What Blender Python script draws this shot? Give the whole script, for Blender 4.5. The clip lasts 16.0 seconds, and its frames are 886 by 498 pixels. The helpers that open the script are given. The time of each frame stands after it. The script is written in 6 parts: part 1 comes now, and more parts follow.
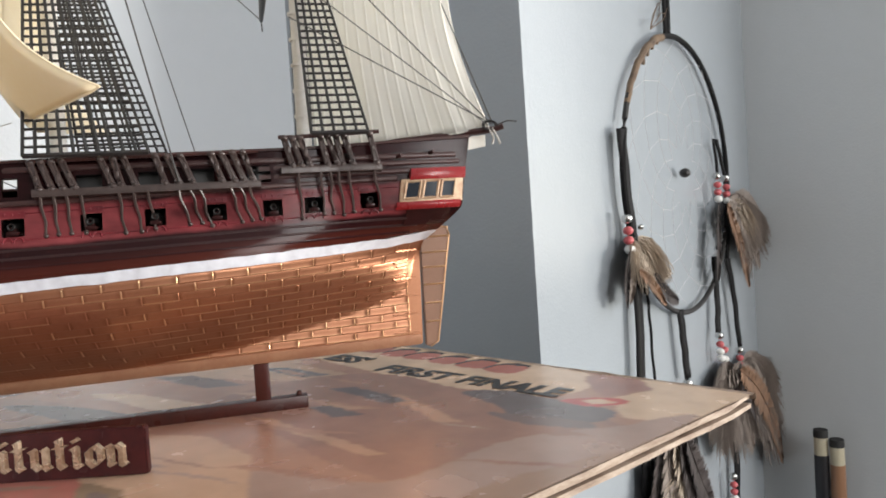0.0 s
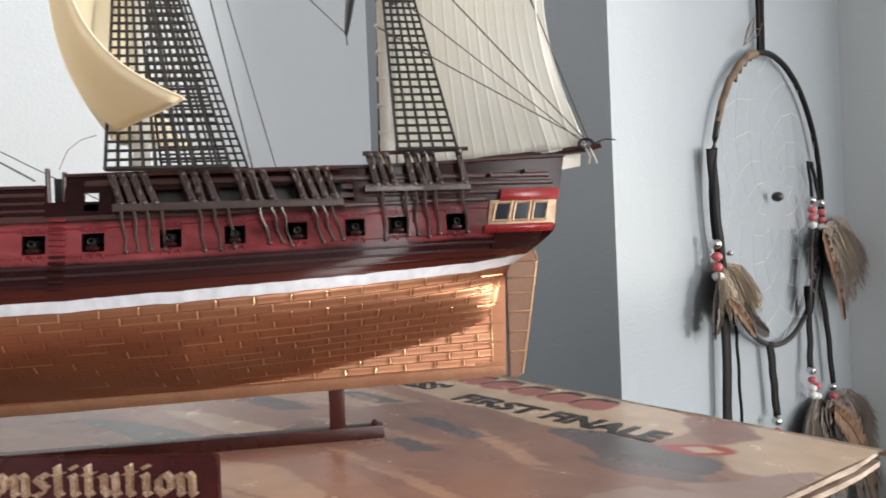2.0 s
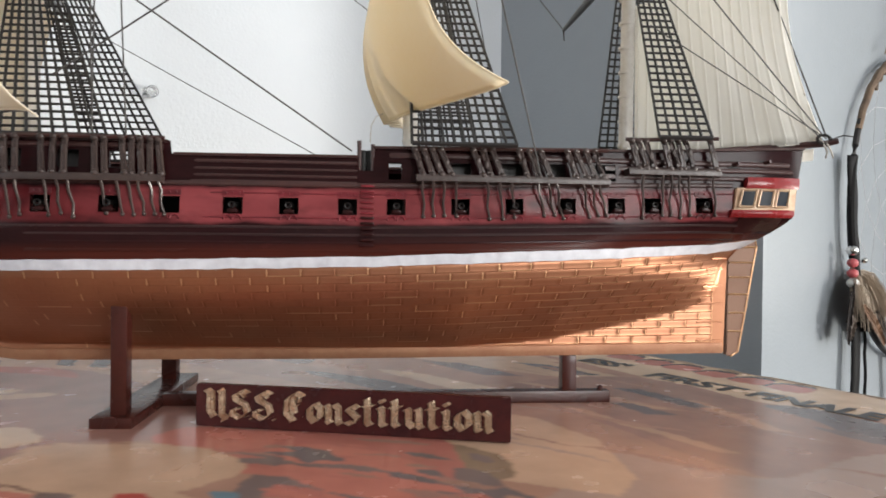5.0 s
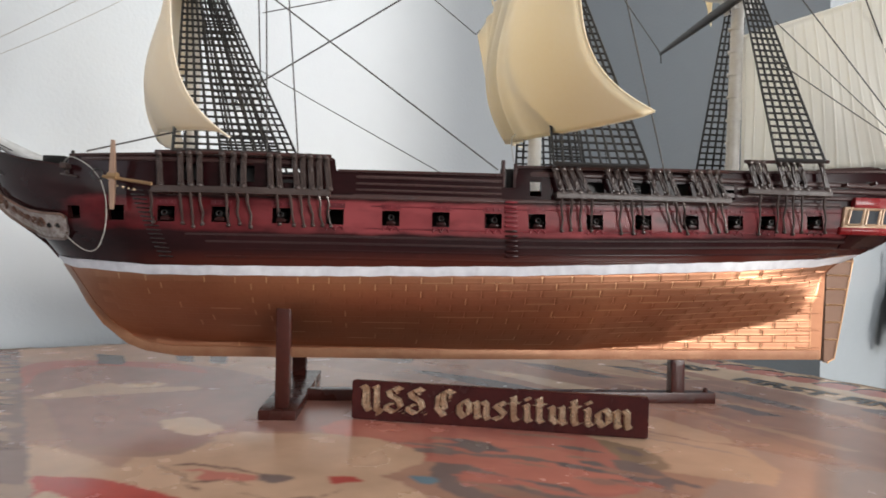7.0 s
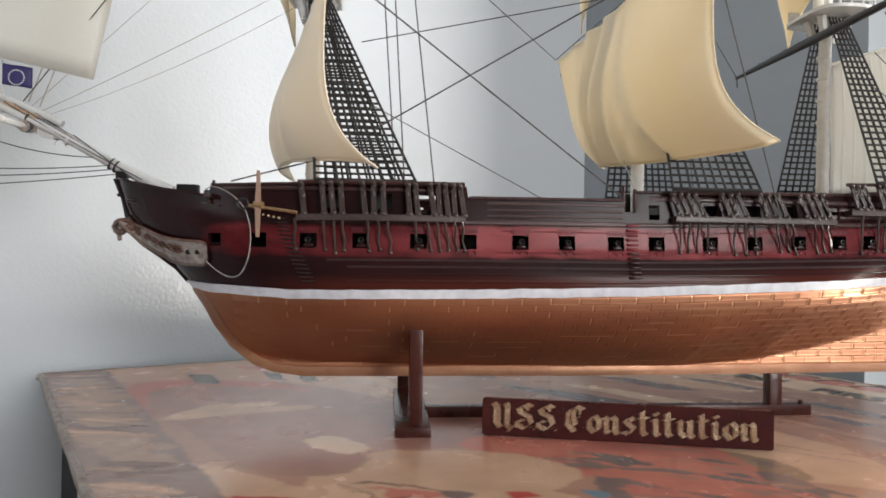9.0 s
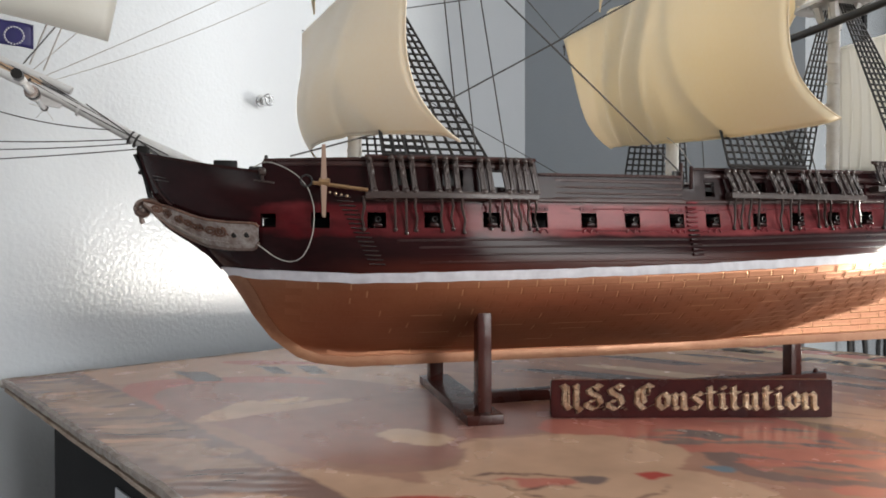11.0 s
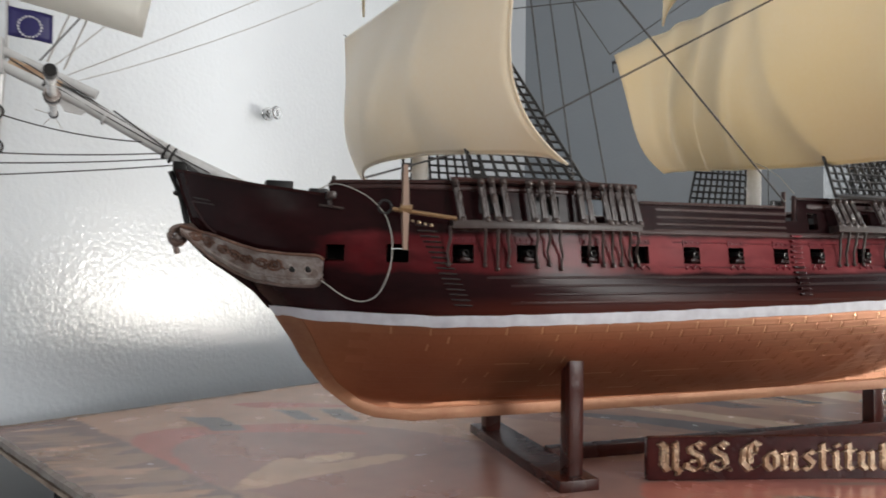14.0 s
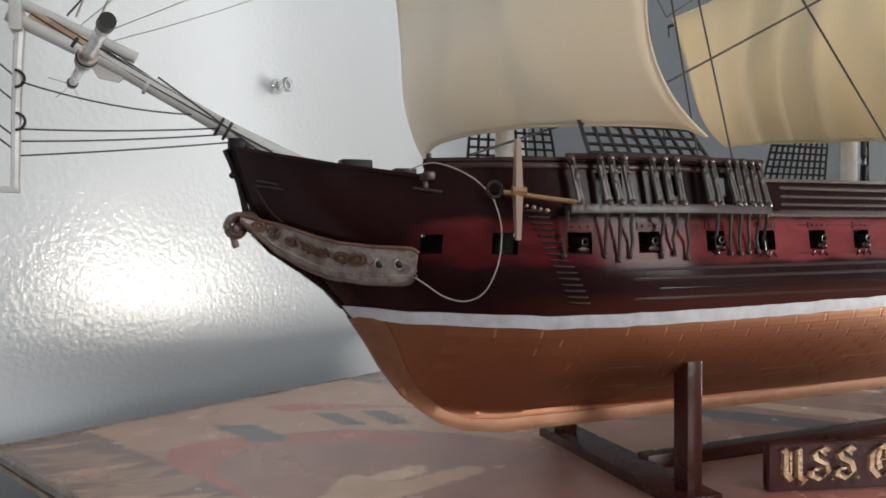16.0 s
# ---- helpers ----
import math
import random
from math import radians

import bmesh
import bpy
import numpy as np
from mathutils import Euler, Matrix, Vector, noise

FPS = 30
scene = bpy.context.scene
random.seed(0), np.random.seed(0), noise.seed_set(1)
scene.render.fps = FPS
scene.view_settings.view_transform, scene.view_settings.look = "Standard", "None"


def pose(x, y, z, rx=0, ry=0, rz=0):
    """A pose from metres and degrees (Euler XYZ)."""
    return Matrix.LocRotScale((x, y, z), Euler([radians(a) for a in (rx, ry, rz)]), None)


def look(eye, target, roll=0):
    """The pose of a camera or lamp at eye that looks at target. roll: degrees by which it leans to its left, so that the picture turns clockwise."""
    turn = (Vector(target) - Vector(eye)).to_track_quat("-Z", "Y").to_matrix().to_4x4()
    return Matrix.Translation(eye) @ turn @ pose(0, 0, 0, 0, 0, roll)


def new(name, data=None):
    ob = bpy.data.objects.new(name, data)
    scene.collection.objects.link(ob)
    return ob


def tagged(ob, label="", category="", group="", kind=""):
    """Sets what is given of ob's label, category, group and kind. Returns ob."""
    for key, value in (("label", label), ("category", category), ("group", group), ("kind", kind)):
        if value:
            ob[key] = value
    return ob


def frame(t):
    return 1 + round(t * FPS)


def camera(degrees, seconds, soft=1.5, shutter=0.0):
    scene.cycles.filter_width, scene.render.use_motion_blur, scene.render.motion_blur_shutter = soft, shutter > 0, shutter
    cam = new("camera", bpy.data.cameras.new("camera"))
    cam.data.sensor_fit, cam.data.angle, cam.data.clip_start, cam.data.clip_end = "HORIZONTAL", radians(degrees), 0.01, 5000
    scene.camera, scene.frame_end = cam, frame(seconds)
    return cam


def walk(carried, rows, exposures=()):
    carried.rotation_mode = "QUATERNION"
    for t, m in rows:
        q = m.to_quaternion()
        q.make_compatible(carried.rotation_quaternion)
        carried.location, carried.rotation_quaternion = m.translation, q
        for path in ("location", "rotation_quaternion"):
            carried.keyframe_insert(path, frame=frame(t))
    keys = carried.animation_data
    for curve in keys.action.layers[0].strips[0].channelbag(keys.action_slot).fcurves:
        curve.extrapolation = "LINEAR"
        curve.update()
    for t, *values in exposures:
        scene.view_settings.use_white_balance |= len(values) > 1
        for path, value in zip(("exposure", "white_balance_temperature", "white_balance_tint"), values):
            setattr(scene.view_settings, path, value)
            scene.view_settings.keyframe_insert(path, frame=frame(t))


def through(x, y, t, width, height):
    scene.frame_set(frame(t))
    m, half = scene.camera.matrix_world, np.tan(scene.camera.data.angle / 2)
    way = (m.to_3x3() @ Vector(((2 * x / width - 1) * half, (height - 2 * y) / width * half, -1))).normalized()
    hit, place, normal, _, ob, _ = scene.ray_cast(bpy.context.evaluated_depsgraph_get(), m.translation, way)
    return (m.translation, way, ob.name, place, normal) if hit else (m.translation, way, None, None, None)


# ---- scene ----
cam = camera(63.28, 16.0, soft=1.7, shutter=0.4)
PATH = [
    (0, (0.07679, -0.22640, 0.95413), (0.5880, 1.7058, 0.8803), -3.80),
    (0.5, (0.08214, -0.21753, 0.95163), (0.5327, 1.7291, 0.8638), -3.62),
    (1, (0.08493, -0.21564, 0.95420), (0.5313, 1.7331, 0.8989), -3.36),
    (1.5, (0.08112, -0.21349, 0.95597), (0.4596, 1.7503, 0.9437), -2.69),
    (2, (0.07456, -0.21212, 0.95614), (0.4046, 1.7604, 0.9401), -2.33),
    (2.5, (0.06189, -0.21619, 0.95386), (0.3298, 1.7657, 0.9417), -1.69),
    (3, (0.05372, -0.22101, 0.95310), (0.2801, 1.7660, 0.9320), -1.03),
    (3.5, (0.04297, -0.22137, 0.95245), (0.2542, 1.7674, 0.9350), -0.59),
    (4, (0.03378, -0.22293, 0.95075), (0.2294, 1.7674, 0.9298), -0.07),
    (6.5, (-0.01227, -0.23332, 0.95005), (0.1504, 1.7600, 0.9377), 1.23),
    (7, (-0.02256, -0.23966, 0.95255), (0.1293, 1.7545, 0.9371), 1.43),
    (7.5, (-0.03254, -0.24092, 0.95288), (0.1111, 1.7538, 0.9369), 1.42),
    (8, (-0.04533, -0.24178, 0.95462), (0.1093, 1.7522, 0.9525), 1.32),
    (8.5, (-0.05739, -0.24413, 0.95461), (0.1162, 1.7483, 0.9584), 1.34),
    (9, (-0.06603, -0.24562, 0.95605), (0.1241, 1.7453, 0.9664), 0.87),
    (11.5, (-0.12574, -0.21836, 0.95036), (0.4984, 1.6813, 0.9082), -0.12),
    (12, (-0.12671, -0.20814, 0.94331), (0.5663, 1.6668, 0.8786), 0.01),
    (12.5, (-0.12221, -0.18726, 0.94634), (0.5754, 1.6867, 0.9047), 0.10),
    (13, (-0.12193, -0.17648, 0.94967), (0.5761, 1.6975, 0.9170), -0.25),
    (13.5, (-0.12847, -0.17316, 0.94963), (0.5421, 1.7109, 0.9248), 0.02),
    (14, (-0.14343, -0.18894, 0.95750), (0.4905, 1.7077, 0.9893), 0.57),
    (14.5, (-0.15340, -0.18635, 0.95891), (0.4465, 1.7214, 0.9834), 0.43),
    (15, (-0.15749, -0.18167, 0.95766), (0.4376, 1.7277, 0.9498), 0.48),
    (15.5, (-0.16174, -0.16190, 0.95978), (0.5223, 1.7169, 0.9133), 0.73),
    (16, (-0.16334, -0.15510, 0.96050), (0.5607, 1.7089, 0.9270), -0.33),
]
walk(cam, [(t, look(eye, target, roll)) for t, eye, target, roll in PATH], exposures=[(0, 0.29), (4, 0.23), (9, 0.10), (11.5, 0.03), (13, 0.0), (14.5, -0.11), (16, -0.19)])

# ---- light ----
world = bpy.data.worlds.new("sky")
scene.world = world
world.use_nodes = True
sky = world.node_tree.nodes.new("ShaderNodeTexSky")
sky.sky_type, sky.sun_disc = "NISHITA", False
sky.sun_elevation, sky.sun_rotation = radians(38), radians(200)
world.node_tree.links.new(sky.outputs["Color"], world.node_tree.nodes["Background"].inputs["Color"])
world.node_tree.nodes["Background"].inputs["Strength"].default_value = 0.12

# room axes: U runs along the wall behind the ship, V into that wall
U, V = Vector((0.791, 0.612, 0)), Vector((-0.612, 0.791, 0))
ROOM_TURN = math.degrees(math.atan2(U.y, U.x))


def room(u, v, z):
    return U * u + V * v + Vector((0, 0, z))


# window lamps: the east one, and fill in two added unseen openings
def room_lamp(u, v, z, wide, tall, energy, colour, to, north=0):
    lamp = bpy.data.lights.new("daylight_and_fill", "AREA")
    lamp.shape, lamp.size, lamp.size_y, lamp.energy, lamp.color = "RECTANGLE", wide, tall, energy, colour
    new("daylight_and_fill", lamp).matrix_world = look(room(u, v, z), room(u + to, v + north, z))


room_lamp(1.12, -0.54, 1.32, 0.42, 0.95, 3.0, (1.0, 0.96, 0.88), -1)
room_lamp(0.98, -1.21, 1.36, 0.98, 1.08, 12.0, (0.99, 0.98, 0.97), -1)
room_lamp(0.805, -1.04, 0.790, 0.60, 0.12, 24.0, (1.0, 0.95, 0.86), -1)
# fill lamps for the added west and south openings
room_lamp(-1.84, -0.03, 1.45, 0.44, 0.90, 2.2, (0.90, 0.96, 1.0), 1)
room_lamp(-0.55, -2.78, 1.55, 0.95, 1.10, 42.0, (1.0, 0.985, 0.96), 0, 1)

# ---- materials ----
def mat(name, colour, second=None, rough=0.5, metal=0.0, grain=400.0, blotch=40.0, mix=0.5, bump=0.1, bump_scale=600.0,
        stretch=(1, 1, 1), coat=0.0, spec=0.5, coat_rough=0.1, rough_vary=0.12, depth=0.0003, piece=0.0):
    """A painted, moulded or woven surface: two colours mixed by broad blotches and fine grain, with relief."""
    m = bpy.data.materials.new(name)
    m.use_nodes = True
    nt = m.node_tree
    n, l = nt.nodes, nt.links
    b = n["Principled BSDF"]
    second = second or tuple(c * 0.8 for c in colour)
    co = n.new("ShaderNodeTexCoord")
    mp = n.new("ShaderNodeMapping")
    mp.inputs["Scale"].default_value = stretch
    l.new(co.outputs["Object"], mp.inputs["Vector"])

    def noise_at(scale, detail=4.0):
        t = n.new("ShaderNodeTexNoise")
        t.inputs["Scale"].default_value, t.inputs["Detail"].default_value = scale, detail
        l.new(mp.outputs["Vector"], t.inputs["Vector"])
        return t.outputs["Fac"]

    broad, fine = noise_at(blotch, 3.0), noise_at(grain, 5.0)
    add = n.new("ShaderNodeMath")
    add.operation = "MULTIPLY_ADD"
    l.new(fine, add.inputs[0])
    add.inputs[1].default_value = 0.5
    l.new(broad, add.inputs[2])
    ramp = n.new("ShaderNodeMapRange")
    ramp.inputs["From Min"].default_value, ramp.inputs["From Max"].default_value = 0.5, 1.0
    ramp.inputs["To Min"].default_value, ramp.inputs["To Max"].default_value = 0.5 - mix / 2, 0.5 + mix / 2
    l.new(add.outputs[0], ramp.inputs["Value"])
    fac = ramp.outputs["Result"]
    if piece:
        info = n.new("ShaderNodeObjectInfo")
        vary = n.new("ShaderNodeMath")
        vary.operation = "MULTIPLY_ADD"
        l.new(info.outputs["Random"], vary.inputs[0])
        vary.inputs[1].default_value = piece
        l.new(fac, vary.inputs[2])
        fac = vary.outputs[0]
    mx = n.new("ShaderNodeMix")
    mx.data_type = "RGBA"
    mx.inputs["A"].default_value, mx.inputs["B"].default_value = (*colour, 1), (*second, 1)
    l.new(fac, mx.inputs["Factor"])
    l.new(mx.outputs["Result"], b.inputs["Base Color"])
    rr = n.new("ShaderNodeMapRange")
    rr.inputs["To Min"].default_value, rr.inputs["To Max"].default_value = max(rough - rough_vary, 0.02), min(rough + rough_vary, 1)
    l.new(broad, rr.inputs["Value"])
    l.new(rr.outputs["Result"], b.inputs["Roughness"])
    b.inputs["Metallic"].default_value = metal
    b.inputs["Specular IOR Level"].default_value = spec
    b.inputs["Coat Weight"].default_value, b.inputs["Coat Roughness"].default_value = coat, coat_rough
    if bump:
        bp = n.new("ShaderNodeBump")
        bp.inputs["Strength"].default_value, bp.inputs["Distance"].default_value = bump, depth
        l.new(noise_at(bump_scale, 3.0), bp.inputs["Height"])
        l.new(bp.outputs["Normal"], b.inputs["Normal"])
    return m


def sail_material(name, colour, second, warm, through=0.4, blotch=45):
    """Vacuum-formed cream plastic: a thin sheet that lets some light through."""
    m = mat(name, colour, second, rough=0.42, grain=900, blotch=blotch, mix=0.9, bump=0.25, bump_scale=160, depth=0.0006)
    nt = m.node_tree
    b, out = nt.nodes["Principled BSDF"], nt.nodes["Material Output"]
    tr = nt.nodes.new("ShaderNodeBsdfTranslucent")
    tr.inputs["Color"].default_value = (*warm, 1)
    ms = nt.nodes.new("ShaderNodeMixShader")
    ms.inputs[0].default_value = through
    nt.links.new(b.outputs[0], ms.inputs[1])
    nt.links.new(tr.outputs[0], ms.inputs[2])
    nt.links.new(ms.outputs[0], out.inputs["Surface"])
    return m


WALL = mat("blue_white_gloss_wall_paint", (0.56, 0.592, 0.627), (0.52, 0.552, 0.587), rough=0.19, grain=90, blotch=3, mix=0.5,
           bump=0.30, bump_scale=480, depth=0.0006, spec=0.5, rough_vary=0.03)
# WALL's paint made darker, so the breast looks less brightly lit
BREAST_DIMMED = mat("dimmed_gloss_wall_paint", (0.305, 0.333, 0.362), (0.273, 0.300, 0.328), rough=0.19, grain=90, blotch=3, mix=0.5,
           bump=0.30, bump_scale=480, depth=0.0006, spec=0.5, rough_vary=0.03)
# darker copy of the wall paint, holding the east wall's shade
SHADED_WALL = mat("shaded_wall_paint", (0.455, 0.475, 0.49), (0.415, 0.435, 0.45), rough=0.35, grain=90, blotch=3, bump=0.3, bump_scale=400, depth=0.0007)
PLAIN = mat("grey_room_paint", (0.62, 0.63, 0.64), (0.57, 0.58, 0.59), rough=0.7, grain=60, blotch=2, bump=0.1, bump_scale=150, depth=0.001)
# unseen walls made dark to keep reflections on the ship dim
DIM = mat("dim_unseen_wall_paint", (0.24, 0.23, 0.22), (0.20, 0.19, 0.18), rough=0.7, grain=60, blotch=2)
BOARDS = mat("brown_floor_boards", (0.045, 0.028, 0.018), (0.03, 0.02, 0.013), rough=0.5, grain=60, blotch=4, stretch=(1, 8, 1))
COPPER = mat("copper_paint", (0.46, 0.226, 0.130), (0.32, 0.134, 0.076), rough=0.43, rough_vary=0.05, metal=0.92, grain=700, blotch=40, mix=0.5, bump=0.08,
             bump_scale=900, depth=0.0002, stretch=(0.5, 1, 1.4))
# paler copper for the plates' painted glints and the rudder's edges and straps
COPPER_BRIGHT = mat("pale_bright_copper", (0.64, 0.40, 0.23), (0.50, 0.28, 0.15), rough=0.32, metal=0.8, grain=900, blotch=200, bump=0.2, bump_scale=1200)
COPPER_PLATE = mat("copper_paint_plate", (0.48, 0.240, 0.140), (0.34, 0.146, 0.084), rough=0.43, rough_vary=0.05, metal=0.92, grain=900, blotch=60, mix=0.4, bump=0.06,
                   bump_scale=1200, depth=0.0002, piece=0.05)
RUDDER = mat("copper_brown_paint", (0.25, 0.135, 0.085), (0.19, 0.095, 0.058), rough=0.45, metal=0.15, grain=800, blotch=90)
HULL_DARK = mat("brown_black_hull_paint", (0.034, 0.009, 0.009), (0.016, 0.006, 0.006), rough=0.20, grain=500, blotch=60, mix=1.0, bump=0.35,
                bump_scale=420, stretch=(0.4, 1, 1.6), depth=0.0003, spec=0.16)
HULL_MID = mat("dusty_brown_hull_paint", (0.050, 0.026, 0.026), (0.026, 0.013, 0.013), rough=0.32, grain=500, blotch=60, mix=1.0, bump=0.35,
               bump_scale=420, stretch=(0.3, 1, 2.0), depth=0.0002, spec=0.12)
HULL_RED = mat("worn_crimson_hull_paint", (0.20, 0.026, 0.034), (0.06, 0.013, 0.016), rough=0.30, grain=300, blotch=70, mix=1.3, bump=0.3,
               bump_scale=500, stretch=(0.6, 1, 1.2), depth=0.0002, spec=0.15)
HULL_LOW = mat("red_brown_hull_paint", (0.062, 0.013, 0.008), (0.036, 0.009, 0.007), rough=0.26, grain=500, blotch=60, mix=1.0, bump=0.15,
               bump_scale=420, stretch=(0.4, 1, 1.3), depth=0.0002, spec=0.15)
DUSTY = mat("dusty_grey_brown_plastic", (0.064, 0.044, 0.040), (0.030, 0.019, 0.017), spec=0.42, rough=0.32, grain=700, blotch=110, mix=1.0, bump=0.3, bump_scale=900)
BROWN = mat("matt_brown_plastic", (0.060, 0.024, 0.022), (0.031, 0.013, 0.012), spec=0.4, rough=0.34, grain=700, blotch=80, mix=0.9, bump=0.3, bump_scale=700)
DECK = mat("brown_deck", (0.11, 0.06, 0.04), (0.07, 0.04, 0.03), rough=0.55, stretch=(0.2, 3, 1))
STRIPE = mat("white_waterline_paint", (0.64, 0.65, 0.70), (0.48, 0.48, 0.53), rough=0.4, grain=500, blotch=240, mix=1.0, bump=0.3, bump_scale=300)
RED_TRIM = mat("glossy_red_paint", (0.28, 0.012, 0.016), (0.18, 0.01, 0.012), rough=0.28, grain=600, blotch=120, bump=0.2)
GILT = mat("cream_gilt_paint", (0.60, 0.46, 0.31), (0.36, 0.20, 0.12), rough=0.38, metal=0.15, grain=900, blotch=200, mix=1.0, bump=0.5, bump_scale=1500)
GOLD = mat("worn_gold_paint", (0.62, 0.48, 0.34), (0.30, 0.17, 0.10), rough=0.28, metal=0.6, grain=900, blotch=300, mix=1.2, bump=0.6, bump_scale=1200)
SCROLL = mat("reddish_bronze_paint", (0.22, 0.118, 0.082), (0.11, 0.055, 0.04), rough=0.35, metal=0.4, grain=1200, blotch=350, mix=1.1, bump=0.5, bump_scale=1800)
SILVERY = mat("antique_silver_brown_paint", (0.46, 0.41, 0.385), (0.20, 0.14, 0.12), rough=0.34, metal=0.3, grain=1200, blotch=350, mix=1.2, bump=0.7, bump_scale=1800)
BLACK = mat("black_plastic", (0.012, 0.012, 0.013), (0.02, 0.018, 0.018), rough=0.4, grain=900, blotch=100)
GREY_ROPE = mat("charcoal_thread", (0.06, 0.058, 0.058), (0.09, 0.085, 0.083), rough=0.8, grain=2500, blotch=400, bump=0.5, bump_scale=4000)
HEAD_BROWN = mat("tarnished_brown_paint", (0.23, 0.165, 0.14), (0.11, 0.07, 0.058), rough=0.35, metal=0.25, grain=1000, blotch=260, mix=1.1, bump=0.5, bump_scale=1500)
ROPE = mat("black_thread", (0.02, 0.018, 0.018), (0.035, 0.03, 0.03), rough=0.7, grain=2500, blotch=400, bump=0.5, bump_scale=4000)
PALE_ROPE = mat("pale_grey_thread", (0.50, 0.47, 0.43), (0.3, 0.28, 0.26), rough=0.7, grain=2500, blotch=400)
MAST = mat("cream_white_mast_paint", (0.80, 0.78, 0.75), (0.62, 0.58, 0.53), rough=0.30, grain=700, blotch=120, mix=0.9, bump=0.3)
CLEAR = mat("greyish_white_plastic", (0.66, 0.66, 0.66), (0.50, 0.49, 0.48), rough=0.25, grain=600, blotch=140, mix=0.9, bump=0.25)
WOOD_TAN = mat("tan_painted_wood", (0.33, 0.215, 0.155), (0.20, 0.12, 0.085), rough=0.5, grain=900, blotch=150, stretch=(1, 1, 0.3))
STAND = mat("dark_mahogany_gloss", (0.060, 0.015, 0.011), (0.034, 0.010, 0.008), rough=0.26, grain=500, blotch=70, mix=0.9, bump=0.35, bump_scale=400, spec=0.3)
PLATE = mat("worn_maroon_plastic", (0.070, 0.016, 0.015), (0.035, 0.010, 0.011), rough=0.25, grain=700, blotch=110, mix=1.0, bump=0.22, bump_scale=700, spec=0.22)
CABINET = mat("black_ash_vinyl", (0.007, 0.007, 0.008), (0.012, 0.012, 0.013), spec=0.1, rough=0.7, grain=300, blotch=20, stretch=(1, 1, 0.1))
LABEL_GREY = mat("pale_grey_paper", (0.42, 0.43, 0.45), (0.34, 0.35, 0.37), rough=0.7, grain=300, blotch=60)
CARD = mat("grey_brown_cardboard_edge", (0.42, 0.33, 0.26), (0.22, 0.15, 0.11), rough=0.75, grain=700, blotch=120, mix=1.2, bump=0.7, bump_scale=900, stretch=(1, 1, 4))
SAIL = sail_material("cream_plastic_sail", (0.94, 0.89, 0.77), (0.91, 0.83, 0.63), (0.95, 0.81, 0.54), 0.38, 30)
SAIL_FORE = sail_material("pale_cream_plastic_sail", (0.95, 0.92, 0.86), (0.93, 0.85, 0.72), (0.97, 0.84, 0.62), 0.38, 26)
SAIL_PALE = sail_material("ivory_plastic_sail", (0.92, 0.90, 0.85), (0.87, 0.845, 0.785), (0.94, 0.92, 0.86), 0.42)
FLAG_BLUE = mat("navy_blue_paper", (0.025, 0.02, 0.13), (0.02, 0.016, 0.1), rough=0.5)
PAPER_WHITE = mat("white_ink", (0.75, 0.75, 0.78), rough=0.5)
GLASS_DARK = mat("dark_blue_grey_window_paint", (0.012, 0.017, 0.025), (0.02, 0.025, 0.035), rough=0.4, spec=0.2, grain=900)
BRASS = mat("dull_brass_paint", (0.42, 0.27, 0.14), (0.26, 0.15, 0.08), rough=0.32, metal=0.5, grain=900, blotch=200, mix=1.0)
GLOSS_DARK = mat("glossy_dark_plastic", (0.022, 0.008, 0.008), (0.014, 0.006, 0.006), rough=0.14, rough_vary=0.04, spec=0.6, bump=0.3, bump_scale=900)
STEEL = mat("brushed_steel", (0.62, 0.62, 0.6), (0.5, 0.5, 0.5), rough=0.22, metal=1.0)
LEATHER = mat("black_leather_thong", (0.005, 0.005, 0.006), (0.010, 0.0095, 0.010), spec=0.15, rough=0.65, grain=500, blotch=60, bump=0.4, bump_scale=500)
SUEDE = mat("brown_suede", (0.17, 0.115, 0.075), (0.10, 0.07, 0.05), rough=0.9, grain=600, blotch=90, mix=1.0, bump=0.6, bump_scale=900)
BARK = mat("grey_brown_leather", (0.014, 0.012, 0.012), (0.008, 0.0075, 0.0075), rough=0.6, grain=500, blotch=80)
DOWN = mat("tan_down", (0.42, 0.35, 0.28), (0.30, 0.24, 0.19), rough=0.9, grain=600, blotch=60, mix=1.0, bump=0.0)
FEATHER = mat("grey_brown_feather", (0.26, 0.215, 0.19), (0.17, 0.14, 0.122), rough=0.8, grain=500, blotch=50, mix=1.1, bump=0.0)
FEATHER_DARK = mat("dark_brown_feather", (0.055, 0.042, 0.04), (0.03, 0.024, 0.024), rough=0.6, grain=500, blotch=60, mix=1.1, bump=0.0)
FEATHER_RUST = mat("rust_feather", (0.24, 0.13, 0.075), (0.14, 0.085, 0.055), rough=0.75, grain=500, blotch=60, mix=1.1, bump=0.0)
BEAD_RED = mat("coral_red_bead", (0.50, 0.10, 0.11), rough=0.3, bump=0.0)
BEAD_WHITE = mat("white_bead", (0.72, 0.72, 0.70), rough=0.3, bump=0.0)
WEB = mat("pale_sinew", (0.46, 0.46, 0.47), rough=0.6, bump=0.0)
GUN = mat("matt_black_gun_paint", (0.010, 0.009, 0.009), rough=0.42, spec=0.22, bump=0.0)
RUBBER = mat("black_rubber", (0.02, 0.02, 0.02), rough=0.8)
CREAM_BAND = mat("cream_plastic_band", (0.50, 0.45, 0.33), rough=0.4)
CUE_DARK = mat("charcoal_lacquer", (0.022, 0.022, 0.026), rough=0.35)
CUE_WOOD = mat("light_brown_wood", (0.30, 0.16, 0.09), (0.22, 0.11, 0.06), rough=0.4, stretch=(1, 1, 0.1), grain=200)
PIN_GLASS = bpy.data.materials.new("clear_plastic")
PIN_GLASS.use_nodes = True
pb = PIN_GLASS.node_tree.nodes["Principled BSDF"]
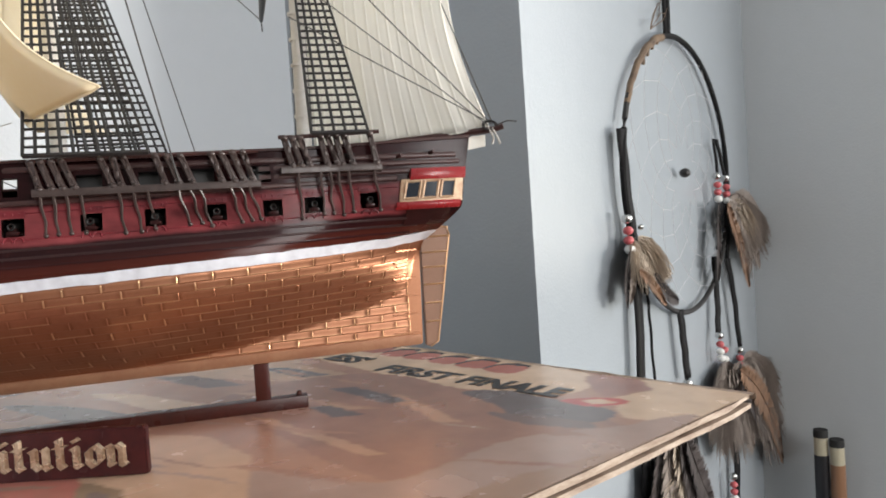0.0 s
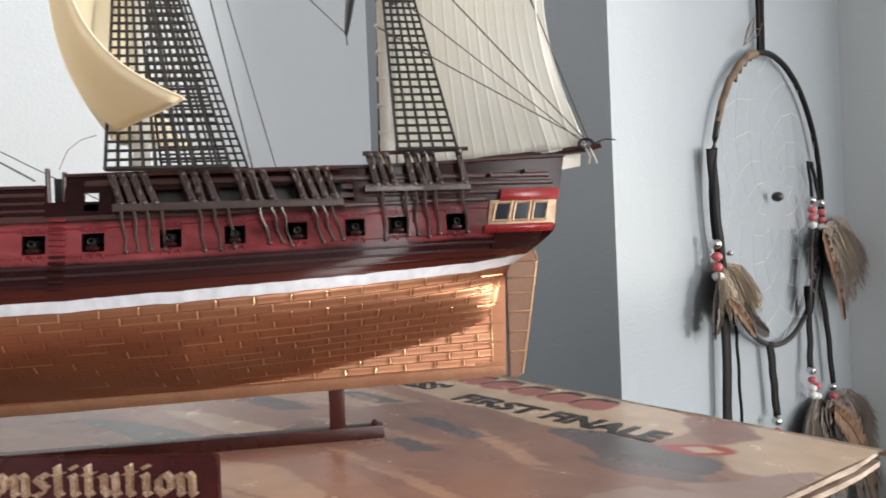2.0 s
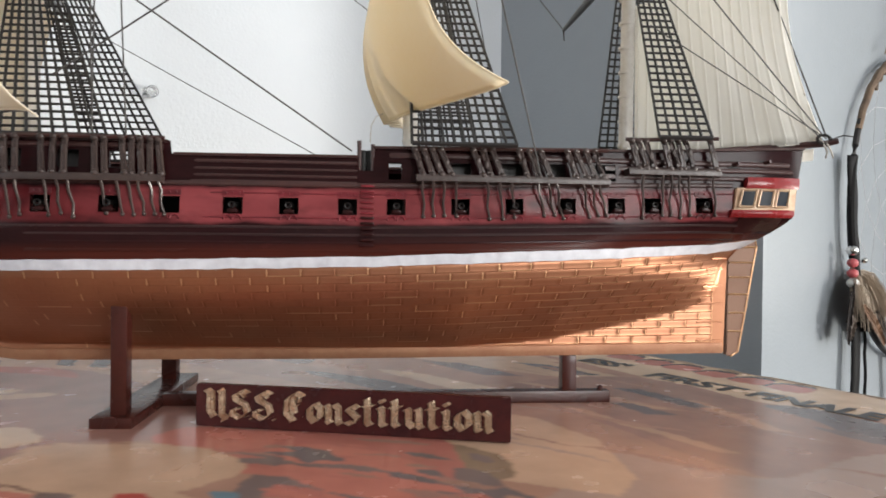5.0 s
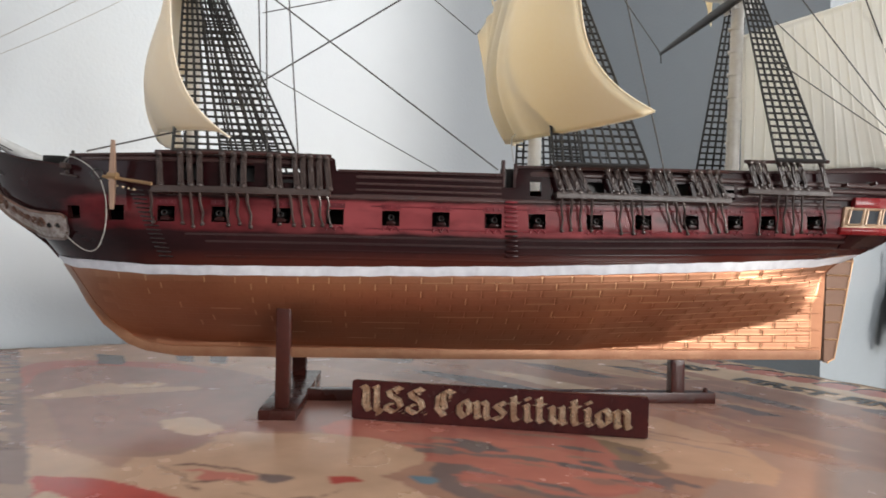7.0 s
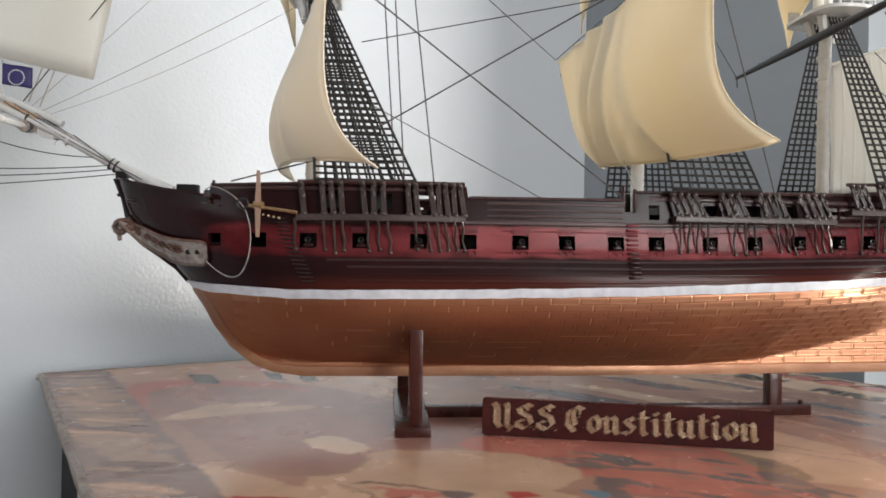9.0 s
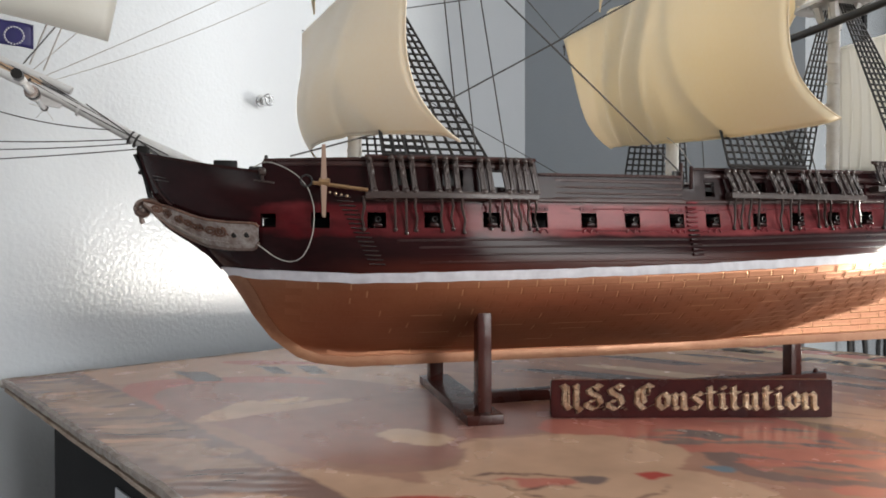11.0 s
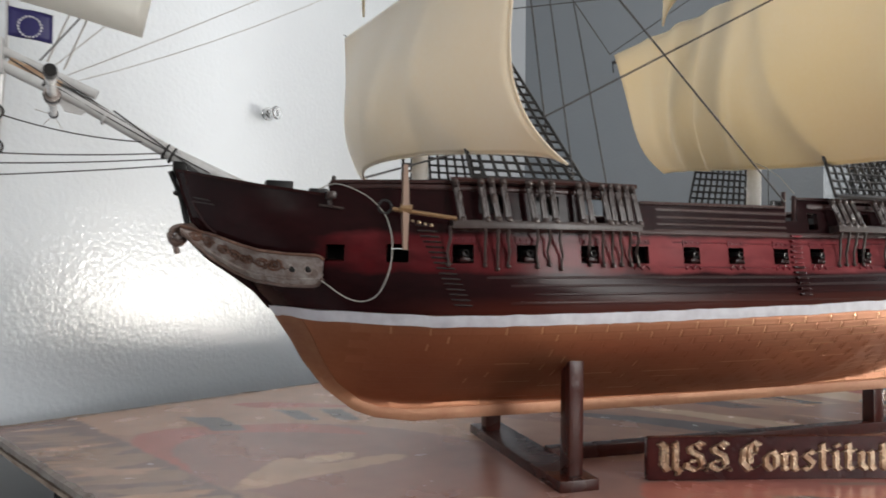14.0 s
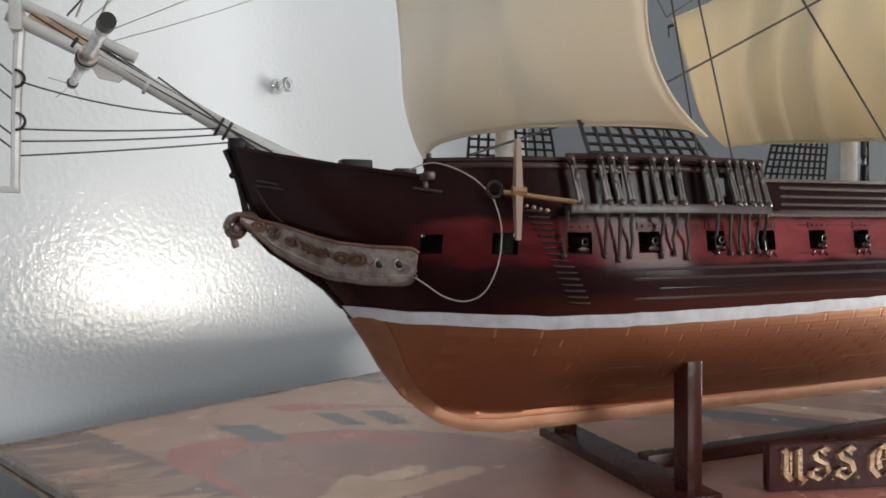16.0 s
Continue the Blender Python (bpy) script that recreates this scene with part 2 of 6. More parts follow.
pb.inputs["Transmission Weight"].default_value, pb.inputs["Roughness"].default_value, pb.inputs["IOR"].default_value = 1.0, 0.05, 1.46


def side_paint():
    """Dark hull colour with a hand-brushed crimson gun band, whose worn edge follows the brush."""
    m = mat("brown_black_and_crimson_hull_paint", (0.024, 0.0062, 0.0072), (0.011, 0.0036, 0.0042), rough=0.20, grain=500, blotch=60, mix=1.0, bump=0.22,
            bump_scale=260, stretch=(0.5, 1, 1.4), depth=0.0002, spec=0.14, rough_vary=0.06)
    nt = m.node_tree
    n, l = nt.nodes, nt.links
    b = n["Principled BSDF"]
    dark = b.inputs["Base Color"].links[0].from_socket
    at, pink, russet = (n.new("ShaderNodeAttribute") for _ in range(3))
    at.attribute_name, pink.attribute_name, russet.attribute_name = "crimson", "pink", "russet"
    low = n.new("ShaderNodeMix")
    low.data_type = "RGBA"
    low.inputs["B"].default_value = (0.056, 0.012, 0.008, 1)
    l.new(russet.outputs["Fac"], low.inputs["Factor"])
    l.new(dark, low.inputs["A"])
    dark = low.outputs["Result"]
    co = n.new("ShaderNodeTexCoord")
    mp = n.new("ShaderNodeMapping")
    mp.inputs["Scale"].default_value = (0.6, 1, 1.5)
    l.new(co.outputs["Object"], mp.inputs["Vector"])

    def noise_at(scale):
        t = n.new("ShaderNodeTexNoise")
        t.inputs["Scale"].default_value, t.inputs["Detail"].default_value = scale, 6.0
        l.new(mp.outputs["Vector"], t.inputs["Vector"])
        return t.outputs["Fac"]

    wear = n.new("ShaderNodeMath")
    wear.operation = "MULTIPLY_ADD"
    l.new(noise_at(170), wear.inputs[0])
    wear.inputs[1].default_value = 1.5
    l.new(at.outputs["Fac"], wear.inputs[2])
    edge = n.new("ShaderNodeMapRange")
    edge.inputs["From Min"].default_value, edge.inputs["From Max"].default_value = 1.05, 1.75
    l.new(wear.outputs[0], edge.inputs["Value"])
    tone = n.new("ShaderNodeMix")
    tone.data_type = "RGBA"
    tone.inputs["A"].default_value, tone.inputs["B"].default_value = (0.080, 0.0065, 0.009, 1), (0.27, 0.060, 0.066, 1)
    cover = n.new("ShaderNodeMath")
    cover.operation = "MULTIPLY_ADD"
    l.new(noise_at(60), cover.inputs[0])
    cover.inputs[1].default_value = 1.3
    # paler band tone where reflected haze is mixed into the paint colour
    haze_tone = n.new("ShaderNodeMapRange")
    haze_tone.inputs["From Min"].default_value, haze_tone.inputs["To Min"].default_value, haze_tone.inputs["To Max"].default_value = 0.45, -0.62, 0.12
    l.new(pink.outputs["Fac"], haze_tone.inputs["Value"])
    l.new(haze_tone.outputs["Result"], cover.inputs[2])
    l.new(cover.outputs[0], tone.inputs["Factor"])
    mx = n.new("ShaderNodeMix")
    mx.data_type = "RGBA"
    l.new(edge.outputs["Result"], mx.inputs["Factor"])
    l.new(dark, mx.inputs["A"])
    l.new(tone.outputs["Result"], mx.inputs["B"])
    l.new(mx.outputs["Result"], b.inputs["Base Color"])
    return m


SIDE_PAINT = side_paint()


# ---- mesh helpers ----
def finish(name, bm, material, smooth=True):
    bmesh.ops.recalc_face_normals(bm, faces=bm.faces)
    me = bpy.data.meshes.new(name)
    bm.to_mesh(me)
    bm.free()
    for m in material if isinstance(material, (list, tuple)) else [material]:
        me.materials.append(m)
    if smooth:
        me.shade_smooth()
        me.set_sharp_from_angle(angle=radians(38))
    return me


def part(name, bm, material, parent=None, label="", smooth=True):
    ob = new(name, finish(name, bm, material, smooth))
    ob.parent = parent
    if label:
        tagged(ob, label)
    return ob


def thing(name, label, category, m=None, group="", kind=""):
    ob = new(name)
    ob.empty_display_size = 0.02
    ob.matrix_world = m or Matrix()
    return tagged(ob, label, category, group, kind)


def box(bm, c, s, m=None, bevel=0.0, index=0):
    """A box with its centre c and size s, turned by m, with bevelled edges."""
    t = (m or Matrix()) @ Matrix.Translation(c) @ Matrix.Diagonal((*s, 1))
    made = bmesh.ops.create_cube(bm, size=1.0, matrix=t)
    if bevel:
        edges = list({e for v in made["verts"] for e in v.link_edges})
        bmesh.ops.bevel(bm, geom=edges, offset=bevel, segments=2, affect="EDGES", profile=0.6)
    return bm


def tube(bm, pts, r, n=6, r1=None, caps=True, index=0):
    """A round rope or spar through pts, tapering from r to r1."""
    pts = [Vector(p) for p in pts]
    r1 = r if r1 is None else r1
    rings = []
    for i, p in enumerate(pts):
        a, b = pts[max(i - 1, 0)], pts[min(i + 1, len(pts) - 1)]
        d = (b - a).normalized()
        side = d.cross(Vector((0, 0, 1)) if abs(d.z) < 0.95 else Vector((0, 1, 0))).normalized()
        up = side.cross(d)
        q = r + (r1 - r) * i / max(len(pts) - 1, 1)
        rings.append([bm.verts.new(p + side * (q * math.cos(k * math.tau / n)) + up * (q * math.sin(k * math.tau / n))) for k in range(n)])
    for a, b in zip(rings, rings[1:]):
        for k in range(n):
            f = bm.faces.new((a[k], a[(k + 1) % n], b[(k + 1) % n], b[k]))
            f.material_index = index
    if caps:
        bm.faces.new(rings[0][::-1]).material_index = index
        bm.faces.new(rings[-1]).material_index = index
    return bm


def sag(a, b, drop=0.0, n=8):
    """Points along a hanging line from a to b."""
    a, b = Vector(a), Vector(b)
    return [a.lerp(b, i / n) - Vector((0, 0, drop * 4 * (i / n) * (1 - i / n))) for i in range(n + 1)]


def sheet(bm, grid, index=0, skip=None):
    """Faces over a grid of points."""
    vs = [[bm.verts.new(p) for p in row] for row in grid]
    for i in range(len(vs) - 1):
        for j in range(len(vs[0]) - 1):
            if skip and skip(i, j):
                continue
            f = bm.faces.new((vs[i][j], vs[i][j + 1], vs[i + 1][j + 1], vs[i + 1][j]))
            f.material_index = index(i, j) if callable(index) else index
    return vs


def blob(bm, c, r, seg=10, ring=7, squash=(1, 1, 1)):
    bmesh.ops.create_uvsphere(bm, u_segments=seg, v_segments=ring, radius=r, matrix=Matrix.Translation(c) @ Matrix.Diagonal((*squash, 1)))
    return bm


def slab(bm, outline, z0, z1, m=None):
    """A flat plate with the given outline in x and y."""
    m = m or Matrix()
    low = [bm.verts.new(m @ Vector((x, y, z0))) for x, y in outline]
    top = [bm.verts.new(m @ Vector((x, y, z1))) for x, y in outline]
    bm.faces.new(low[::-1])
    bm.faces.new(top)
    for i in range(len(low)):
        k = (i + 1) % len(low)
        bm.faces.new((low[i], low[k], top[k], top[i]))
    return bm


def rounded(points, n=6):
    """A smooth closed outline through points."""
    out, k = [], len(points)
    for i in range(k):
        p0, p1, p2, p3 = (Vector(points[(i + d) % k]) for d in (-1, 0, 1, 2))
        for j in range(n):
            t = j / n
            out.append(0.5 * ((2 * p1) + (p2 - p0) * t + (2 * p0 - 5 * p1 + 4 * p2 - p3) * t * t + (3 * p1 - p0 - 3 * p2 + p3) * t ** 3))
    return [(p.x, p.y) for p in out]


def letters(text, size, depth, material, parent, m, name="lettering", bevel=0.0, bold=0.0, label=""):
    cu = bpy.data.curves.new(name, "FONT")
    cu.body, cu.size, cu.extrude, cu.bevel_depth, cu.offset = text, size, depth, bevel, bold
    cu.resolution_u = 3
    tmp = new(name, cu)
    me = bpy.data.meshes.new_from_object(tmp.evaluated_get(bpy.context.evaluated_depsgraph_get()))
    bpy.data.objects.remove(tmp)
    me.name = name
    me.materials.clear()
    me.materials.append(material)
    ob = new(name, me)
    ob.parent = parent
    ob.matrix_basis = m
    if label:
        tagged(ob, label)
    return ob


# ---- the room ----
Z0 = 0.9          # top of the record sleeve
TALL = 2.45


def wall(name, a, b, thick, label, openings=(), material=WALL, side=1):
    """A wall from plan point a to b (room u, v); openings are (from, to, sill, head) along it."""
    pa, pb = room(*a, 0), room(*b, 0)
    run = (pb - pa)
    length, d = run.length, run.normalized()
    out = Vector((-d.y, d.x, 0)) * thick * side
    bm = bmesh.new()
    blocks = []
    at = 0.0
    for s0, s1, z0, z1 in openings:
        blocks += [(at, s0, 0, TALL), (s0, s1, 0, z0), (s0, s1, z1, TALL)]
        at = s1
    blocks.append((at, length, 0, TALL))
    for s0, s1, z0, z1 in blocks:
        low = [pa + d * s0, pa + d * s1, pa + d * s1 + out, pa + d * s0 + out]
        slab(bm, [(p.x, p.y) for p in low], z0, z1)
    ob = part(name, bm, material, smooth=False)
    return tagged(ob, label, "wall", kind="structure")


V_BACK, V_FRONT, U_EDGE, U_IN, U_END = 0.2224, -0.0072, 0.2975, 0.3196, 0.79
wall("wall_north", (-1.7, V_BACK), (U_IN, V_BACK), 0.12, "pale blue-white gloss painted wall with orange-peel texture")
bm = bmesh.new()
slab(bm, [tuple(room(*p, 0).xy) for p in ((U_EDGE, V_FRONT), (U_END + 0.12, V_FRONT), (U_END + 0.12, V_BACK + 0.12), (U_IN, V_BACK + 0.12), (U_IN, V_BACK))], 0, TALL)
tagged(part("wall_breast", bm, BREAST_DIMMED, smooth=False), "projecting chimney breast with a sharp corner, its wall paint darkened to look less lit", "wall", kind="structure")
wall("wall_east", (U_END, V_FRONT), (U_END, -2.7), 0.20, "painted wall with a window opening, its paint darkened to hold shade", [(0.213, 1.74, 0.70, 1.92)], material=SHADED_WALL)
# south and west walls are out of view; openings cut for fill
wall("wall_south", (U_END + 0.32, -2.7), (-1.7, -2.7), 0.12, "plain dark wall out of view with an added opening for fill light", [(1.185, 2.135, 1.00, 2.10)], material=DIM)
wall("wall_west", (-1.7, -2.82), (-1.7, V_BACK + 0.12), 0.12, "plain dark wall out of view with an added opening for fill light", [(2.56, 3.00, 1.00, 1.90)], material=DIM)
for name, z, m, label in (("floor", -0.05, BOARDS, "brown wooden floor boards"), ("ceiling", TALL + 0.05, PLAIN, "plain white painted ceiling")):
    bm = bmesh.new()
    box(bm, (0, 0, 0), (3.2, 3.4, 0.1), Matrix.Translation(room(-0.35, -1.2, z)) @ pose(0, 0, 0, 0, 0, ROOM_TURN))
    tagged(part(name, bm, m, smooth=False), label, name, kind="structure")

# black cabinet under the sleeve
SLEEVE = pose(-0.0005, 0.0155, Z0, 0, 0, -63.3)
cabinet = thing("cabinet", "black vinyl-covered cabinet beneath the record sleeve", "cabinet", pose(-0.0005, 0.0155, 0, 0, 0, -63.3))
bm = bmesh.new()
# the wing at +y is unseen, added to block light under the sleeve
slab(bm, [(-0.104, -0.152), (0.088, -0.152), (0.088, 0.100), (-0.010, 0.100), (-0.010, 0.150), (-0.104, 0.150)], 0.0, 0.8955)
bmesh.ops.bevel(bm, geom=bm.edges[:], offset=0.002, segments=2, affect="EDGES")
part("body", bm, CABINET, cabinet)
bm = bmesh.new()
box(bm, (-0.0215, -0.1524, 0.864), (0.033, 0.0006, 0.048), bevel=0.0002)
part("paper_label", bm, LABEL_GREY, cabinet, "pale grey paper label")


# ---- record sleeve ----
INKS = {
    "tan": (0.34, 0.215, 0.165), "brown": (0.28, 0.18, 0.145), "cream": (0.47, 0.34, 0.245), "pale": (0.53, 0.42, 0.31), "grey": (0.17, 0.14, 0.135),
    "slate": (0.135, 0.125, 0.13), "salmon": (0.42, 0.17, 0.135), "pink": (0.29, 0.175, 0.15), "rose": (0.37, 0.15, 0.125), "red": (0.38, 0.075, 0.065),
    "dark": (0.03, 0.028, 0.03), "blue": (0.13, 0.22, 0.28), "olive": (0.23, 0.175, 0.125), "lilac": (0.335, 0.255, 0.22), "board": (0.42, 0.285, 0.21), "umber": (0.15, 0.095, 0.08), "clay": (0.24, 0.165, 0.13), "ash": (0.13, 0.115, 0.112), "sand": (0.30, 0.215, 0.165), "mauve": (0.20, 0.14, 0.125),
}
PRINT = bpy.data.materials.new("laminated_print")
PRINT.use_nodes = True
nt = PRINT.node_tree
b = nt.nodes["Principled BSDF"]
ca = nt.nodes.new("ShaderNodeVertexColor")
ca.layer_name = "ink"
tc = nt.nodes.new("ShaderNodeTexCoord")
nz = nt.nodes.new("ShaderNodeTexNoise")
nz.inputs["Scale"].default_value, nz.inputs["Detail"].default_value = 60, 6
nt.links.new(tc.outputs["Object"], nz.inputs["Vector"])
mr = nt.nodes.new("ShaderNodeMapRange")
mr.inputs["To Min"].default_value, mr.inputs["To Max"].default_value = 0.72, 1.28
nt.links.new(nz.outputs["Fac"], mr.inputs["Value"])
mu = nt.nodes.new("ShaderNodeVectorMath")
mu.operation = "SCALE"
nt.links.new(ca.outputs["Color"], mu.inputs[0])
nt.links.new(mr.outputs["Result"], mu.inputs["Scale"])
nt.links.new(mu.outputs["Vector"], b.inputs["Base Color"])
rz = nt.nodes.new("ShaderNodeMapRange")
rz.inputs["To Min"].default_value, rz.inputs["To Max"].default_value = 0.14, 0.36
nt.links.new(nz.outputs["Fac"], rz.inputs["Value"])
nt.links.new(rz.outputs["Result"], b.inputs["Roughness"])
bp = nt.nodes.new("ShaderNodeBump")
bp.inputs["Strength"].default_value, bp.inputs["Distance"].default_value = 0.25, 0.0006
nz2 = nt.nodes.new("ShaderNodeTexNoise")
nz2.inputs["Scale"].default_value = 35
nt.links.new(tc.outputs["Object"], nz2.inputs["Vector"])
nt.links.new(nz2.outputs["Fac"], bp.inputs["Height"])
nt.links.new(bp.outputs["Normal"], b.inputs["Normal"])

sleeve = thing("record_sleeve", "worn laminated record sleeve with painted tan and pink cover", "record sleeve", SLEEVE)
HALF = 0.1572
for k, (z0, z1, inset) in enumerate(((-0.004, -0.0027, 0.0), (-0.0024, -0.0014, 0.0012), (-0.0012, -0.00012, 0.0))):
    bm = bmesh.new()
    rng = random.Random(k)
    edge = []
    for side in range(4):
        for i in range(24):
            t = -1 + 2 * i / 24
            h = HALF - inset - rng.random() * 0.0006
            c = h - (0.0015 if abs(t) == 1 else 0)
            p = [(t * c, -h), (h, t * c), (-t * c, h), (-h, -t * c)][side]
            edge.append(p)
    slab(bm, edge, z0, z1)
    part("card_layer", bm, CARD, sleeve, "frayed cardboard layer")

# cover painting: flat shapes laid one over another
CELLS = 640
HALF_MM = HALF * 1000 - 0.6
axis = np.linspace(-HALF_MM, HALF_MM, CELLS + 1)
gx, gy = np.meshgrid(axis, axis)
# the brush wanders a little along every outline
bx = gx + 0.35 * np.sin(gy * 0.21 + 1.3 * np.sin(gx * 0.13)) + 0.25 * np.sin(gy * 0.83 + gx * 0.47) + 0.25 * np.sin(gx * 1.9 - gy * 1.3)
by = gy + 0.35 * np.sin(gx * 0.19 + 1.1 * np.sin(gy * 0.17)) + 0.25 * np.sin(gx * 0.77 - gy * 0.52) + 0.25 * np.sin(gy * 2.1 + gx * 1.1)
canvas = np.zeros((CELLS + 1, CELLS + 1, 3))
WARM = np.array((1.22, 1.10, 1.04))


def shape(colour, points, smooth=True):
    """One flat shape of the cover painting, corners in millimetres from its middle."""
    pts = np.array(rounded(points, 6) if smooth else points)
    inside = np.zeros(canvas.shape[:2], bool)
    for (x0, y0), (x1, y1) in zip(pts, np.roll(pts, -1, axis=0)):
        if y0 != y1:
            inside ^= ((by < y0) != (by < y1)) & (bx < (x1 - x0) * (by - y0) / (y1 - y0) + x0)
    canvas[inside] = np.array(INKS[colour]) * WARM


S = 158
shape("tan", [(-S, -S), (S, -S), (S, S), (-S, S)], False)
# the sky and shore along the top
shape("pale", [(-S, 118), (-60, 112), (-20, 118), (40, 115), (95, 117), (112, 127), (112, 142), (98, 156), (60, S), (-S, S)])
shape("pink", [(104, 152), (112, 141), (124, 132), (131, 145), (118, 156)])
shape("pale", [(118, 158), (131, 146), (127, 131), (141, 116), (158, 121), (158, 158)], False)
shape("cream", [(-158, 60), (-120, 72), (-60, 88), (-10, 110), (-60, 114), (-158, 118)])
shape("cream", [(-158, 20), (-110, 42), (-50, 60), (10, 84), (40, 100), (20, 108), (-40, 100), (-158, 52)])
# flight of keys as planks
shape("brown", [(30, 112), (92, 114), (150, 108), (146, 60), (120, 48), (70, 52), (20, 60)])
shape("board", [(52, 55), (60, 58), (114, 60), (110, 56), (80, 55)], False)
shape("board", [(64, 95), (70, 99), (109, 89), (104, 85)], False)
shape("board", [(14, 66), (22, 71), (76, 84), (70, 79)], False)
shape("slate", [(40, 90), (47, 97), (78, 96), (75, 90)], False)
shape("slate", [(57, 72), (61, 78), (79, 78), (74, 71)], False)
shape("slate", [(-20, 92), (-6, 101), (22, 104), (16, 95)], False)
shape("grey", [(-40, 60), (-28, 72), (8, 76), (0, 64)], False)
# grand piano
shape("slate", [(84, 112), (95, 122), (116, 121), (134, 121), (138, 110), (124, 97), (106, 106)])
shape("grey", [(108, 100), (124, 97), (140, 104), (136, 108), (118, 104)])
shape("red", [(116, 121), (124, 130), (134, 131), (128, 121)])
shape("pale", [(121, 124), (125, 128), (131, 128), (127, 124)])
# lower right ground
shape("lilac", [(158, 118), (142, 106), (130, 86), (130, 64), (126, 46), (96, 34), (110, 8), (130, -40), (158, -70)])
shape("sand", [(146, 52), (152, 84), (158, 92), (158, 44)])
shape("cream", [(40, 27), (62, 39), (87, 38), (114, 24), (120, 12), (100, -2), (76, -2), (52, 12)], False)
shape("olive", [(70, 2), (86, 8), (100, 2), (96, -6), (80, -6)])
shape("grey", [(80, 3), (86, 5), (90, 3), (86, 1)])
# group of figures as flat red and grey patches
shape("rose", [(20, -60), (36, -20), (60, 4), (80, 0), (104, -12), (108, -24), (98, -36), (70, -44), (48, -52)])
shape("salmon", [(57, -41), (57, -25), (78, -12), (101, -13), (107, -22), (98, -34), (86, -40)])
shape("grey", [(70, -44), (84, -38), (96, -38), (104, -30), (112, -40), (100, -52), (84, -54)])
shape("rose", [(80, -44), (88, -38), (94, -42), (90, -50)])
shape("salmon", [(96, -46), (106, -38), (114, -44), (106, -52)])
shape("grey", [(88, -6), (98, -2), (112, -10), (104, -14)])
# loose brush strokes over the figures and the ground
rng = random.Random(12)


def stroke(tone, x, y, run, wide, turn):
    a = math.radians(turn + rng.uniform(-14, 14))
    d, e = Vector((math.cos(a), math.sin(a))), Vector((-math.sin(a), math.cos(a)))
    p = Vector((x, y))
    bend = e * rng.uniform(-0.25, 0.25) * run
    pts = [p - d * run, p - d * run * 0.3 + e * wide * rng.uniform(0.4, 1) + bend * 0.6, p + d * run * 0.4 + e * wide * rng.uniform(0.3, 1.1) + bend, p + d * run + bend * 0.5,
           p + d * run * 0.3 - e * wide * rng.uniform(0.3, 1) + bend * 0.7, p - d * run * 0.5 - e * wide * rng.uniform(0.2, 0.8) + bend * 0.4]
    shape(tone, [tuple(q) for q in pts], rng.random() < 0.4)


for _ in range(46):
    stroke(rng.choice(("slate", "grey", "slate", "rose", "salmon", "pink", "brown")), rng.uniform(52, 108), rng.uniform(-52, -4), rng.uniform(3, 13), rng.uniform(0.8, 3.2), 38)
for _ in range(22):
    stroke(rng.choice(("tan", "brown", "tan", "lilac")), rng.uniform(-60, 150), rng.uniform(10, 110), rng.uniform(6, 22), rng.uniform(0.6, 2.4), 22)
for _ in range(24):
    stroke(rng.choice(("cream", "board", "olive")), rng.uniform(0, 110), rng.uniform(-128, -60), rng.uniform(4, 12), rng.uniform(0.5, 1.6), 30)
# big pale face patch in the middle
shape("cream", [(24, -94), (30, -72), (40, -54), (58, -46), (70, -50), (76, -66), (88, -70), (94, -88), (70, -104), (44, -112)])
shape("cream", [(70, -66), (88, -60), (104, -66), (112, -84), (98, -98), (80, -92)])
shape("blue", [(77, -56), (80, -52), (84, -53), (82, -57)])
shape("slate", [(84, -91), (93, -82), (106, -85), (119, -99), (114, -122), (96, -116), (90, -101)])
shape("pink", [(112, -80), (130, -60), (150, -80), (140, -104), (122, -98)])
# pink rounded field
shape("pink", [(-116, -118), (-114, -106), (-92, -70), (-52, -52), (0, -40), (22, -24), (40, -38), (30, -66), (24, -84), (36, -98), (28, -114), (10, -122), (-30, -124), (-60, -132), (-90, -131)])
shape("rose", [(-117, -120), (-113, -104), (-92, -74), (-66, -68), (-84, -84), (-100, -104), (-92, -122), (-64, -130), (-80, -133), (-104, -130)])
shape("pale", [(2, -96), (3, -87), (20, -83), (22, -92), (12, -97)])
shape("cream", [(-46, -128), (-60, -104), (-48, -99), (-42, -78), (-36, -82), (-40, -108), (-40, -120)])
shape("pale", [(-56, -100), (-52, -86), (-47, -90), (-50, -100)])
shape("brown", [(14, -122), (30, -116), (38, -100), (28, -88), (34, -102), (24, -113)])
# sand by the far left side with grey marks
shape("board", [(-158, -129), (-120, -128), (-116, -112), (-108, -96), (-90, -72), (-60, -54), (-20, -44), (-60, -30), (-158, -30)])
shape("slate", [(-132, -101), (-122, -91), (-98, -94), (-104, -103)], False)
shape("slate", [(-120, -70), (-113, -64), (-94, -67), (-99, -73)], False)
shape("slate", [(-110, -57), (-103, -51), (-83, -56), (-88, -62)], False)
shape("rose", [(-140, -76), (-130, -60), (-100, -40), (-104, -46), (-128, -72)])
shape("grey", [(-150, -24), (-120, -10), (-60, 10), (-70, 22), (-120, 6), (-158, -6)])
shape("brown", [(-90, -30), (-60, -20), (-10, 4), (30, 20), (10, 30), (-40, 18), (-80, -6)])
shape("slate", [(-40, 8), (-20, 22), (20, 34), (34, 28), (10, 18)])
shape("pale", [(-30, 34), (-10, 46), (30, 54), (44, 48), (14, 40)])
# red below the face and the strip along the spine
shape("cream", [(14, -131), (44, -112), (70, -104), (88, -112), (80, -131)])
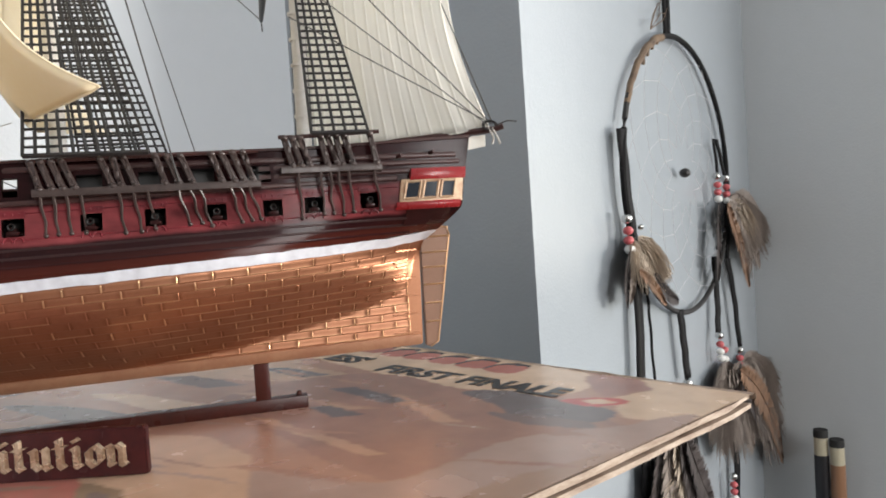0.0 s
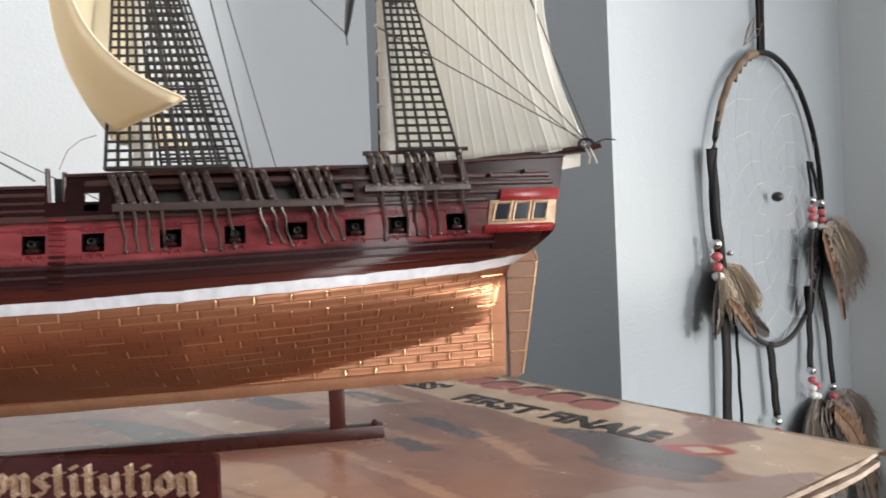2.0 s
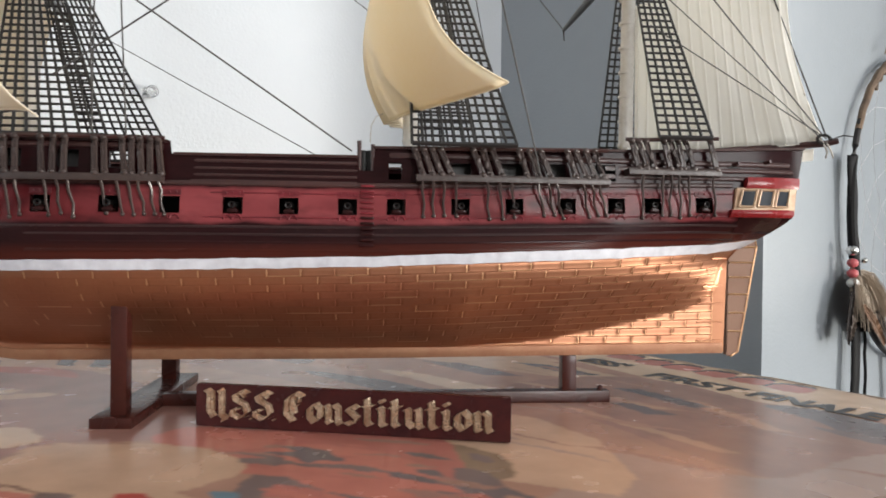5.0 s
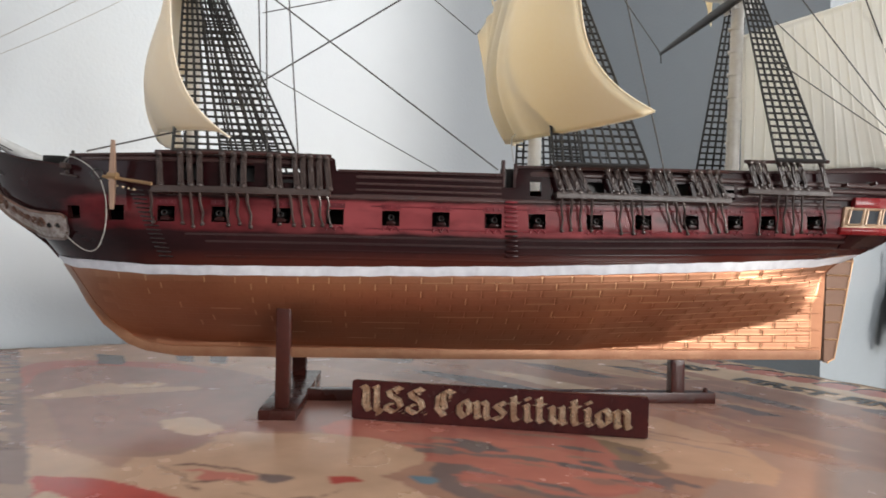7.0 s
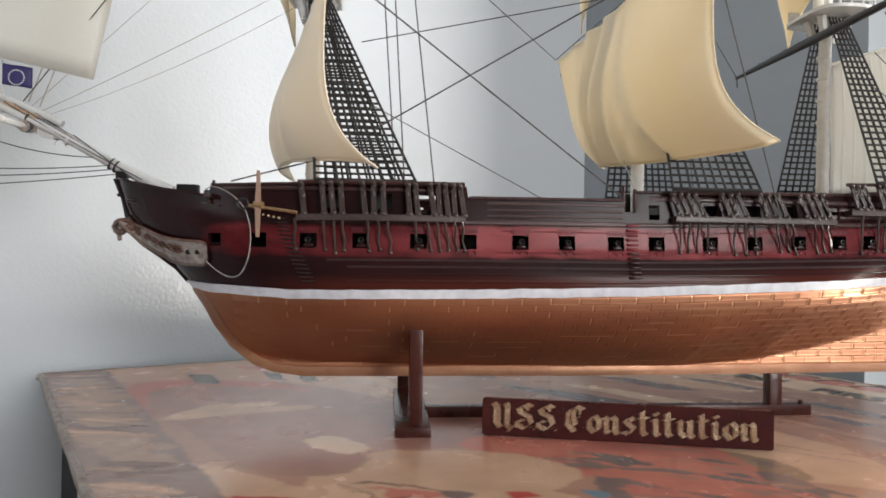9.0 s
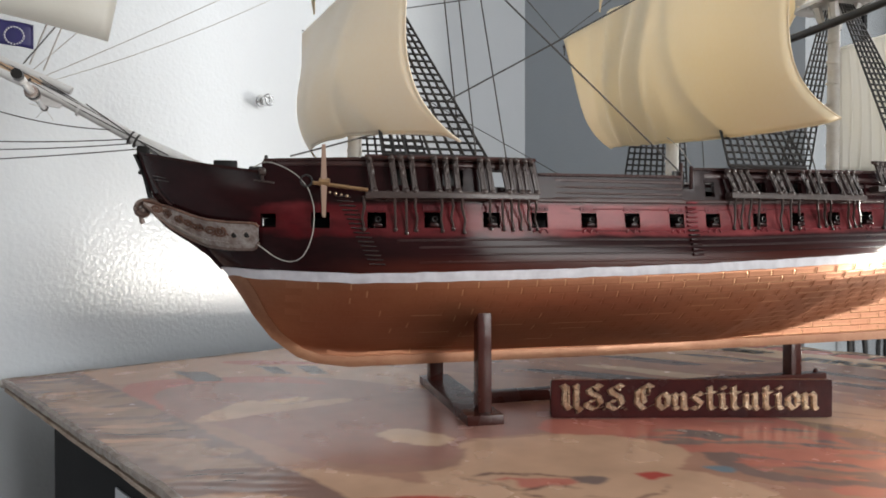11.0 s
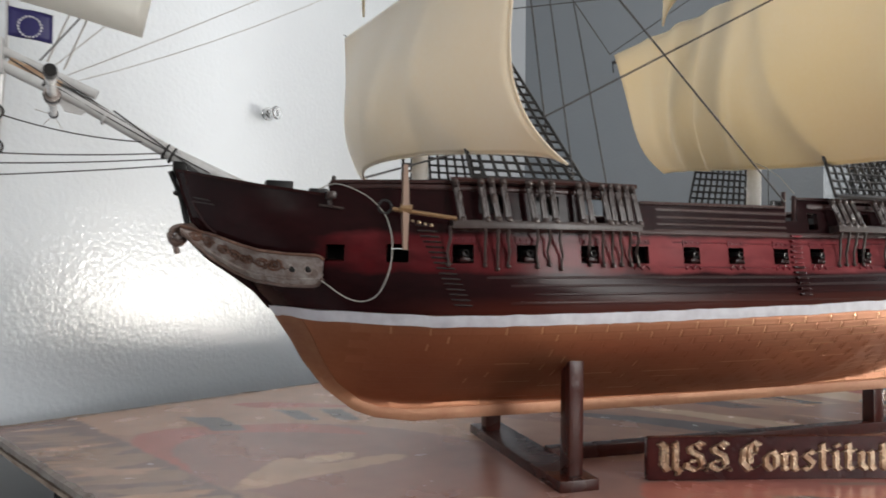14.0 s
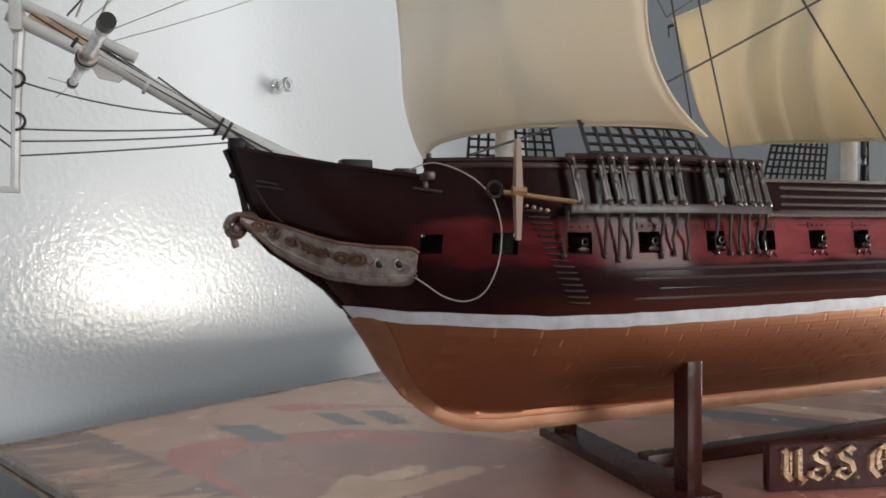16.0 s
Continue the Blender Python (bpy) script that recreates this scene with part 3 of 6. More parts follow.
shape("red", [(40, -129), (46, -119), (57, -111), (70, -103), (80, -96), (81, -107), (79, -120), (74, -131)], False)
shape("salmon", [(24, -50), (34, -36), (44, -28), (52, -40), (46, -50), (32, -60)])
shape("cream", [(52, -128), (58, -124), (64, -126), (60, -131)])
# small dabs and brush marks on the pale face
shape("grey", [(62, -87), (64, -82), (68, -81), (68, -86)])
shape("red", [(69, -73), (71, -68), (75, -68), (74, -73)])
shape("salmon", [(50, -101), (54, -97), (58, -99), (62, -94), (60, -90), (55, -94), (51, -97)])
shape("salmon", [(58, -93), (61, -88), (65, -88), (62, -93)])
rng = random.Random(31)
for x, y, run, wide, turn in ((47, -103, 5, 0.7, 30), (52, -102, 4, 0.6, 70), (50, -96, 6, 0.6, 38), (56, -101, 4, 0.7, 10), (61, -97, 5, 0.6, 55), (57, -90, 8, 0.5, 20), (75, -89, 8, 0.5, 30),
                              (80, -83, 4, 0.6, 60), (66, -91, 4, 0.5, 15), (46, -99, 3, 0.7, 80), (63, -101, 3, 0.6, 30), (79, -76, 4, 0.5, 100)):
    stroke("umber", x, y, run, wide, turn)
shape("mauve", [(-158, -130), (158, -130), (158, -158), (-158, -158)], False)
rng = random.Random(4)
x = -150.0
while x < 150:
    w = 2 + 9 * rng.random() ** 1.5
    lean = 6 + 20 * rng.random()
    tone = rng.choice(("sand", "sand", "clay", "board", "umber", "sand", "clay"))
    foot = -157 + 9 * rng.random() ** 2
    tip = -131 - 7 * rng.random() ** 2
    kind = rng.randrange(3)
    if kind == 0:
        shape(tone, [(x, foot), (x + lean, tip), (x + lean * 0.6 + w, -146 + 4 * rng.random())], False)
    elif kind == 1:
        shape(tone, [(x, foot), (x + lean * 0.4, -146), (x + lean, tip), (x + lean + w, tip - 1), (x + lean * 0.5 + w * 1.4, -147), (x + w, foot + 1)])
    else:
        shape(tone, [(x, foot), (x + lean * 0.5 - 1, -143), (x + lean, tip), (x + lean * 0.7 + w, -141), (x + w * 0.6, foot)], False)
    x += 2 + 6 * rng.random()
# name above the title, as plain blocks
for i, x in enumerate((-14, 2, 17, 33, 49, 64)):
    shape("dark", [(x, 141), (x + 2, 153), (x + 12, 154), (x + 13, 142)])
    shape("rose", [(x + 1.5, 139.5), (x + 3, 150), (x + 13.5, 151), (x + 14, 140)])
# soften the wet edges, then lay the painting on one slightly rippled sheet
soft = canvas.copy()
for k in (0, 1):
    soft = (soft + np.roll(soft, 1, k) + np.roll(soft, -1, k)) / 3
ripple = 0.00005 * np.sin(gx * 0.06 + 2 * np.sin(gy * 0.03)) + 0.00004 * np.sin(gy * 0.09 + gx * 0.05)
crumple = np.clip((-128 - gy) / 20, 0, 1) * 0.00009 * (np.sin(gx * 0.43 + gy * 0.35 + 3 * np.sin(gx * 0.07)) + np.sin(gx * 1.15 - gy * 0.9 + 2 * np.sin(gx * 0.2)) * (0.5 + np.sin(gx * 0.11)))
height = ripple + crumple + 0.0002
grid_xyz = np.stack([gx / 1000, gy / 1000, height], axis=-1).reshape(-1, 3)
row = np.arange(CELLS + 1)
corner = (row[:-1, None] * (CELLS + 1) + row[None, :-1]).reshape(-1)
quads = np.stack([corner, corner + 1, corner + CELLS + 2, corner + CELLS + 1], axis=1)
me = bpy.data.meshes.new("cover_print")
me.vertices.add(len(grid_xyz))
me.vertices.foreach_set("co", grid_xyz.astype(np.float32).reshape(-1))
me.loops.add(quads.size)
me.loops.foreach_set("vertex_index", quads.astype(np.int32).reshape(-1))
me.polygons.add(len(quads))
me.polygons.foreach_set("loop_start", np.arange(0, quads.size, 4, dtype=np.int32))
me.update()
tint = me.color_attributes.new("ink", "FLOAT_COLOR", "POINT")
tint.data.foreach_set("color", np.concatenate([soft.reshape(-1, 3), np.ones((soft.size // 3, 1))], axis=1).astype(np.float32).reshape(-1))
me.shade_smooth()
me.materials.append(PRINT)
cover = new("cover_print", me)
cover.parent = sleeve
tagged(cover, "glossy laminated cover painting in tan, pink and cream")
INK_DARK = mat("dark_brown_ink", (0.035, 0.03, 0.028), rough=0.3)
for text, x, y, sc in (("ESS'", -10, 120, 1.0), ("FIRST", 29, 117.5, 1.12), ("FINALE", 71, 120.5, 0.93)):
    letters(text, 0.0142, 0.00002, INK_DARK, cover, pose(x / 1000, y / 1000, 0.00032, 0, 0, 4) @ Matrix.Diagonal((sc, 1, 1, 1)), "title_lettering", bold=0.00065)

# laminate lifted and crumpled along the spine and at the corners
FRAYED = mat("frayed_grey_laminate", (0.30, 0.245, 0.205), (0.14, 0.095, 0.075), rough=0.35, grain=500, blotch=140, mix=1.3, bump=0.8, bump_scale=500, depth=0.0006)
for side_turn, x0, x1, r, seed in ((0, -0.157, 0.060, 0.0009, 1), (90, -0.157, -0.02, 0.0006, 2), (180, -0.157, 0.157, 0.0006, 3), (270, -0.157, 0.157, 0.0007, 4)):
    rng = random.Random(seed)
    n = 70
    rows = []
    for i in range(n + 1):
        x = x0 + (x1 - x0) * i / n
        w1, w2 = noise.noise(Vector((x * 90, seed, 0))), noise.noise(Vector((x * 260, seed, 5)))
        lift = 0.0002 + r * max(0.1, 0.6 + 0.9 * w1 + 0.5 * w2)
        inner = 0.0012 + 0.0016 * max(0, 0.5 + w2)
        turn = pose(0, 0, 0, 0, 0, side_turn)
        rows.append([turn @ Vector((x, -HALF + inner, 0.0001)), turn @ Vector((x, -HALF + inner * 0.45, lift)), turn @ Vector((x, -HALF - 0.0003 + 0.0003 * w1, lift * 0.5)),
                     turn @ Vector((x, -HALF - 0.0002, -0.0014 + 0.0006 * w2))])
    bm = bmesh.new()
    sheet(bm, rows)
    part("worn_edge", bm, FRAYED if r > 0.0006 else CARD, sleeve, "crumpled worn laminate edge")

PALE_FUZZ = mat("frayed_white_paper", (0.55, 0.52, 0.48), (0.30, 0.25, 0.21), rough=0.8, grain=600, blotch=200, mix=1.2, bump=0.8, bump_scale=900)
# the fuzzy rounded corner of the spine
for sx, r in ((-1, 0.0030), (1, 0.0016)):
    bm = bmesh.new()
    blob(bm, (sx * (HALF - 0.0010), -HALF + 0.0012, -0.0012), r, 14, 10, (1.0, 0.8, 0.62))
    for v in bm.verts:
        v.co += Vector((1, 1, 0.6)) * 0.0006 * noise.noise(v.co * 900)
    part("worn_corner", bm, PALE_FUZZ, sleeve, "fuzzy worn white corner")


# ---- the ship: hull form, lengths in metres from the sleeve's top, bow towards -x ----
def stem_x(z):
    return float(np.interp(z, [0.0145, 0.0155, 0.018, 0.024, 0.031, 0.037, 0.0445, 0.055, 0.061, 0.0665, 0.078],
                           [-0.084, -0.0985, -0.105, -0.1125, -0.1178, -0.1212, -0.1262, -0.1355, -0.1415, -0.1462, -0.1502]))


def stern_x(z):
    return float(np.interp(z, [0.0145, 0.0495, 0.0525, 0.0585, 0.068, 0.08], [0.1275, 0.1285, 0.1315, 0.1368, 0.1385, 0.1412]))


def stripe_z(x):
    return float(np.interp(x, [-0.13, -0.09, -0.037, 0.013, 0.081, 0.115, 0.13], [0.0432, 0.0418, 0.0425, 0.0436, 0.0463, 0.0480, 0.0495]))


def rail_z(x):
    return float(np.interp(x, [-0.151, -0.142, -0.131, -0.1161, -0.1155, -0.090, -0.0385, -0.038, 0.0107, 0.0108, 0.0147, 0.0148, 0.09, 0.142],
                           [0.0790, 0.0768, 0.0745, 0.0722, 0.0755, 0.0760, 0.0761, 0.0728, 0.0732, 0.0695, 0.0695, 0.0758, 0.0769, 0.0790]))


def port_z(x):
    return float(np.interp(x, [-0.115, -0.085, -0.04, 0.01, 0.04, 0.11], [0.0591, 0.0591, 0.0594, 0.0595, 0.0600, 0.0617]))


def step(a, b, x):
    t = min(max((x - a) / (b - a), 0), 1)
    return t * t * (3 - 2 * t)


def half(x, z):
    """Half-breadth of the hull."""
    keel = 0.0017
    full = 0.0336
    xs = stem_x(z)
    xf = -0.052 if z > 0.04 else -0.052 + (0.04 - z) * 0.6
    t = min(max((xf - x) / (xf - xs), 0), 1)
    fwd = max(1 - t ** 2.35, 0) ** 0.66
    ta = min(max((x - 0.035) / (0.1275 - 0.035), 0), 1)
    closing = max(1 - ta ** 2.6, 0) ** 0.9
    tb = min(max((x - 0.03) / 0.108, 0), 1)
    open_ = 1 - 0.25 * tb ** 2
    aft = closing + (open_ - closing) * step(0.0425, 0.060, z)
    zeta = min(max((z - 0.0172) / (0.0465 - 0.0172), 0), 1)
    e = float(np.interp(x, [-0.12, -0.08, -0.05, 0.0, 0.04, 0.07, 0.09, 0.11, 0.128], [1.5, 1.35, 1.25, 0.95, 1.05, 2.0, 3.6, 5.8, 8.0]))
    sec = max(1 - (1 - zeta) ** 2.3, 0) ** e
    tumble = 1 - 0.10 * max((z - 0.052) / 0.026, 0) ** 1.3
    drawn_in = float(np.interp(x, [-0.06, -0.03, 0.01, 0.055, 0.085, 0.10, 0.113, 0.128, 0.14], [0, 0.05, 0.08, 0.10, 0.115, 0.13, 0.09, 0.03, 0]))
    return max(full * fwd * aft * sec * tumble * (1 - drawn_in * step(0.047, 0.059, z)), keel)


def side(x, z, off=0.0, s=-1):
    """A point on the hull's side, moved out by off; s=-1 is the port side."""
    e = 0.0008
    y = half(x, z)
    n = Vector((-(half(x + e, z) - half(x - e, z)) / (2 * e), 1.0, -(half(x, z + e) - half(x, z - e)) / (2 * e)))
    n.normalize()
    return Vector((x + n.x * off, s * (y + n.y * off), z + n.z * off))


ship = thing("model_ship", "plastic frigate model with copper bottom, dark red-brown sides and cream sails", "model ship", pose(0, 0, Z0))

PORTS = [-0.1142, -0.1005, -0.0855, -0.070, -0.053, -0.038, -0.022, -0.0075, 0.008, 0.021, 0.0385, 0.0535, 0.0685, 0.083, 0.094, 0.1095]
UPPER = [-0.0785, -0.064, -0.0505, 0.0206, 0.0385, 0.0530, 0.0655, 0.0800]
PW, PH, UW, UH = 0.0025, 0.00218, 0.0030, 0.0023


def port_w(x):
    return PW - 0.0005 * (1 - step(-0.112, -0.098, x))


def port_h(x):
    return PH - 0.0003 * (1 - step(-0.112, -0.098, x))


def upper_w(x):
    return 0.0017 if 0 < x < 0.03 else UW


def upper_z(x):
    return rail_z(-0.06) - 0.0050 if x < 0 else rail_z(max(x, 0.02)) - 0.0064


cols = sorted({round(c, 5) for c in [p + d * port_w(p) for p in PORTS for d in (-1, 1)] + [p + d * upper_w(p) for p in UPPER for d in (-1, 1)]
               + [-0.0385, -0.038, 0.0107, 0.0108, 0.0147, 0.0148, 0.115, 0.121, 0.126, -0.1161, -0.1155] + list(np.linspace(-0.1218, 0.13, 84))})
merged = [cols[0]]
for c in cols[1:]:
    if c - merged[-1] > 0.00005:
        merged.append(c)
cols = merged
BOW_CUT, STERN_CUT = -0.1185, 0.124


def hull_row(zf, even=False):
    """Points along one line of the hull, zf giving its height at x."""
    xb, xe = -0.13, 0.13
    for _ in range(6):
        xb, xe = stem_x(zf(xb)), stern_x(zf(xe))
    pts = []
    if even:
        return [(x, zf(x)) for x in (xb + (xe - xb) * (0.5 - 0.5 * math.cos(math.pi * (i / 110) ** 0.92)) for i in range(111))]
    inner = [c for c in cols if BOW_CUT <= c <= STERN_CUT]
    for i in range(14):
        t = i / 14
        pts.append(xb + (inner[0] - xb) * (t ** 1.5))
    pts += inner
    for i in range(1, 9):
        pts.append(inner[-1] + (xe - inner[-1]) * i / 8)
    return [(x, zf(x)) for x in pts]


def hull_mesh(name, lines, material, index=0, skip=None, thick=0.0, label="", even=False):
    bm = bmesh.new()
    rows = [hull_row(zf, even) for zf in lines]
    for s in (-1, 1):
        grid = [[Vector((x, s * half(x, z), z)) for x, z in row] for row in rows]
        xs = [x for x, _ in rows[len(rows) // 2]]
        sheet(bm, grid, index, (lambda i, j: skip(i, (xs[j] + xs[j + 1]) / 2)) if skip else None)
    bmesh.ops.remove_doubles(bm, verts=bm.verts, dist=0.00002)
    ob = part(name, bm, material, ship, label)
    if thick:
        so = ob.modifiers.new("thickness", "SOLIDIFY")
        so.thickness, so.offset = thick, -1
    return ob


def between(f0, f1, n):
    return [(lambda x, t=i / n: f0(x) * (1 - t) + f1(x) * t) for i in range(n + 1)]


STEM_COPPER = mat("dull_copper_pink_paint", (0.36, 0.185, 0.105), (0.25, 0.11, 0.06), rough=0.4, metal=0.5, grain=700, blotch=90, mix=0.9)
keel_z = lambda x: 0.0145 + 0.0015 * max((x - 0.0) / 0.13, 0)
band = lambda x: stripe_z(x) + 0.0027
lower_hull = hull_mesh("lower_hull", between(keel_z, stripe_z, 26), COPPER, label="copper-painted lower hull", even=True)
# keel and stem post, a raised pale band along the hull's lower edge
def stem_band(x, z, d):
    """A point d metres inside the hull's lower profile, seen from the side."""
    e = 0.0006
    if x > -0.0985:
        return x, z + d
    slope = Vector((stem_x(z + e) - stem_x(z - e), 2 * e)).normalized()
    return x + slope.y * d, z - slope.x * d


prof = [(0.127 - 0.0094 * i, keel_z(0.127 - 0.0094 * i)) for i in range(24)] + [(stem_x(z), z) for z in np.linspace(0.0157, 0.0428, 40)]
for s in (-1, 1):
    rows = []
    for k, off in ((0.0, 0.0), (0.02, 0.0005), (0.3, 0.0006), (0.7, 0.0006), (0.97, 0.0005), (1.0, -0.0003)):
        row = []
        for x, z in prof:
            wide = 0.0029 + 0.0013 * step(0.020, 0.040, z)
            px, pz = stem_band(x, z, wide * k)
            pz = min(pz, stripe_z(px) + 0.0004)
            p = side(px, pz, off, s)
            row.append(Vector((px - (0.0005 if x < -0.0985 else 0) * (1 - k), p.y, pz - (0.0004 if x >= -0.0985 else 0) * (1 - k))))
        rows.append(row)
    bm = bmesh.new()
    sheet(bm, [[Vector((p.x, 0, p.z)) for p in rows[0]]] + rows)
    part("keel", bm, STEM_COPPER, ship, "pale copper keel and stem band")
# white stripe, uneven by hand
bm = bmesh.new()
rng = random.Random(3)
for s in (-1, 1):
    lo = hull_row(stripe_z)
    hi = hull_row(band)
    wob = [0.00032 * noise.noise(Vector((x * 160, s * 3, 0))) + 0.00016 * noise.noise(Vector((x * 600, s * 7, 0))) for x, _ in lo]
    grid = []
    for k in range(4):
        t = k / 3
        grid.append([side(a[0] * (1 - t) + c[0] * t, a[1] * (1 - t) + c[1] * t + w * (1 if k in (0, 3) else 0), 0.00022, s) for a, c, w in zip(lo, hi, wob)])
    sheet(bm, grid)
stripe = part("waterline_stripe", bm, STRIPE, ship, "hand-painted white waterline stripe")
# sides with open gun ports
rp0, rp1 = (lambda x: port_z(x) - port_h(x)), (lambda x: port_z(x) + port_h(x))
red0 = lambda x: port_z(x) - 0.0042 - 0.00025 * math.sin(x * 95)
red1 = lambda x: port_z(x) + 0.0056
up0, up1 = (lambda x: min(upper_z(x) - UH, rail_z(x) - 0.0012)), (lambda x: min(upper_z(x) + UH, rail_z(x) - 0.0008))
lines = between(band, red0, 7) + between(red0, rp0, 1)[1:] + between(rp0, rp1, 3)[1:] + between(rp1, red1, 2)[1:] + between(red1, up0, 2)[1:] + between(up0, up1, 2)[1:] + [rail_z]
R_RED0, R_P0, R_P1, R_RED1, R_U0, R_U1 = 7, 8, 11, 13, 15, 17


def no_face(i, x):
    if R_P0 <= i < R_P1 and any(abs(x - p) < port_w(p) for p in PORTS):
        return True
    return R_U0 <= i < R_U1 and any(abs(x - p) < upper_w(p) for p in UPPER)


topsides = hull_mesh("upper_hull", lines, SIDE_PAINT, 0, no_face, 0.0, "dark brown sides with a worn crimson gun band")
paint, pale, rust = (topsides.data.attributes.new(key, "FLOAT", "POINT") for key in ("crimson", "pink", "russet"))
for v in topsides.data.vertices:
    x, z = v.co.x, v.co.z
    d = z - port_z(x)
    band_in = step(-0.0058, -0.0036, d) * (1 - step(0.0042, 0.0060, d))
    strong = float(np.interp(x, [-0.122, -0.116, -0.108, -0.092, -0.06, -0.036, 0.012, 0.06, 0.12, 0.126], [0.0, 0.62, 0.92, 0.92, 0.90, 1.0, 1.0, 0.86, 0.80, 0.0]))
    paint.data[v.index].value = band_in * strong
    # pinker amidships: partly the paint, partly reflected haze put into its colour
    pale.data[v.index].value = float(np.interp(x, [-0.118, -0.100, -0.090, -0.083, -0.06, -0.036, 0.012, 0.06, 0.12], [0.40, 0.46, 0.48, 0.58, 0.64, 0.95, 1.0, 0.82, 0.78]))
    rust.data[v.index].value = (1 - step(0.0012, 0.0052, z - band(x))) * step(-0.108, -0.075, x)
# port reveals
for s in (-1, 1):
    for xs, zf, w, h in ((PORTS, port_z, PW, PH), (UPPER, upper_z, UW, UH)):
        for x in xs:
            if zf is port_z:
                w, h = port_w(x), port_h(x)
            else:
                w = upper_w(x)
            bm = bmesh.new()
            ring = [(x - w, zf(x) - h), (x + w, zf(x) - h), (x + w, zf(x) + h), (x - w, zf(x) + h)]
            face = [side(px, pz, 0.00012, s) for px, pz in ring]
            deep = [side(px, pz, -0.0014, s) for px, pz in ring]
            for k in range(4):
                m = (k + 1) % 4
                bm.faces.new([bm.verts.new(q) for q in (face[k], face[m], deep[m], deep[k])])
            part("port_frame", bm, HULL_DARK, topsides, smooth=False)
# black strips added inside the bulwarks so the upper ports look dark
for x0, x1 in ((-0.089, -0.0565), (0.0265, 0.085)):
    for s in (-1, 1):
        bm = bmesh.new()
        xs = [x0 + (x1 - x0) * i / 20 for i in range(21)]
        sheet(bm, [[Vector((x, s * (half(x, z) - 0.0042), z)) for x in xs] for z in (0.0670, 0.0745)])
        part("bulwark_lining", bm, BLACK, topsides)
# raised strakes along the side
for zf, x0, x1, h, t, m in ((lambda x: red1(x) + 0.0002, -0.090, 0.118, 0.0006, 0.0005, BROWN), (lambda x: port_z(x) - 0.0056, -0.086, 0.122, 0.0003, 0.0002, HULL_MID),
                            (lambda x: port_z(x) - 0.0076, -0.080, 0.124, 0.0003, 0.0002, HULL_MID), (lambda x: port_z(x) - 0.0097, -0.074, 0.122, 0.0003, 0.0002, HULL_DARK),
                            (lambda x: rail_z(0.03) - 0.0022, 0.0152, 0.136, 0.0007, 0.0006, BROWN), (lambda x: rail_z(0.05) - 0.0045, 0.08, 0.137, 0.0006, 0.0006, BROWN),
                            (lambda x: rail_z(0.05) - 0.0068, 0.08, 0.137, 0.0006, 0.0006, BROWN),
                            (lambda x: rail_z(0) - 0.0018, -0.0375, 0.0104, 0.0004, 0.0003, BROWN), (lambda x: rail_z(0) - 0.0038, -0.0375, 0.0104, 0.0003, 0.0003, BROWN), (lambda x: rail_z(0) - 0.0056, -0.0375, 0.0104, 0.0003, 0.0003, BROWN), (lambda x: rail_z(0) - 0.0074, -0.0375, 0.0104, 0.0005, 0.0005, BROWN),
                            (lambda x: port_z(x) - 0.0118, -0.080, 0.120, 0.0004, 0.0002, HULL_LOW), (lambda x: port_z(x) + 0.0034, -0.034, 0.118, 0.0002, 0.0002, HULL_RED), (lambda x: port_z(x) - 0.0031, -0.036, 0.118, 0.0002, 0.0002, HULL_RED),
                            (lambda x: rail_z(-0.06) - 0.0014, -0.116, -0.04, 0.0006, 0.0005, BROWN)):
    n = 60
    for s in (-1, 1):
        bm = bmesh.new()
        xs = [x0 + (x1 - x0) * i / n for i in range(n + 1)]
        rows = [[side(x, zf(x) + dz, o if o < 0 else o * step(x0, x0 + 0.012, x) - 0.0002 * (1 - step(x0, x0 + 0.012, x)), s) for x in xs] for dz, o in ((-h, -0.0004), (-h, t * 0.7), (-h * 0.5, t), (h * 0.5, t), (h, t * 0.7), (h, -0.0004))]
        sheet(bm, rows)
        part("strake", bm, m, topsides)
# rail caps
for x0, x1 in ((-0.150, -0.1163), (-0.1154, -0.039), (-0.0375, 0.0105), (0.0149, 0.141)):
    for s in (-1, 1):
        bm = bmesh.new()
        n = 40
        xs = [x0 + (x1 - x0) * i / n for i in range(n + 1)]
        rows = []
        for o, dz in ((0.0007, -0.0003), (0.0008, 0.0004), (-0.0016, 0.0004), (-0.0016, -0.0003)):
            rows.append([Vector((x, s * max(half(x, rail_z(x)) + o, 0.0001), rail_z(x) + dz)) for x in xs])
        sheet(bm, rows + rows[:1])
        part("rail_cap", bm, HULL_DARK if x1 < -0.11 else BROWN, ship)
# decks
for name, z, x0, x1, label in (("gun_deck", 0.0535, -0.128, 0.126, ""), ("spar_deck", 0.0688, -0.143, 0.1375, "brown upper deck")):
    bm = bmesh.new()
    xs = np.linspace(x0, x1, 60)
    sheet(bm, [[Vector((x, s * max(half(x, z) - 0.0006, 0.0002), z)) for x in xs] for s in (-1, -0.0, 1)])
    part(name, bm, DECK, ship, label)
# black board added inside to stop light from the far ports
bm = bmesh.new()
box(bm, (0.0190, 0.0, 0.0611), (0.200, 0.0012, 0.0148))
part("bulkhead", bm, BLACK, ship)
# added block that covers light behind the lower half of the bow ports
bm = bmesh.new()
box(bm, (-0.0985, 0.004, 0.0572), (0.033, 0.0012, 0.0066), bevel=0.0003)
part("bow_bitt", bm, BLACK, ship)
# transom
bm = bmesh.new()
grid = []
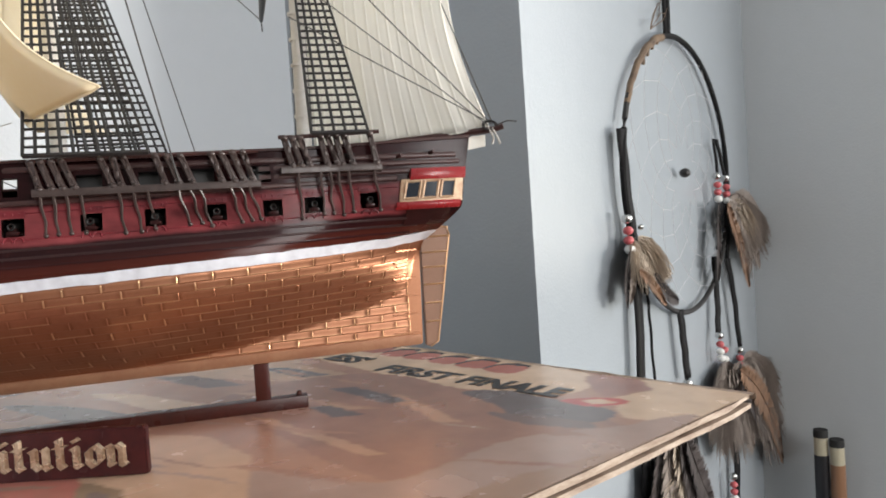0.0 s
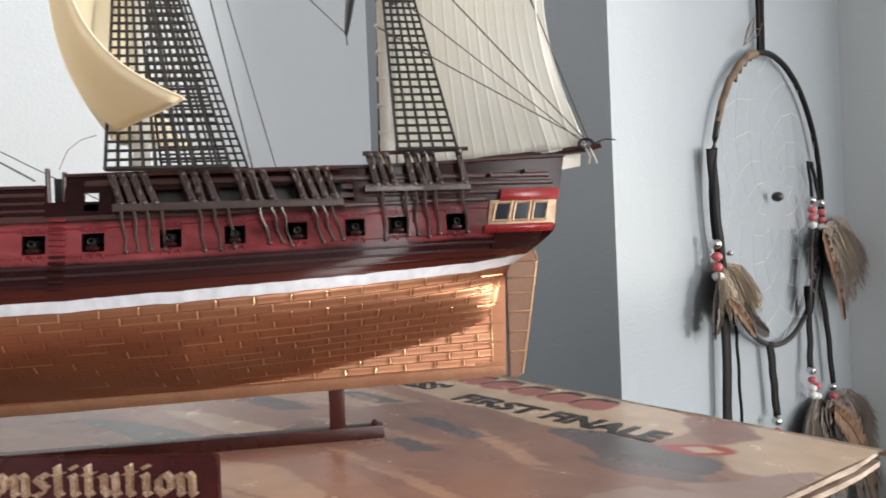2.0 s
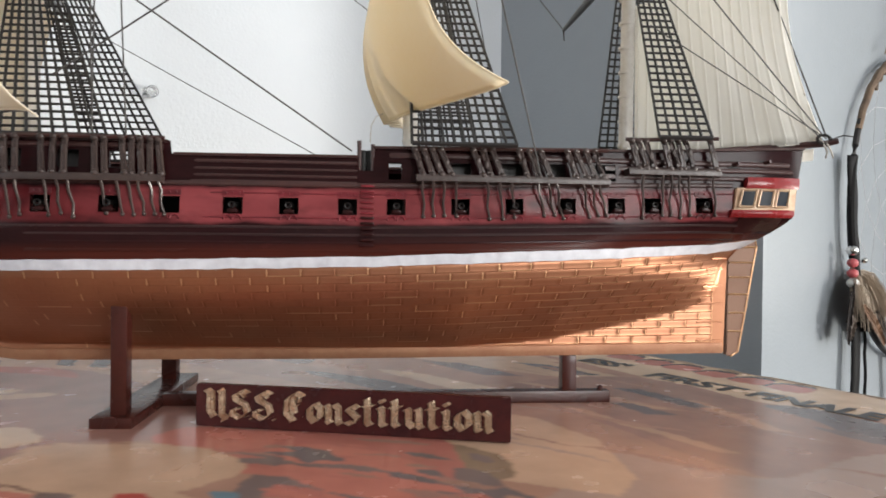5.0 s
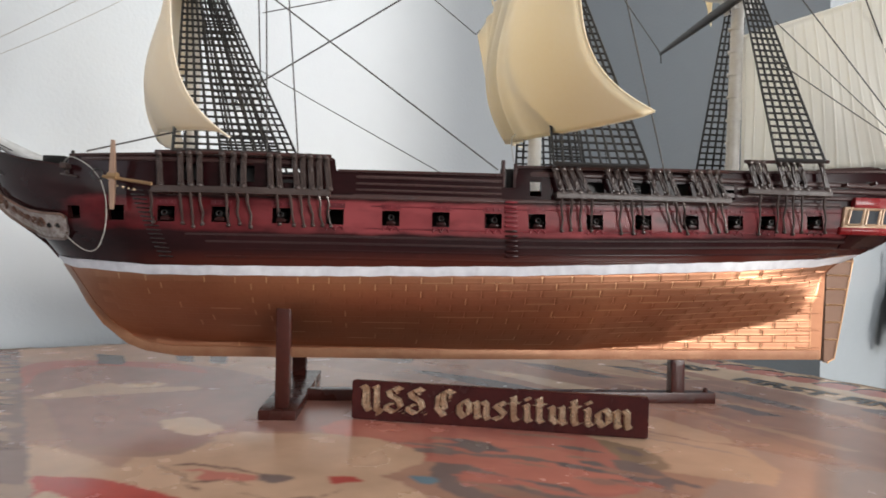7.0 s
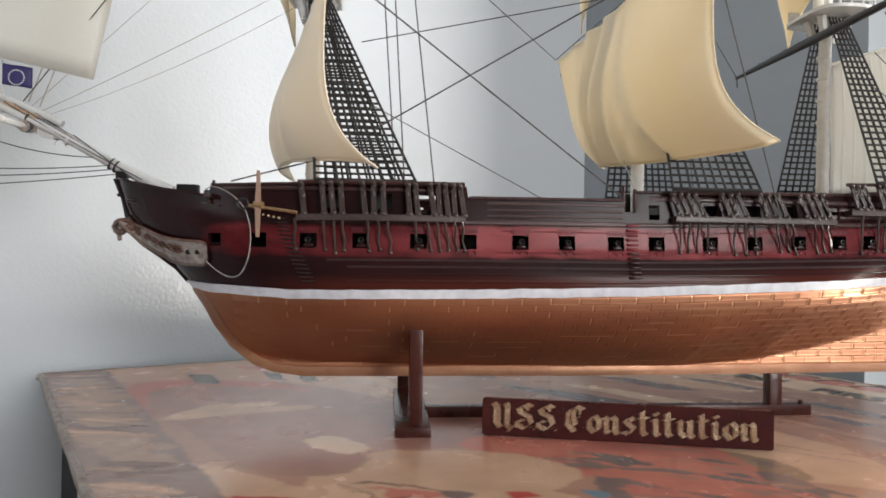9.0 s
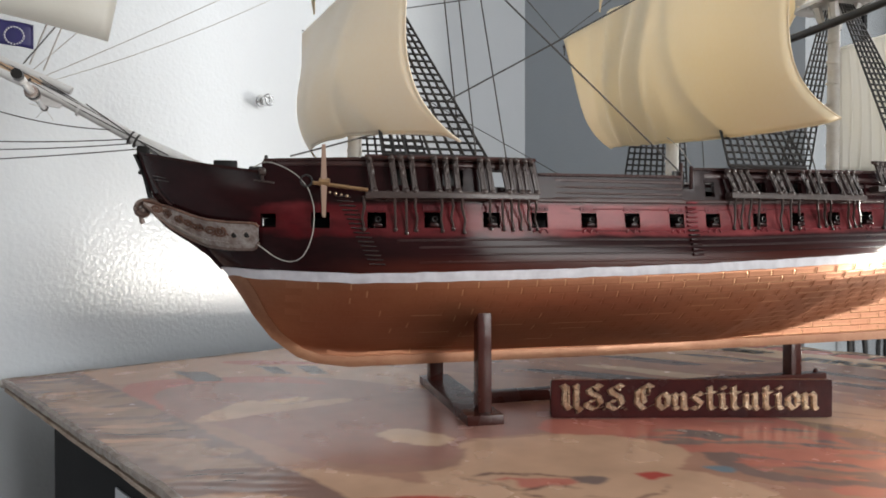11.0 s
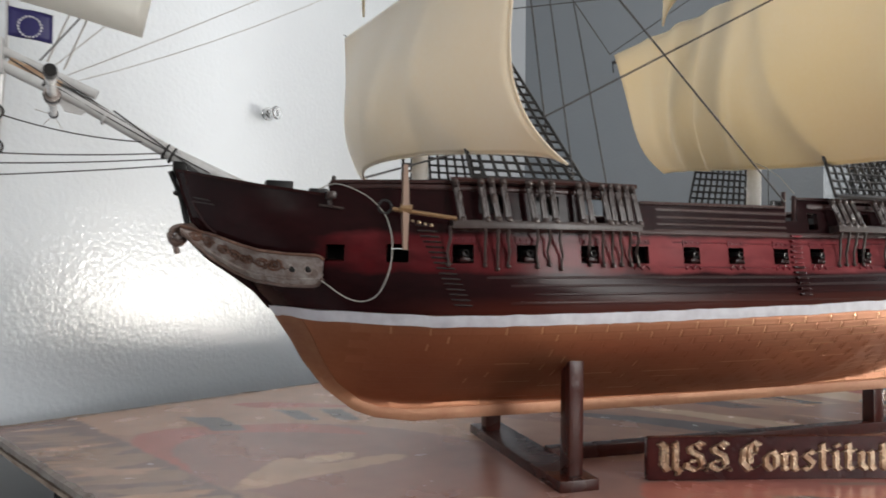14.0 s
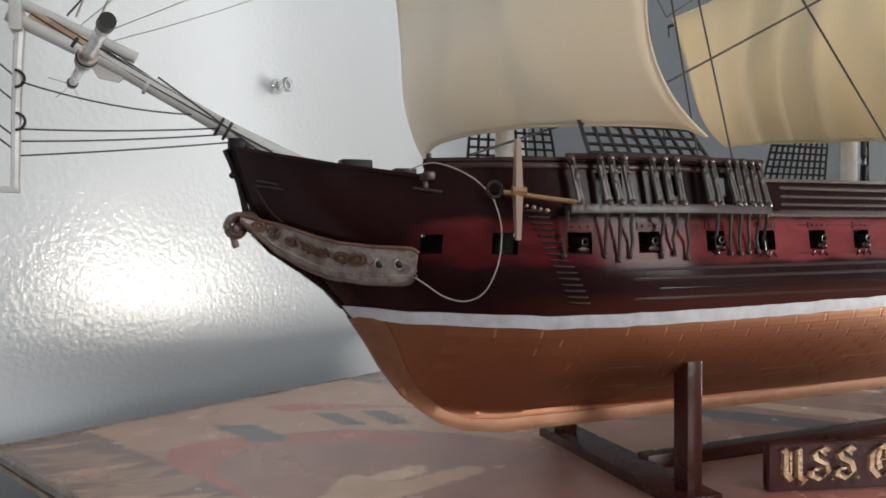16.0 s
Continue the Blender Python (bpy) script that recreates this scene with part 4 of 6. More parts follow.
for i in range(10):
    z = 0.0525 + (rail_z(0.14) - 0.0525) * i / 9
    x = stern_x(z)
    w = half(x, z)
    grid.append([Vector((x + 0.001 * (1 - (k / 5 - 1) ** 2), w * (k / 5 - 1), z)) for k in range(11)])
sheet(bm, grid)
part("transom", bm, HULL_DARK, ship)

# rudder with its straps
bm = bmesh.new()
out = [(0.1288, 0.0150), (0.1303, 0.0144), (0.1328, 0.0158), (0.1353, 0.0300), (0.1376, 0.0440), (0.1387, 0.0500), (0.1382, 0.0526), (0.1345, 0.0532), (0.1310, 0.0528), (0.1289, 0.0515)]
slab(bm, out, -0.0011, 0.0011, pose(0, 0, 0, 90))
bmesh.ops.bevel(bm, geom=[e for e in bm.edges if abs(e.verts[0].co.y - e.verts[1].co.y) < 1e-6], offset=0.0003, segments=2, affect="EDGES")
rudder = part("rudder", bm, RUDDER, ship, "copper-brown rudder with raised straps")
bm = bmesh.new()
for y in (-0.0010, 0.0010):
    tube(bm, [(x, y, z) for x, z in out[1:9]], 0.00036, 6)
part("rudder_edge", bm, COPPER_BRIGHT, rudder, "bright copper edge")
for z in (0.0225, 0.0285, 0.0345, 0.0400, 0.0448, 0.0498):
    bm = bmesh.new()
    xe = float(np.interp(z, [0.0156, 0.030, 0.044, 0.05], [0.1328, 0.1353, 0.1376, 0.1387])) - 0.0002
    k = int((xe - 0.129) / 0.0011)
    run = [(0.1294 + (xe - 0.1294) * i / (3 * k), 0.0011 + 0.00012 * math.cos(i * math.tau / 3), z + 0.0001 * (i % 2)) for i in range(3 * k + 1)]
    tube(bm, [(x, -y, h) for x, y, h in run] + [(xe + 0.0003, 0, z)] + run[::-1], 0.00034, 6)
    part("strap", bm, COPPER_BRIGHT, rudder, "bright copper strap")
for z in (0.0195, 0.0255, 0.0315, 0.0372, 0.0425, 0.0462):
    bm = bmesh.new()
    tube(bm, [side(0.1268 - 0.0085 * i / 9, z + 0.00025 * (i % 2), 0.0002) for i in range(10)], 0.00028, 5)
    part("pintle", bm, COPPER_PLATE, ship, "raised copper rudder strap")

# guns in the ports
bm = bmesh.new()
rows = []
for y, r in ((0.0070, 0.0011), (0.0006, 0.0008), (0.0001, 0.0008), (-0.0003, 0.00098), (-0.0007, 0.00094), (-0.0009, 0.0008), (-0.0008, 0.0005), (0.0015, 0.00045), (0.0016, 0.0001)):
    rows.append([Vector((r * math.cos(k * math.tau / 12), y, r * math.sin(k * math.tau / 12))) for k in range(13)])
sheet(bm, rows)
bmesh.ops.remove_doubles(bm, verts=bm.verts, dist=0.00001)
gun_mesh = finish("gun", bm, GUN)
bm = bmesh.new()
box(bm, (0, 0.002, -0.0016), (0.0026, 0.005, 0.0009), bevel=0.0002)
box(bm, (0, 0.0012, -0.0007), (0.0012, 0.003, 0.0012))
carriage_mesh = finish("gun_carriage", bm, HULL_DARK)
for x in PORTS:
    if abs(x + 0.038) < 0.001 or x < -0.09:
        continue
    g = new("gun", gun_mesh)
    g.parent = ship
    g.location = (x, -half(x, port_z(x)) - 0.0010, port_z(x) + 0.0002)
    c = new("gun_carriage", carriage_mesh)
    c.parent = g
# small hinge knobs under the ports and scuppers on the side
rng = random.Random(8)
for x in PORTS[2:]:
    bm = bmesh.new()
    for d in () if x < -0.045 else (-0.0012, 0.0012):
        tube(bm, [side(x + d + 0.0011 * math.cos(a), port_z(x) - PH - 0.0016 + 0.0012 * math.sin(a), 0.0002) for a in [k * math.pi / 6 for k in range(7)]], 0.00026, 5)
    box_at = [(x - 0.0028, port_z(x) + PH + 0.0004), (x + 0.0028, port_z(x) + PH + 0.0018)]
    (xa, za), (xb, zb) = box_at
    sheet(bm, [[side(px, pz, o) for px, pz, o in ((xa, z, -0.0002), (xa, z, 0.00025), ((xa + xb) / 2, z, 0.0003), (xb, z, 0.00025), (xb, z, -0.0002))] for z in (za, za + 0.0001, zb - 0.0001, zb)])
    for d in (-0.0017, 0.0, 0.0017):
        blob(bm, side(x + d, (za + zb) / 2, 0.0003), 0.0003, 6, 4, (1, 0.8, 1))
    part("port_fitting", bm, HULL_RED, topsides)
for i in range(24):
    x = -0.08 + i * 0.0083 + 0.001 * rng.random()
    if x < 0.118:
        bm = bmesh.new()
        tube(bm, [side(x, red0(x) - 0.0022, -0.0004), side(x, red0(x) - 0.0022, 0.00008)], 0.00040, 10)
        part("scupper", bm, HULL_DARK, topsides)


# channels with deadeyes and lanyards
def channel(x0, x1, z, groups, below, lean, top, name_label):
    bm = bmesh.new()
    n = 24
    xs = [x0 + (x1 - x0) * i / n for i in range(n + 1)]
    rows = [[side(x, z + dz, o) for x in xs] for o, dz in ((-0.0003, -0.0010), (0.0034, -0.0009), (0.0036, 0.0), (0.0034, 0.0009), (-0.0003, 0.0010))]
    vs = sheet(bm, rows)
    for j in (0, -1):
        bm.faces.new([r[j] for r in vs])
    ch = part("channel", bm, DUSTY, ship, name_label)
    bm = bmesh.new()
    tube(bm, [side(x0 + (x1 - x0) * i / 20, top(x0 + (x1 - x0) * i / 20), 0.0022) for i in range(21)], 0.0006, 6)
    part("deadeye_rail", bm, BROWN, ch)
    wild = random.Random(int(1000 + x0 * 10000))
    for x in groups:
        bm = bmesh.new()
        tilt = wild.uniform(-0.0005, 0.0005)
        a, c = side(x + lean + tilt, z + 0.0004, 0.0028), side(x - tilt * 0.4, top(x) + wild.uniform(-0.0001, 0.0004), 0.0022)
        d = (c - a)
        for o in (-0.0004, 0.0, 0.0004):
            tube(bm, [a.lerp(c, 0.04) + Vector((o * 1.5, 0, 0)), a.lerp(c, 0.2) + Vector((o, -0.0002, 0)), a.lerp(c, 0.8) + Vector((o, -0.0002, 0)), a.lerp(c, 0.98) + Vector((o * 1.5, 0, 0))], 0.00046 if o else 0.00034, 6)
        for t in (0.07, 0.95):
            p = a.lerp(c, t)
            blob(bm, p + Vector((0, -0.0002, 0)), wild.uniform(0.00085, 0.00110), 9, 6, (1, 0.75, 0.85))
        blob(bm, a.lerp(c, wild.uniform(0.35, 0.65)) + Vector((wild.uniform(-0.0003, 0.0003), -0.0003, 0)), wild.uniform(0.0006, 0.0009), 8, 6, (0.9, 0.7, 1.9))
        part("lanyard", bm, DUSTY, ch)
    for x, s in below:
        bm = bmesh.new()
        zb = port_z(x) - 0.0036
        sway = wild.uniform(-0.0005, 0.0005)
        zb += wild.uniform(0.0, 0.0012)
        tube(bm, [side(x, z - 0.0003, 0.0030), side(x + s * 0.3 + sway * 0.6, z * 0.68 + zb * 0.32, 0.0020), side(x + s * 0.65 - sway, z * 0.33 + zb * 0.67, 0.0010), side(x + s + sway * 0.4, zb, 0.0004)], 0.00042, 6, 0.00032)
        blob(bm, side(x + s, zb, 0.0004), 0.0006, 8, 5)
        part("chain_plate", bm, DUSTY, ch)


high = lambda d: (lambda x: rail_z(x) + d)
channel(-0.0885, -0.0395, 0.0656, [-0.0875, -0.0815, -0.079, -0.0762, -0.0698, -0.0668, -0.0640, -0.0568, -0.0545, -0.0500, -0.0478, -0.0456, -0.0432, -0.0410],
        [(-0.0890, 0), (-0.0808, 0.0004), (-0.0778, 0.0004), (-0.0752, 0.0004), (-0.0682, 0.0007), (-0.0652, 0.0008), (-0.0622, 0.0009), (-0.0545, 0.0012),
         (-0.0508, 0.0014), (-0.0480, 0.0014), (-0.0455, 0.0014), (-0.0428, 0.0014), (-0.0405, 0.0014)], 0.0010, high(0.0002), "brown channel ledge with tied deadeyes")
channel(0.0262, 0.0800, 0.0672, [x + 0.0024 for x in (0.0232, 0.0256, 0.0280, 0.0304, 0.0392, 0.0418, 0.0444, 0.0518, 0.0548, 0.0580, 0.0655, 0.0682, 0.0708, 0.0734)],
        [(x + 0.0024, d) for x, d in ((0.0255, 0.0004), (0.0283, 0.0004), (0.0312, 0.0004), (0.0345, 0.0004), (0.0430, 0.0010), (0.0465, 0.0012), (0.0498, 0.0012), (0.0570, 0.0024),
                                      (0.0598, 0.0026), (0.0622, 0.0026), (0.0698, 0.0026), (0.0722, 0.0028), (0.0745, 0.0028))], 0.0028, high(-0.0006), "brown channel ledge with leaning deadeyes")
channel(0.0855, 0.1135, 0.0705, [0.0868, 0.0890, 0.0912, 0.0965, 0.0988, 0.1010, 0.1034, 0.1105],
        [(0.0900, 0.0006), (0.0960, 0.0006), (0.0985, 0.0008), (0.1012, 0.0010), (0.1040, 0.0010), (0.1112, 0.0014)], 0.0022, high(0.0028), "brown raised channel ledge with deadeyes")

# cleats up the bow
for i in range(16):
    t = i / 15
    x, z = -0.0945 + 0.0092 * t, 0.0655 - 0.0185 * t
    bm = bmesh.new()
    tube(bm, [side(x - 0.0021, z + 0.0001, 0.0), side(x, z, 0.0003), side(x + 0.0021, z - 0.0001, 0.0)], 0.00026, 6)
    part("bow_cleat", bm, GLOSS_DARK, ship)
# flat black patches standing for shaded recesses near the stern
for x, z, w, h in ((0.1050, 0.0742, 0.0030, 0.0020), (0.1190, 0.0738, 0.0038, 0.0022), (0.1285, 0.0745, 0.0034, 0.0014)):
    bm = bmesh.new()
    sheet(bm, [[side(x + w * (i / 3 - 0.5), z + h * (k - 0.5), 0.0003) for i in range(4)] for k in (0, 1)])
    part("dark_recess", bm, GUN, topsides)
    bm = bmesh.new()
    tube(bm, [side(x - w * 0.1, z - h * 0.1, 0.0002), side(x + w * 0.1, z, 0.0022)], 0.0006, 8, 0.0005)
    part("gun_barrel", bm, BROWN, topsides)
# boarding steps and gangway posts
for i in range(12):
    bm = bmesh.new()
    z = port_z(0.012) + 0.0056 - i * 0.00145
    c = side(0.0132, z, 0.0004)
    box(bm, c, (0.0036, 0.0012, 0.0007), bevel=0.0002)
    part("boarding_step", bm, HULL_RED if i < 6 else HULL_DARK, ship)
for x, h in ((0.0109, 0.0045), (0.0146, 0.0036)):
    bm = bmesh.new()
    p = side(x, rail_z(0.0), -0.0005)
    tube(bm, [(p.x, p.y, 0.066), (p.x, p.y, rail_z(0) + h)], 0.0006, 8)
    part("gangway_post", bm, BROWN, ship)

# quarter gallery with its windows
gallery = new("quarter_gallery")
gallery.parent = ship
tagged(gallery, "red quarter gallery with cream-framed dark windows")
for s in (-1, 1):
    ga = lambda x, z: Vector((x, s * (half(x, z) + 0.0022 - 0.0016 * abs((x - 0.128) / 0.011) ** 2), z))
    for name, z0, z1, xa, xb, m, o in (("gallery_roof", 0.0668, 0.0700, 0.1205, 0.1372, RED_TRIM, 0.0006), ("gallery_sill", 0.0584, 0.0606, 0.1172, 0.1360, RED_TRIM, 0.0008),
                                       ("gallery_wall", 0.0602, 0.0670, 0.1180, 0.1366, GILT, 0.0), ("gallery_underside", 0.0540, 0.0585, 0.1205, 0.1335, HULL_DARK, -0.0012)):
        bm = bmesh.new()
        rows = []
        for k in range(5):
            z = z0 + (z1 - z0) * k / 4
            shift = 0.0022 * (z - 0.0608) / 0.0084
            xs = [xa + shift * 0.6 + (xb - xa) * i / 12 for i in range(13)]
            bulge = o * math.sin(math.pi * (0.15 + 0.7 * k / 4))
            rows.append([ga(x, z) + Vector((0, s * bulge, 0)) for x in xs])
        rows = [[Vector((p.x, s * 0.012, p.z)) for p in rows[0]]] + rows + [[Vector((p.x, s * 0.012, p.z)) for p in rows[-1]]]
        vs = sheet(bm, rows)
        for j in (0, -1):
            bm.faces.new([r[j] for r in vs])
        part(name, bm, m, gallery)
    for i in range(3):
        xa = 0.1196 + i * 0.0052
        bm = bmesh.new()
        quad = []
        for k in range(5):
            z = 0.0618 + 0.0042 * k / 4
            shift = 0.0012 * k / 4
            quad.append([ga(xa + shift + 0.0034 * j / 3, z) + Vector((0, s * 0.0002, 0)) for j in range(4)])
        sheet(bm, quad)
        w = part("gallery_window", bm, GLASS_DARK, gallery, "dark window pane")
        bm = bmesh.new()
        for dz, dx in ((0.0615, 0), (0.0663, 0.0012)):
            tube(bm, [ga(xa + dx - 0.0002 + 0.0038 * j / 3, dz) + Vector((0, s * 0.0002, 0)) for j in range(4)], 0.00035, 5)
        for x0 in (xa - 0.0004, xa + 0.0038):
            tube(bm, [ga(x0 + 0.0012 * k / 4, 0.0615 + 0.0048 * k / 4) + Vector((0, s * 0.0002, 0)) for k in range(5)], 0.00042, 5)
        part("window_frame", bm, GILT, w)

# head: trailboard with scroll figurehead
TRAIL_X = [-0.1487, -0.1413, -0.1352, -0.1310, -0.1250, -0.1190, -0.1168]
for s in (-1, 1):
    bm = bmesh.new()
    n = 36
    rows = [[], [], [], []]
    for i in range(n + 1):
        t = i / n
        x = -0.1487 + 0.0319 * t
        zt = float(np.interp(x, TRAIL_X, [0.0653, 0.0633, 0.0609, 0.0596, 0.0588, 0.0585, 0.0582]))
        zb = float(np.interp(x, TRAIL_X, [0.0640, 0.0573, 0.0536, 0.0519, 0.0510, 0.0509, 0.0512]))
        round_off = max(t - 0.955, 0) / 0.045
        zb += 0.0016 * round_off ** 2
        zt -= 0.0008 * round_off ** 2
        yt, yb = (max(half(x, z) + 0.0014, 0.0024) for z in (zt, zb))
        for r, (z, yy) in zip(rows, ((zb, yb - 0.0020), (zb, yb), (zt, yt), (zt, yt - 0.0020))):
            r.append(Vector((x, s * yy, z)))
    vs = sheet(bm, rows + [rows[0]])
    bm.faces.new([vs[k][-1] for k in range(4)])
    board = part("trailboard", bm, SILVERY, ship, "carved silver-brown trailboard")
    for up, r, m in ((0.02, 0.00045, HEAD_BROWN), (0.24, 0.00026, SILVERY), (0.98, 0.00042, SCROLL)):
        bm = bmesh.new()
        tube(bm, [a.lerp(c, up) + Vector((0, s * 0.0002, 0)) for a, c in zip(rows[1], rows[2])], r, 6)
        part("moulding", bm, m, board)
    for k in range(7):
        t = 0.13 + k * 0.092
        i = int(t * n)
        c = rows[1][i].lerp(rows[2][i], 0.60) + Vector((0, s * 0.0003, 0))
        slope = (rows[2][i + 1] - rows[2][i]).normalized()
        up = (rows[2][i] - rows[1][i]).normalized()
        r = 0.0010 + 0.0010 * t
        flip = 1 if k % 2 else -1
        turn = [c + slope * (math.cos(a) * r * (1 - a / 13) * 1.25) + up * (math.sin(a) * r * (1 - a / 13) * flip) for a in [j * 0.5 - 1.2 for j in range(24)]]
        bm = bmesh.new()
        tube(bm, turn, 0.00034, 6, 0.00024)
        tube(bm, [c + slope * r * 1.2, c + slope * r * 1.9 + up * r * 0.5 * flip, c + slope * r * 2.4 - up * r * 0.1 * flip], 0.00032, 6, 0.00015)
        part("scrollwork", bm, SCROLL, board)
    for x in (-0.1234, -0.1200):
        c = Vector((x, s * (half(x, 0.0551) + 0.0014), 0.0551))
        bm = bmesh.new()
        blob(bm, c, 0.00095, 12, 8, (1, 0.35, 1))
        part("hawse_hole", bm, GUN, board, "dark hawse hole")
        bm = bmesh.new()
        tube(bm, [c + Vector((0.00095 * math.cos(a), -s * 0.0002 * math.cos(a) + s * 0.0001, 0.00095 * math.sin(a))) for a in [k * math.tau / 16 for k in range(17)]], 0.00022, 6)
        part("hawse_rim", bm, SILVERY, board)
bm = bmesh.new()
volute = [Vector((-0.1440, 0, 0.0642)), Vector((-0.1462, 0, 0.0652))]
for j in range(20):
    a = 1.35 + j * 0.36
    volute.append(Vector((-0.1490, 0, 0.0626)) + (0.0025 - 0.000105 * j) * Vector((math.cos(a), 0, math.sin(a))))
tube(bm, volute, 0.00100, 10, 0.00085)
for v in bm.verts:
    v.co.y *= 1.9
figurehead = part("figurehead_scroll", bm, HEAD_BROWN, ship, "tarnished brown carved scroll figurehead")
bm = bmesh.new()
tube(bm, [(-0.1499, 0, 0.0606), (-0.1496, 0, 0.0597), (-0.1494, 0, 0.0588), (-0.1493, 0, 0.0585)], 0.0007, 10, 0.0008)
part("drop", bm, HEAD_BROWN, figurehead)
bm = bmesh.new()
blob(bm, (-0.1490, 0, 0.0626), 0.0012, 10, 8, (1, 1.3, 1))
part("volute_eye", bm, SILVERY, figurehead)
bm = bmesh.new()
tube(bm, [side(-0.1459, 0.0714, 0.0001), side(-0.1448, 0.0692, 0.0001), side(-0.1437, 0.0672, 0.0001), side(-0.1422, 0.0652, 0.0001), side(-0.1405, 0.0637, 0.0001)], 0.00028, 6)
part("bow_rib", bm, HULL_MID, ship)
for z, x1 in ((0.0722, -0.1418), (0.0712, -0.1408)):
    bm = bmesh.new()
    tube(bm, [side(-0.1455, z, 0.0003), side((x1 - 0.1455) / 2, z - 0.0004, 0.0003), side(x1, z - 0.0010, 0.0002)], 0.00018, 6)
    part("head_rail", bm, DUSTY, ship)
bm = bmesh.new()
head = [(-0.1470, 0.0618), (-0.1425, 0.0572), (-0.1360, 0.0528), (-0.1310, 0.0490), (-0.1275, 0.0450), (-0.1240, 0.0450), (-0.1240, 0.0560), (-0.1340, 0.0620), (-0.1450, 0.0650)]
slab(bm, head, -0.0014, 0.0014, pose(0, 0, 0, 90))
part("head_knee", bm, HULL_DARK, ship)
bm = bmesh.new()
for a, c in (((-0.1512, 0, 0.0788), (-0.1470, 0, 0.0650)), ((-0.1498, 0, 0.0788), (-0.1455, 0, 0.0650))):
    tube(bm, [a, Vector(a).lerp(Vector(c), 0.5) + Vector((0.0006, 0, 0)), c], 0.0007, 8)
blob(bm, (-0.1499, 0, 0.0735), 0.0007, 8, 6)
box(bm, (-0.1490, 0, 0.0798), (0.0034, 0.0036, 0.0028), bevel=0.0006)
part("stem_post", bm, GUN, ship)

# catheads, anchor and its cable
bm = bmesh.new()
p = side(-0.1158, 0.0715, 0.0)
box(bm, (p.x, p.y - 0.001, 0.0722), (0.0018, 0.006, 0.0016), bevel=0.0003)
tube(bm, [side(-0.1178, 0.0700, 0.0006), side(-0.1150, 0.0696, 0.0009), side(-0.1125, 0.0692, 0.0006)], 0.0003, 6)
tube(bm, [side(-0.1158, 0.0720, 0.0010), side(-0.1154, 0.0700, 0.0010)], 0.0005, 6)
part("cathead", bm, DUSTY, ship)
anchor = new("anchor")
anchor.parent = ship
tagged(anchor, "tan wooden-stocked anchor lashed to the side")
bm = bmesh.new()
for (z0, w0), (z1, w1) in (((0.0598, 0.0009), (0.0690, 0.0016)), ((0.0690, 0.0016), (0.0792, 0.0009))):
    lo, hi = ([bm.verts.new((-0.1000 + dx * w / 2, -0.0318 + dy * w / 2, z)) for dx, dy in ((-1, -1), (1, -1), (1, 1), (-1, 1))] for z, w in ((z0, w0), (z1, w1)))
    bm.faces.new(lo[::-1])
    bm.faces.new(hi)
    for k in range(4):
        bm.faces.new((lo[k], lo[(k + 1) % 4], hi[(k + 1) % 4], hi[k]))
part("stock", bm, WOOD_TAN, anchor, "tan wooden stock")
bm = bmesh.new()
tube(bm, [(-0.1028, -0.0312, 0.0690), (-0.0965, -0.0324, 0.0682), (-0.0885, -0.0342, 0.0671)], 0.0005, 8)
tube(bm, [(-0.1012, -0.0316, 0.0692), (-0.0985, -0.0322, 0.0690)], 0.0011, 8)
part("shank", bm, BRASS, anchor, "brassy shank")
for k in range(4):
    bm = bmesh.new()
    blob(bm, (-0.0984 + 0.0015 * k, -0.0324, 0.0664 - 0.0003 * k), 0.00036 + 0.0001 * (k % 2), 8, 6)
    part("lashing_bead", bm, GOLD, anchor)
bm = bmesh.new()
tube(bm, [Vector((-0.1045 + 0.0015 * math.cos(a), -0.031, 0.0695 + 0.0015 * math.sin(a))) for a in [k * math.tau / 16 for k in range(17)]], 0.0003, 6)
part("ring", bm, BLACK, anchor)
bm = bmesh.new()
knots = [Vector(p) for p in ((-0.1185, -0.0185, 0.0536), (-0.1159, -0.0217, 0.0516), (-0.1120, -0.0230, 0.0488), (-0.1082, -0.0248, 0.0478), (-0.1050, -0.0271, 0.0496), (-0.1028, -0.0288, 0.0551),
                             (-0.1024, -0.0296, 0.0616), (-0.1034, -0.0295, 0.0661), (-0.1046, -0.0291, 0.0686), (-0.1075, -0.0280, 0.0717), (-0.1115, -0.0262, 0.0740), (-0.1150, -0.0240, 0.0749), (-0.1180, -0.0205, 0.0738))]
cable = []
for k in range(len(knots) - 1):
    p0, p1, p2, p3 = (knots[min(max(k + d, 0), len(knots) - 1)] for d in (-1, 0, 1, 2))
    for j in range(5):
        t = j / 5
        cable.append(0.5 * (2 * p1 + (p2 - p0) * t + (2 * p0 - 5 * p1 + 4 * p2 - p3) * t * t + (3 * p1 - p0 - 3 * p2 + p3) * t ** 3))
tube(bm, cable + knots[-1:], 0.00014, 6)
part("anchor_cable", bm, PALE_ROPE, ship, "thin pale anchor cable hanging in a loop")
for (x, y, z), (sx, sy, sz), m in (((-0.1258, -0.008, 0.0752), (0.0066, 0.004, 0.0030), GUN), ((-0.1170, -0.014, 0.0735), (0.0046, 0.003, 0.0022), BLACK), ((-0.1147, -0.0225, 0.0760), (0.0010, 0.0010, 0.0020), BLACK)):
    bm = bmesh.new()
    box(bm, (x, y, z), (sx, sy, sz), bevel=0.0004)
    part("deck_fitting", bm, m, ship)
for k in range(2):
    bm = bmesh.new()
    c = Vector((0.0118 + 0.0020 * k, -0.0235, 0.0722))
    box(bm, c, (0.0022, 0.0012, 0.007), bevel=0.0006)
    part("bitt", bm, BLACK, ship)

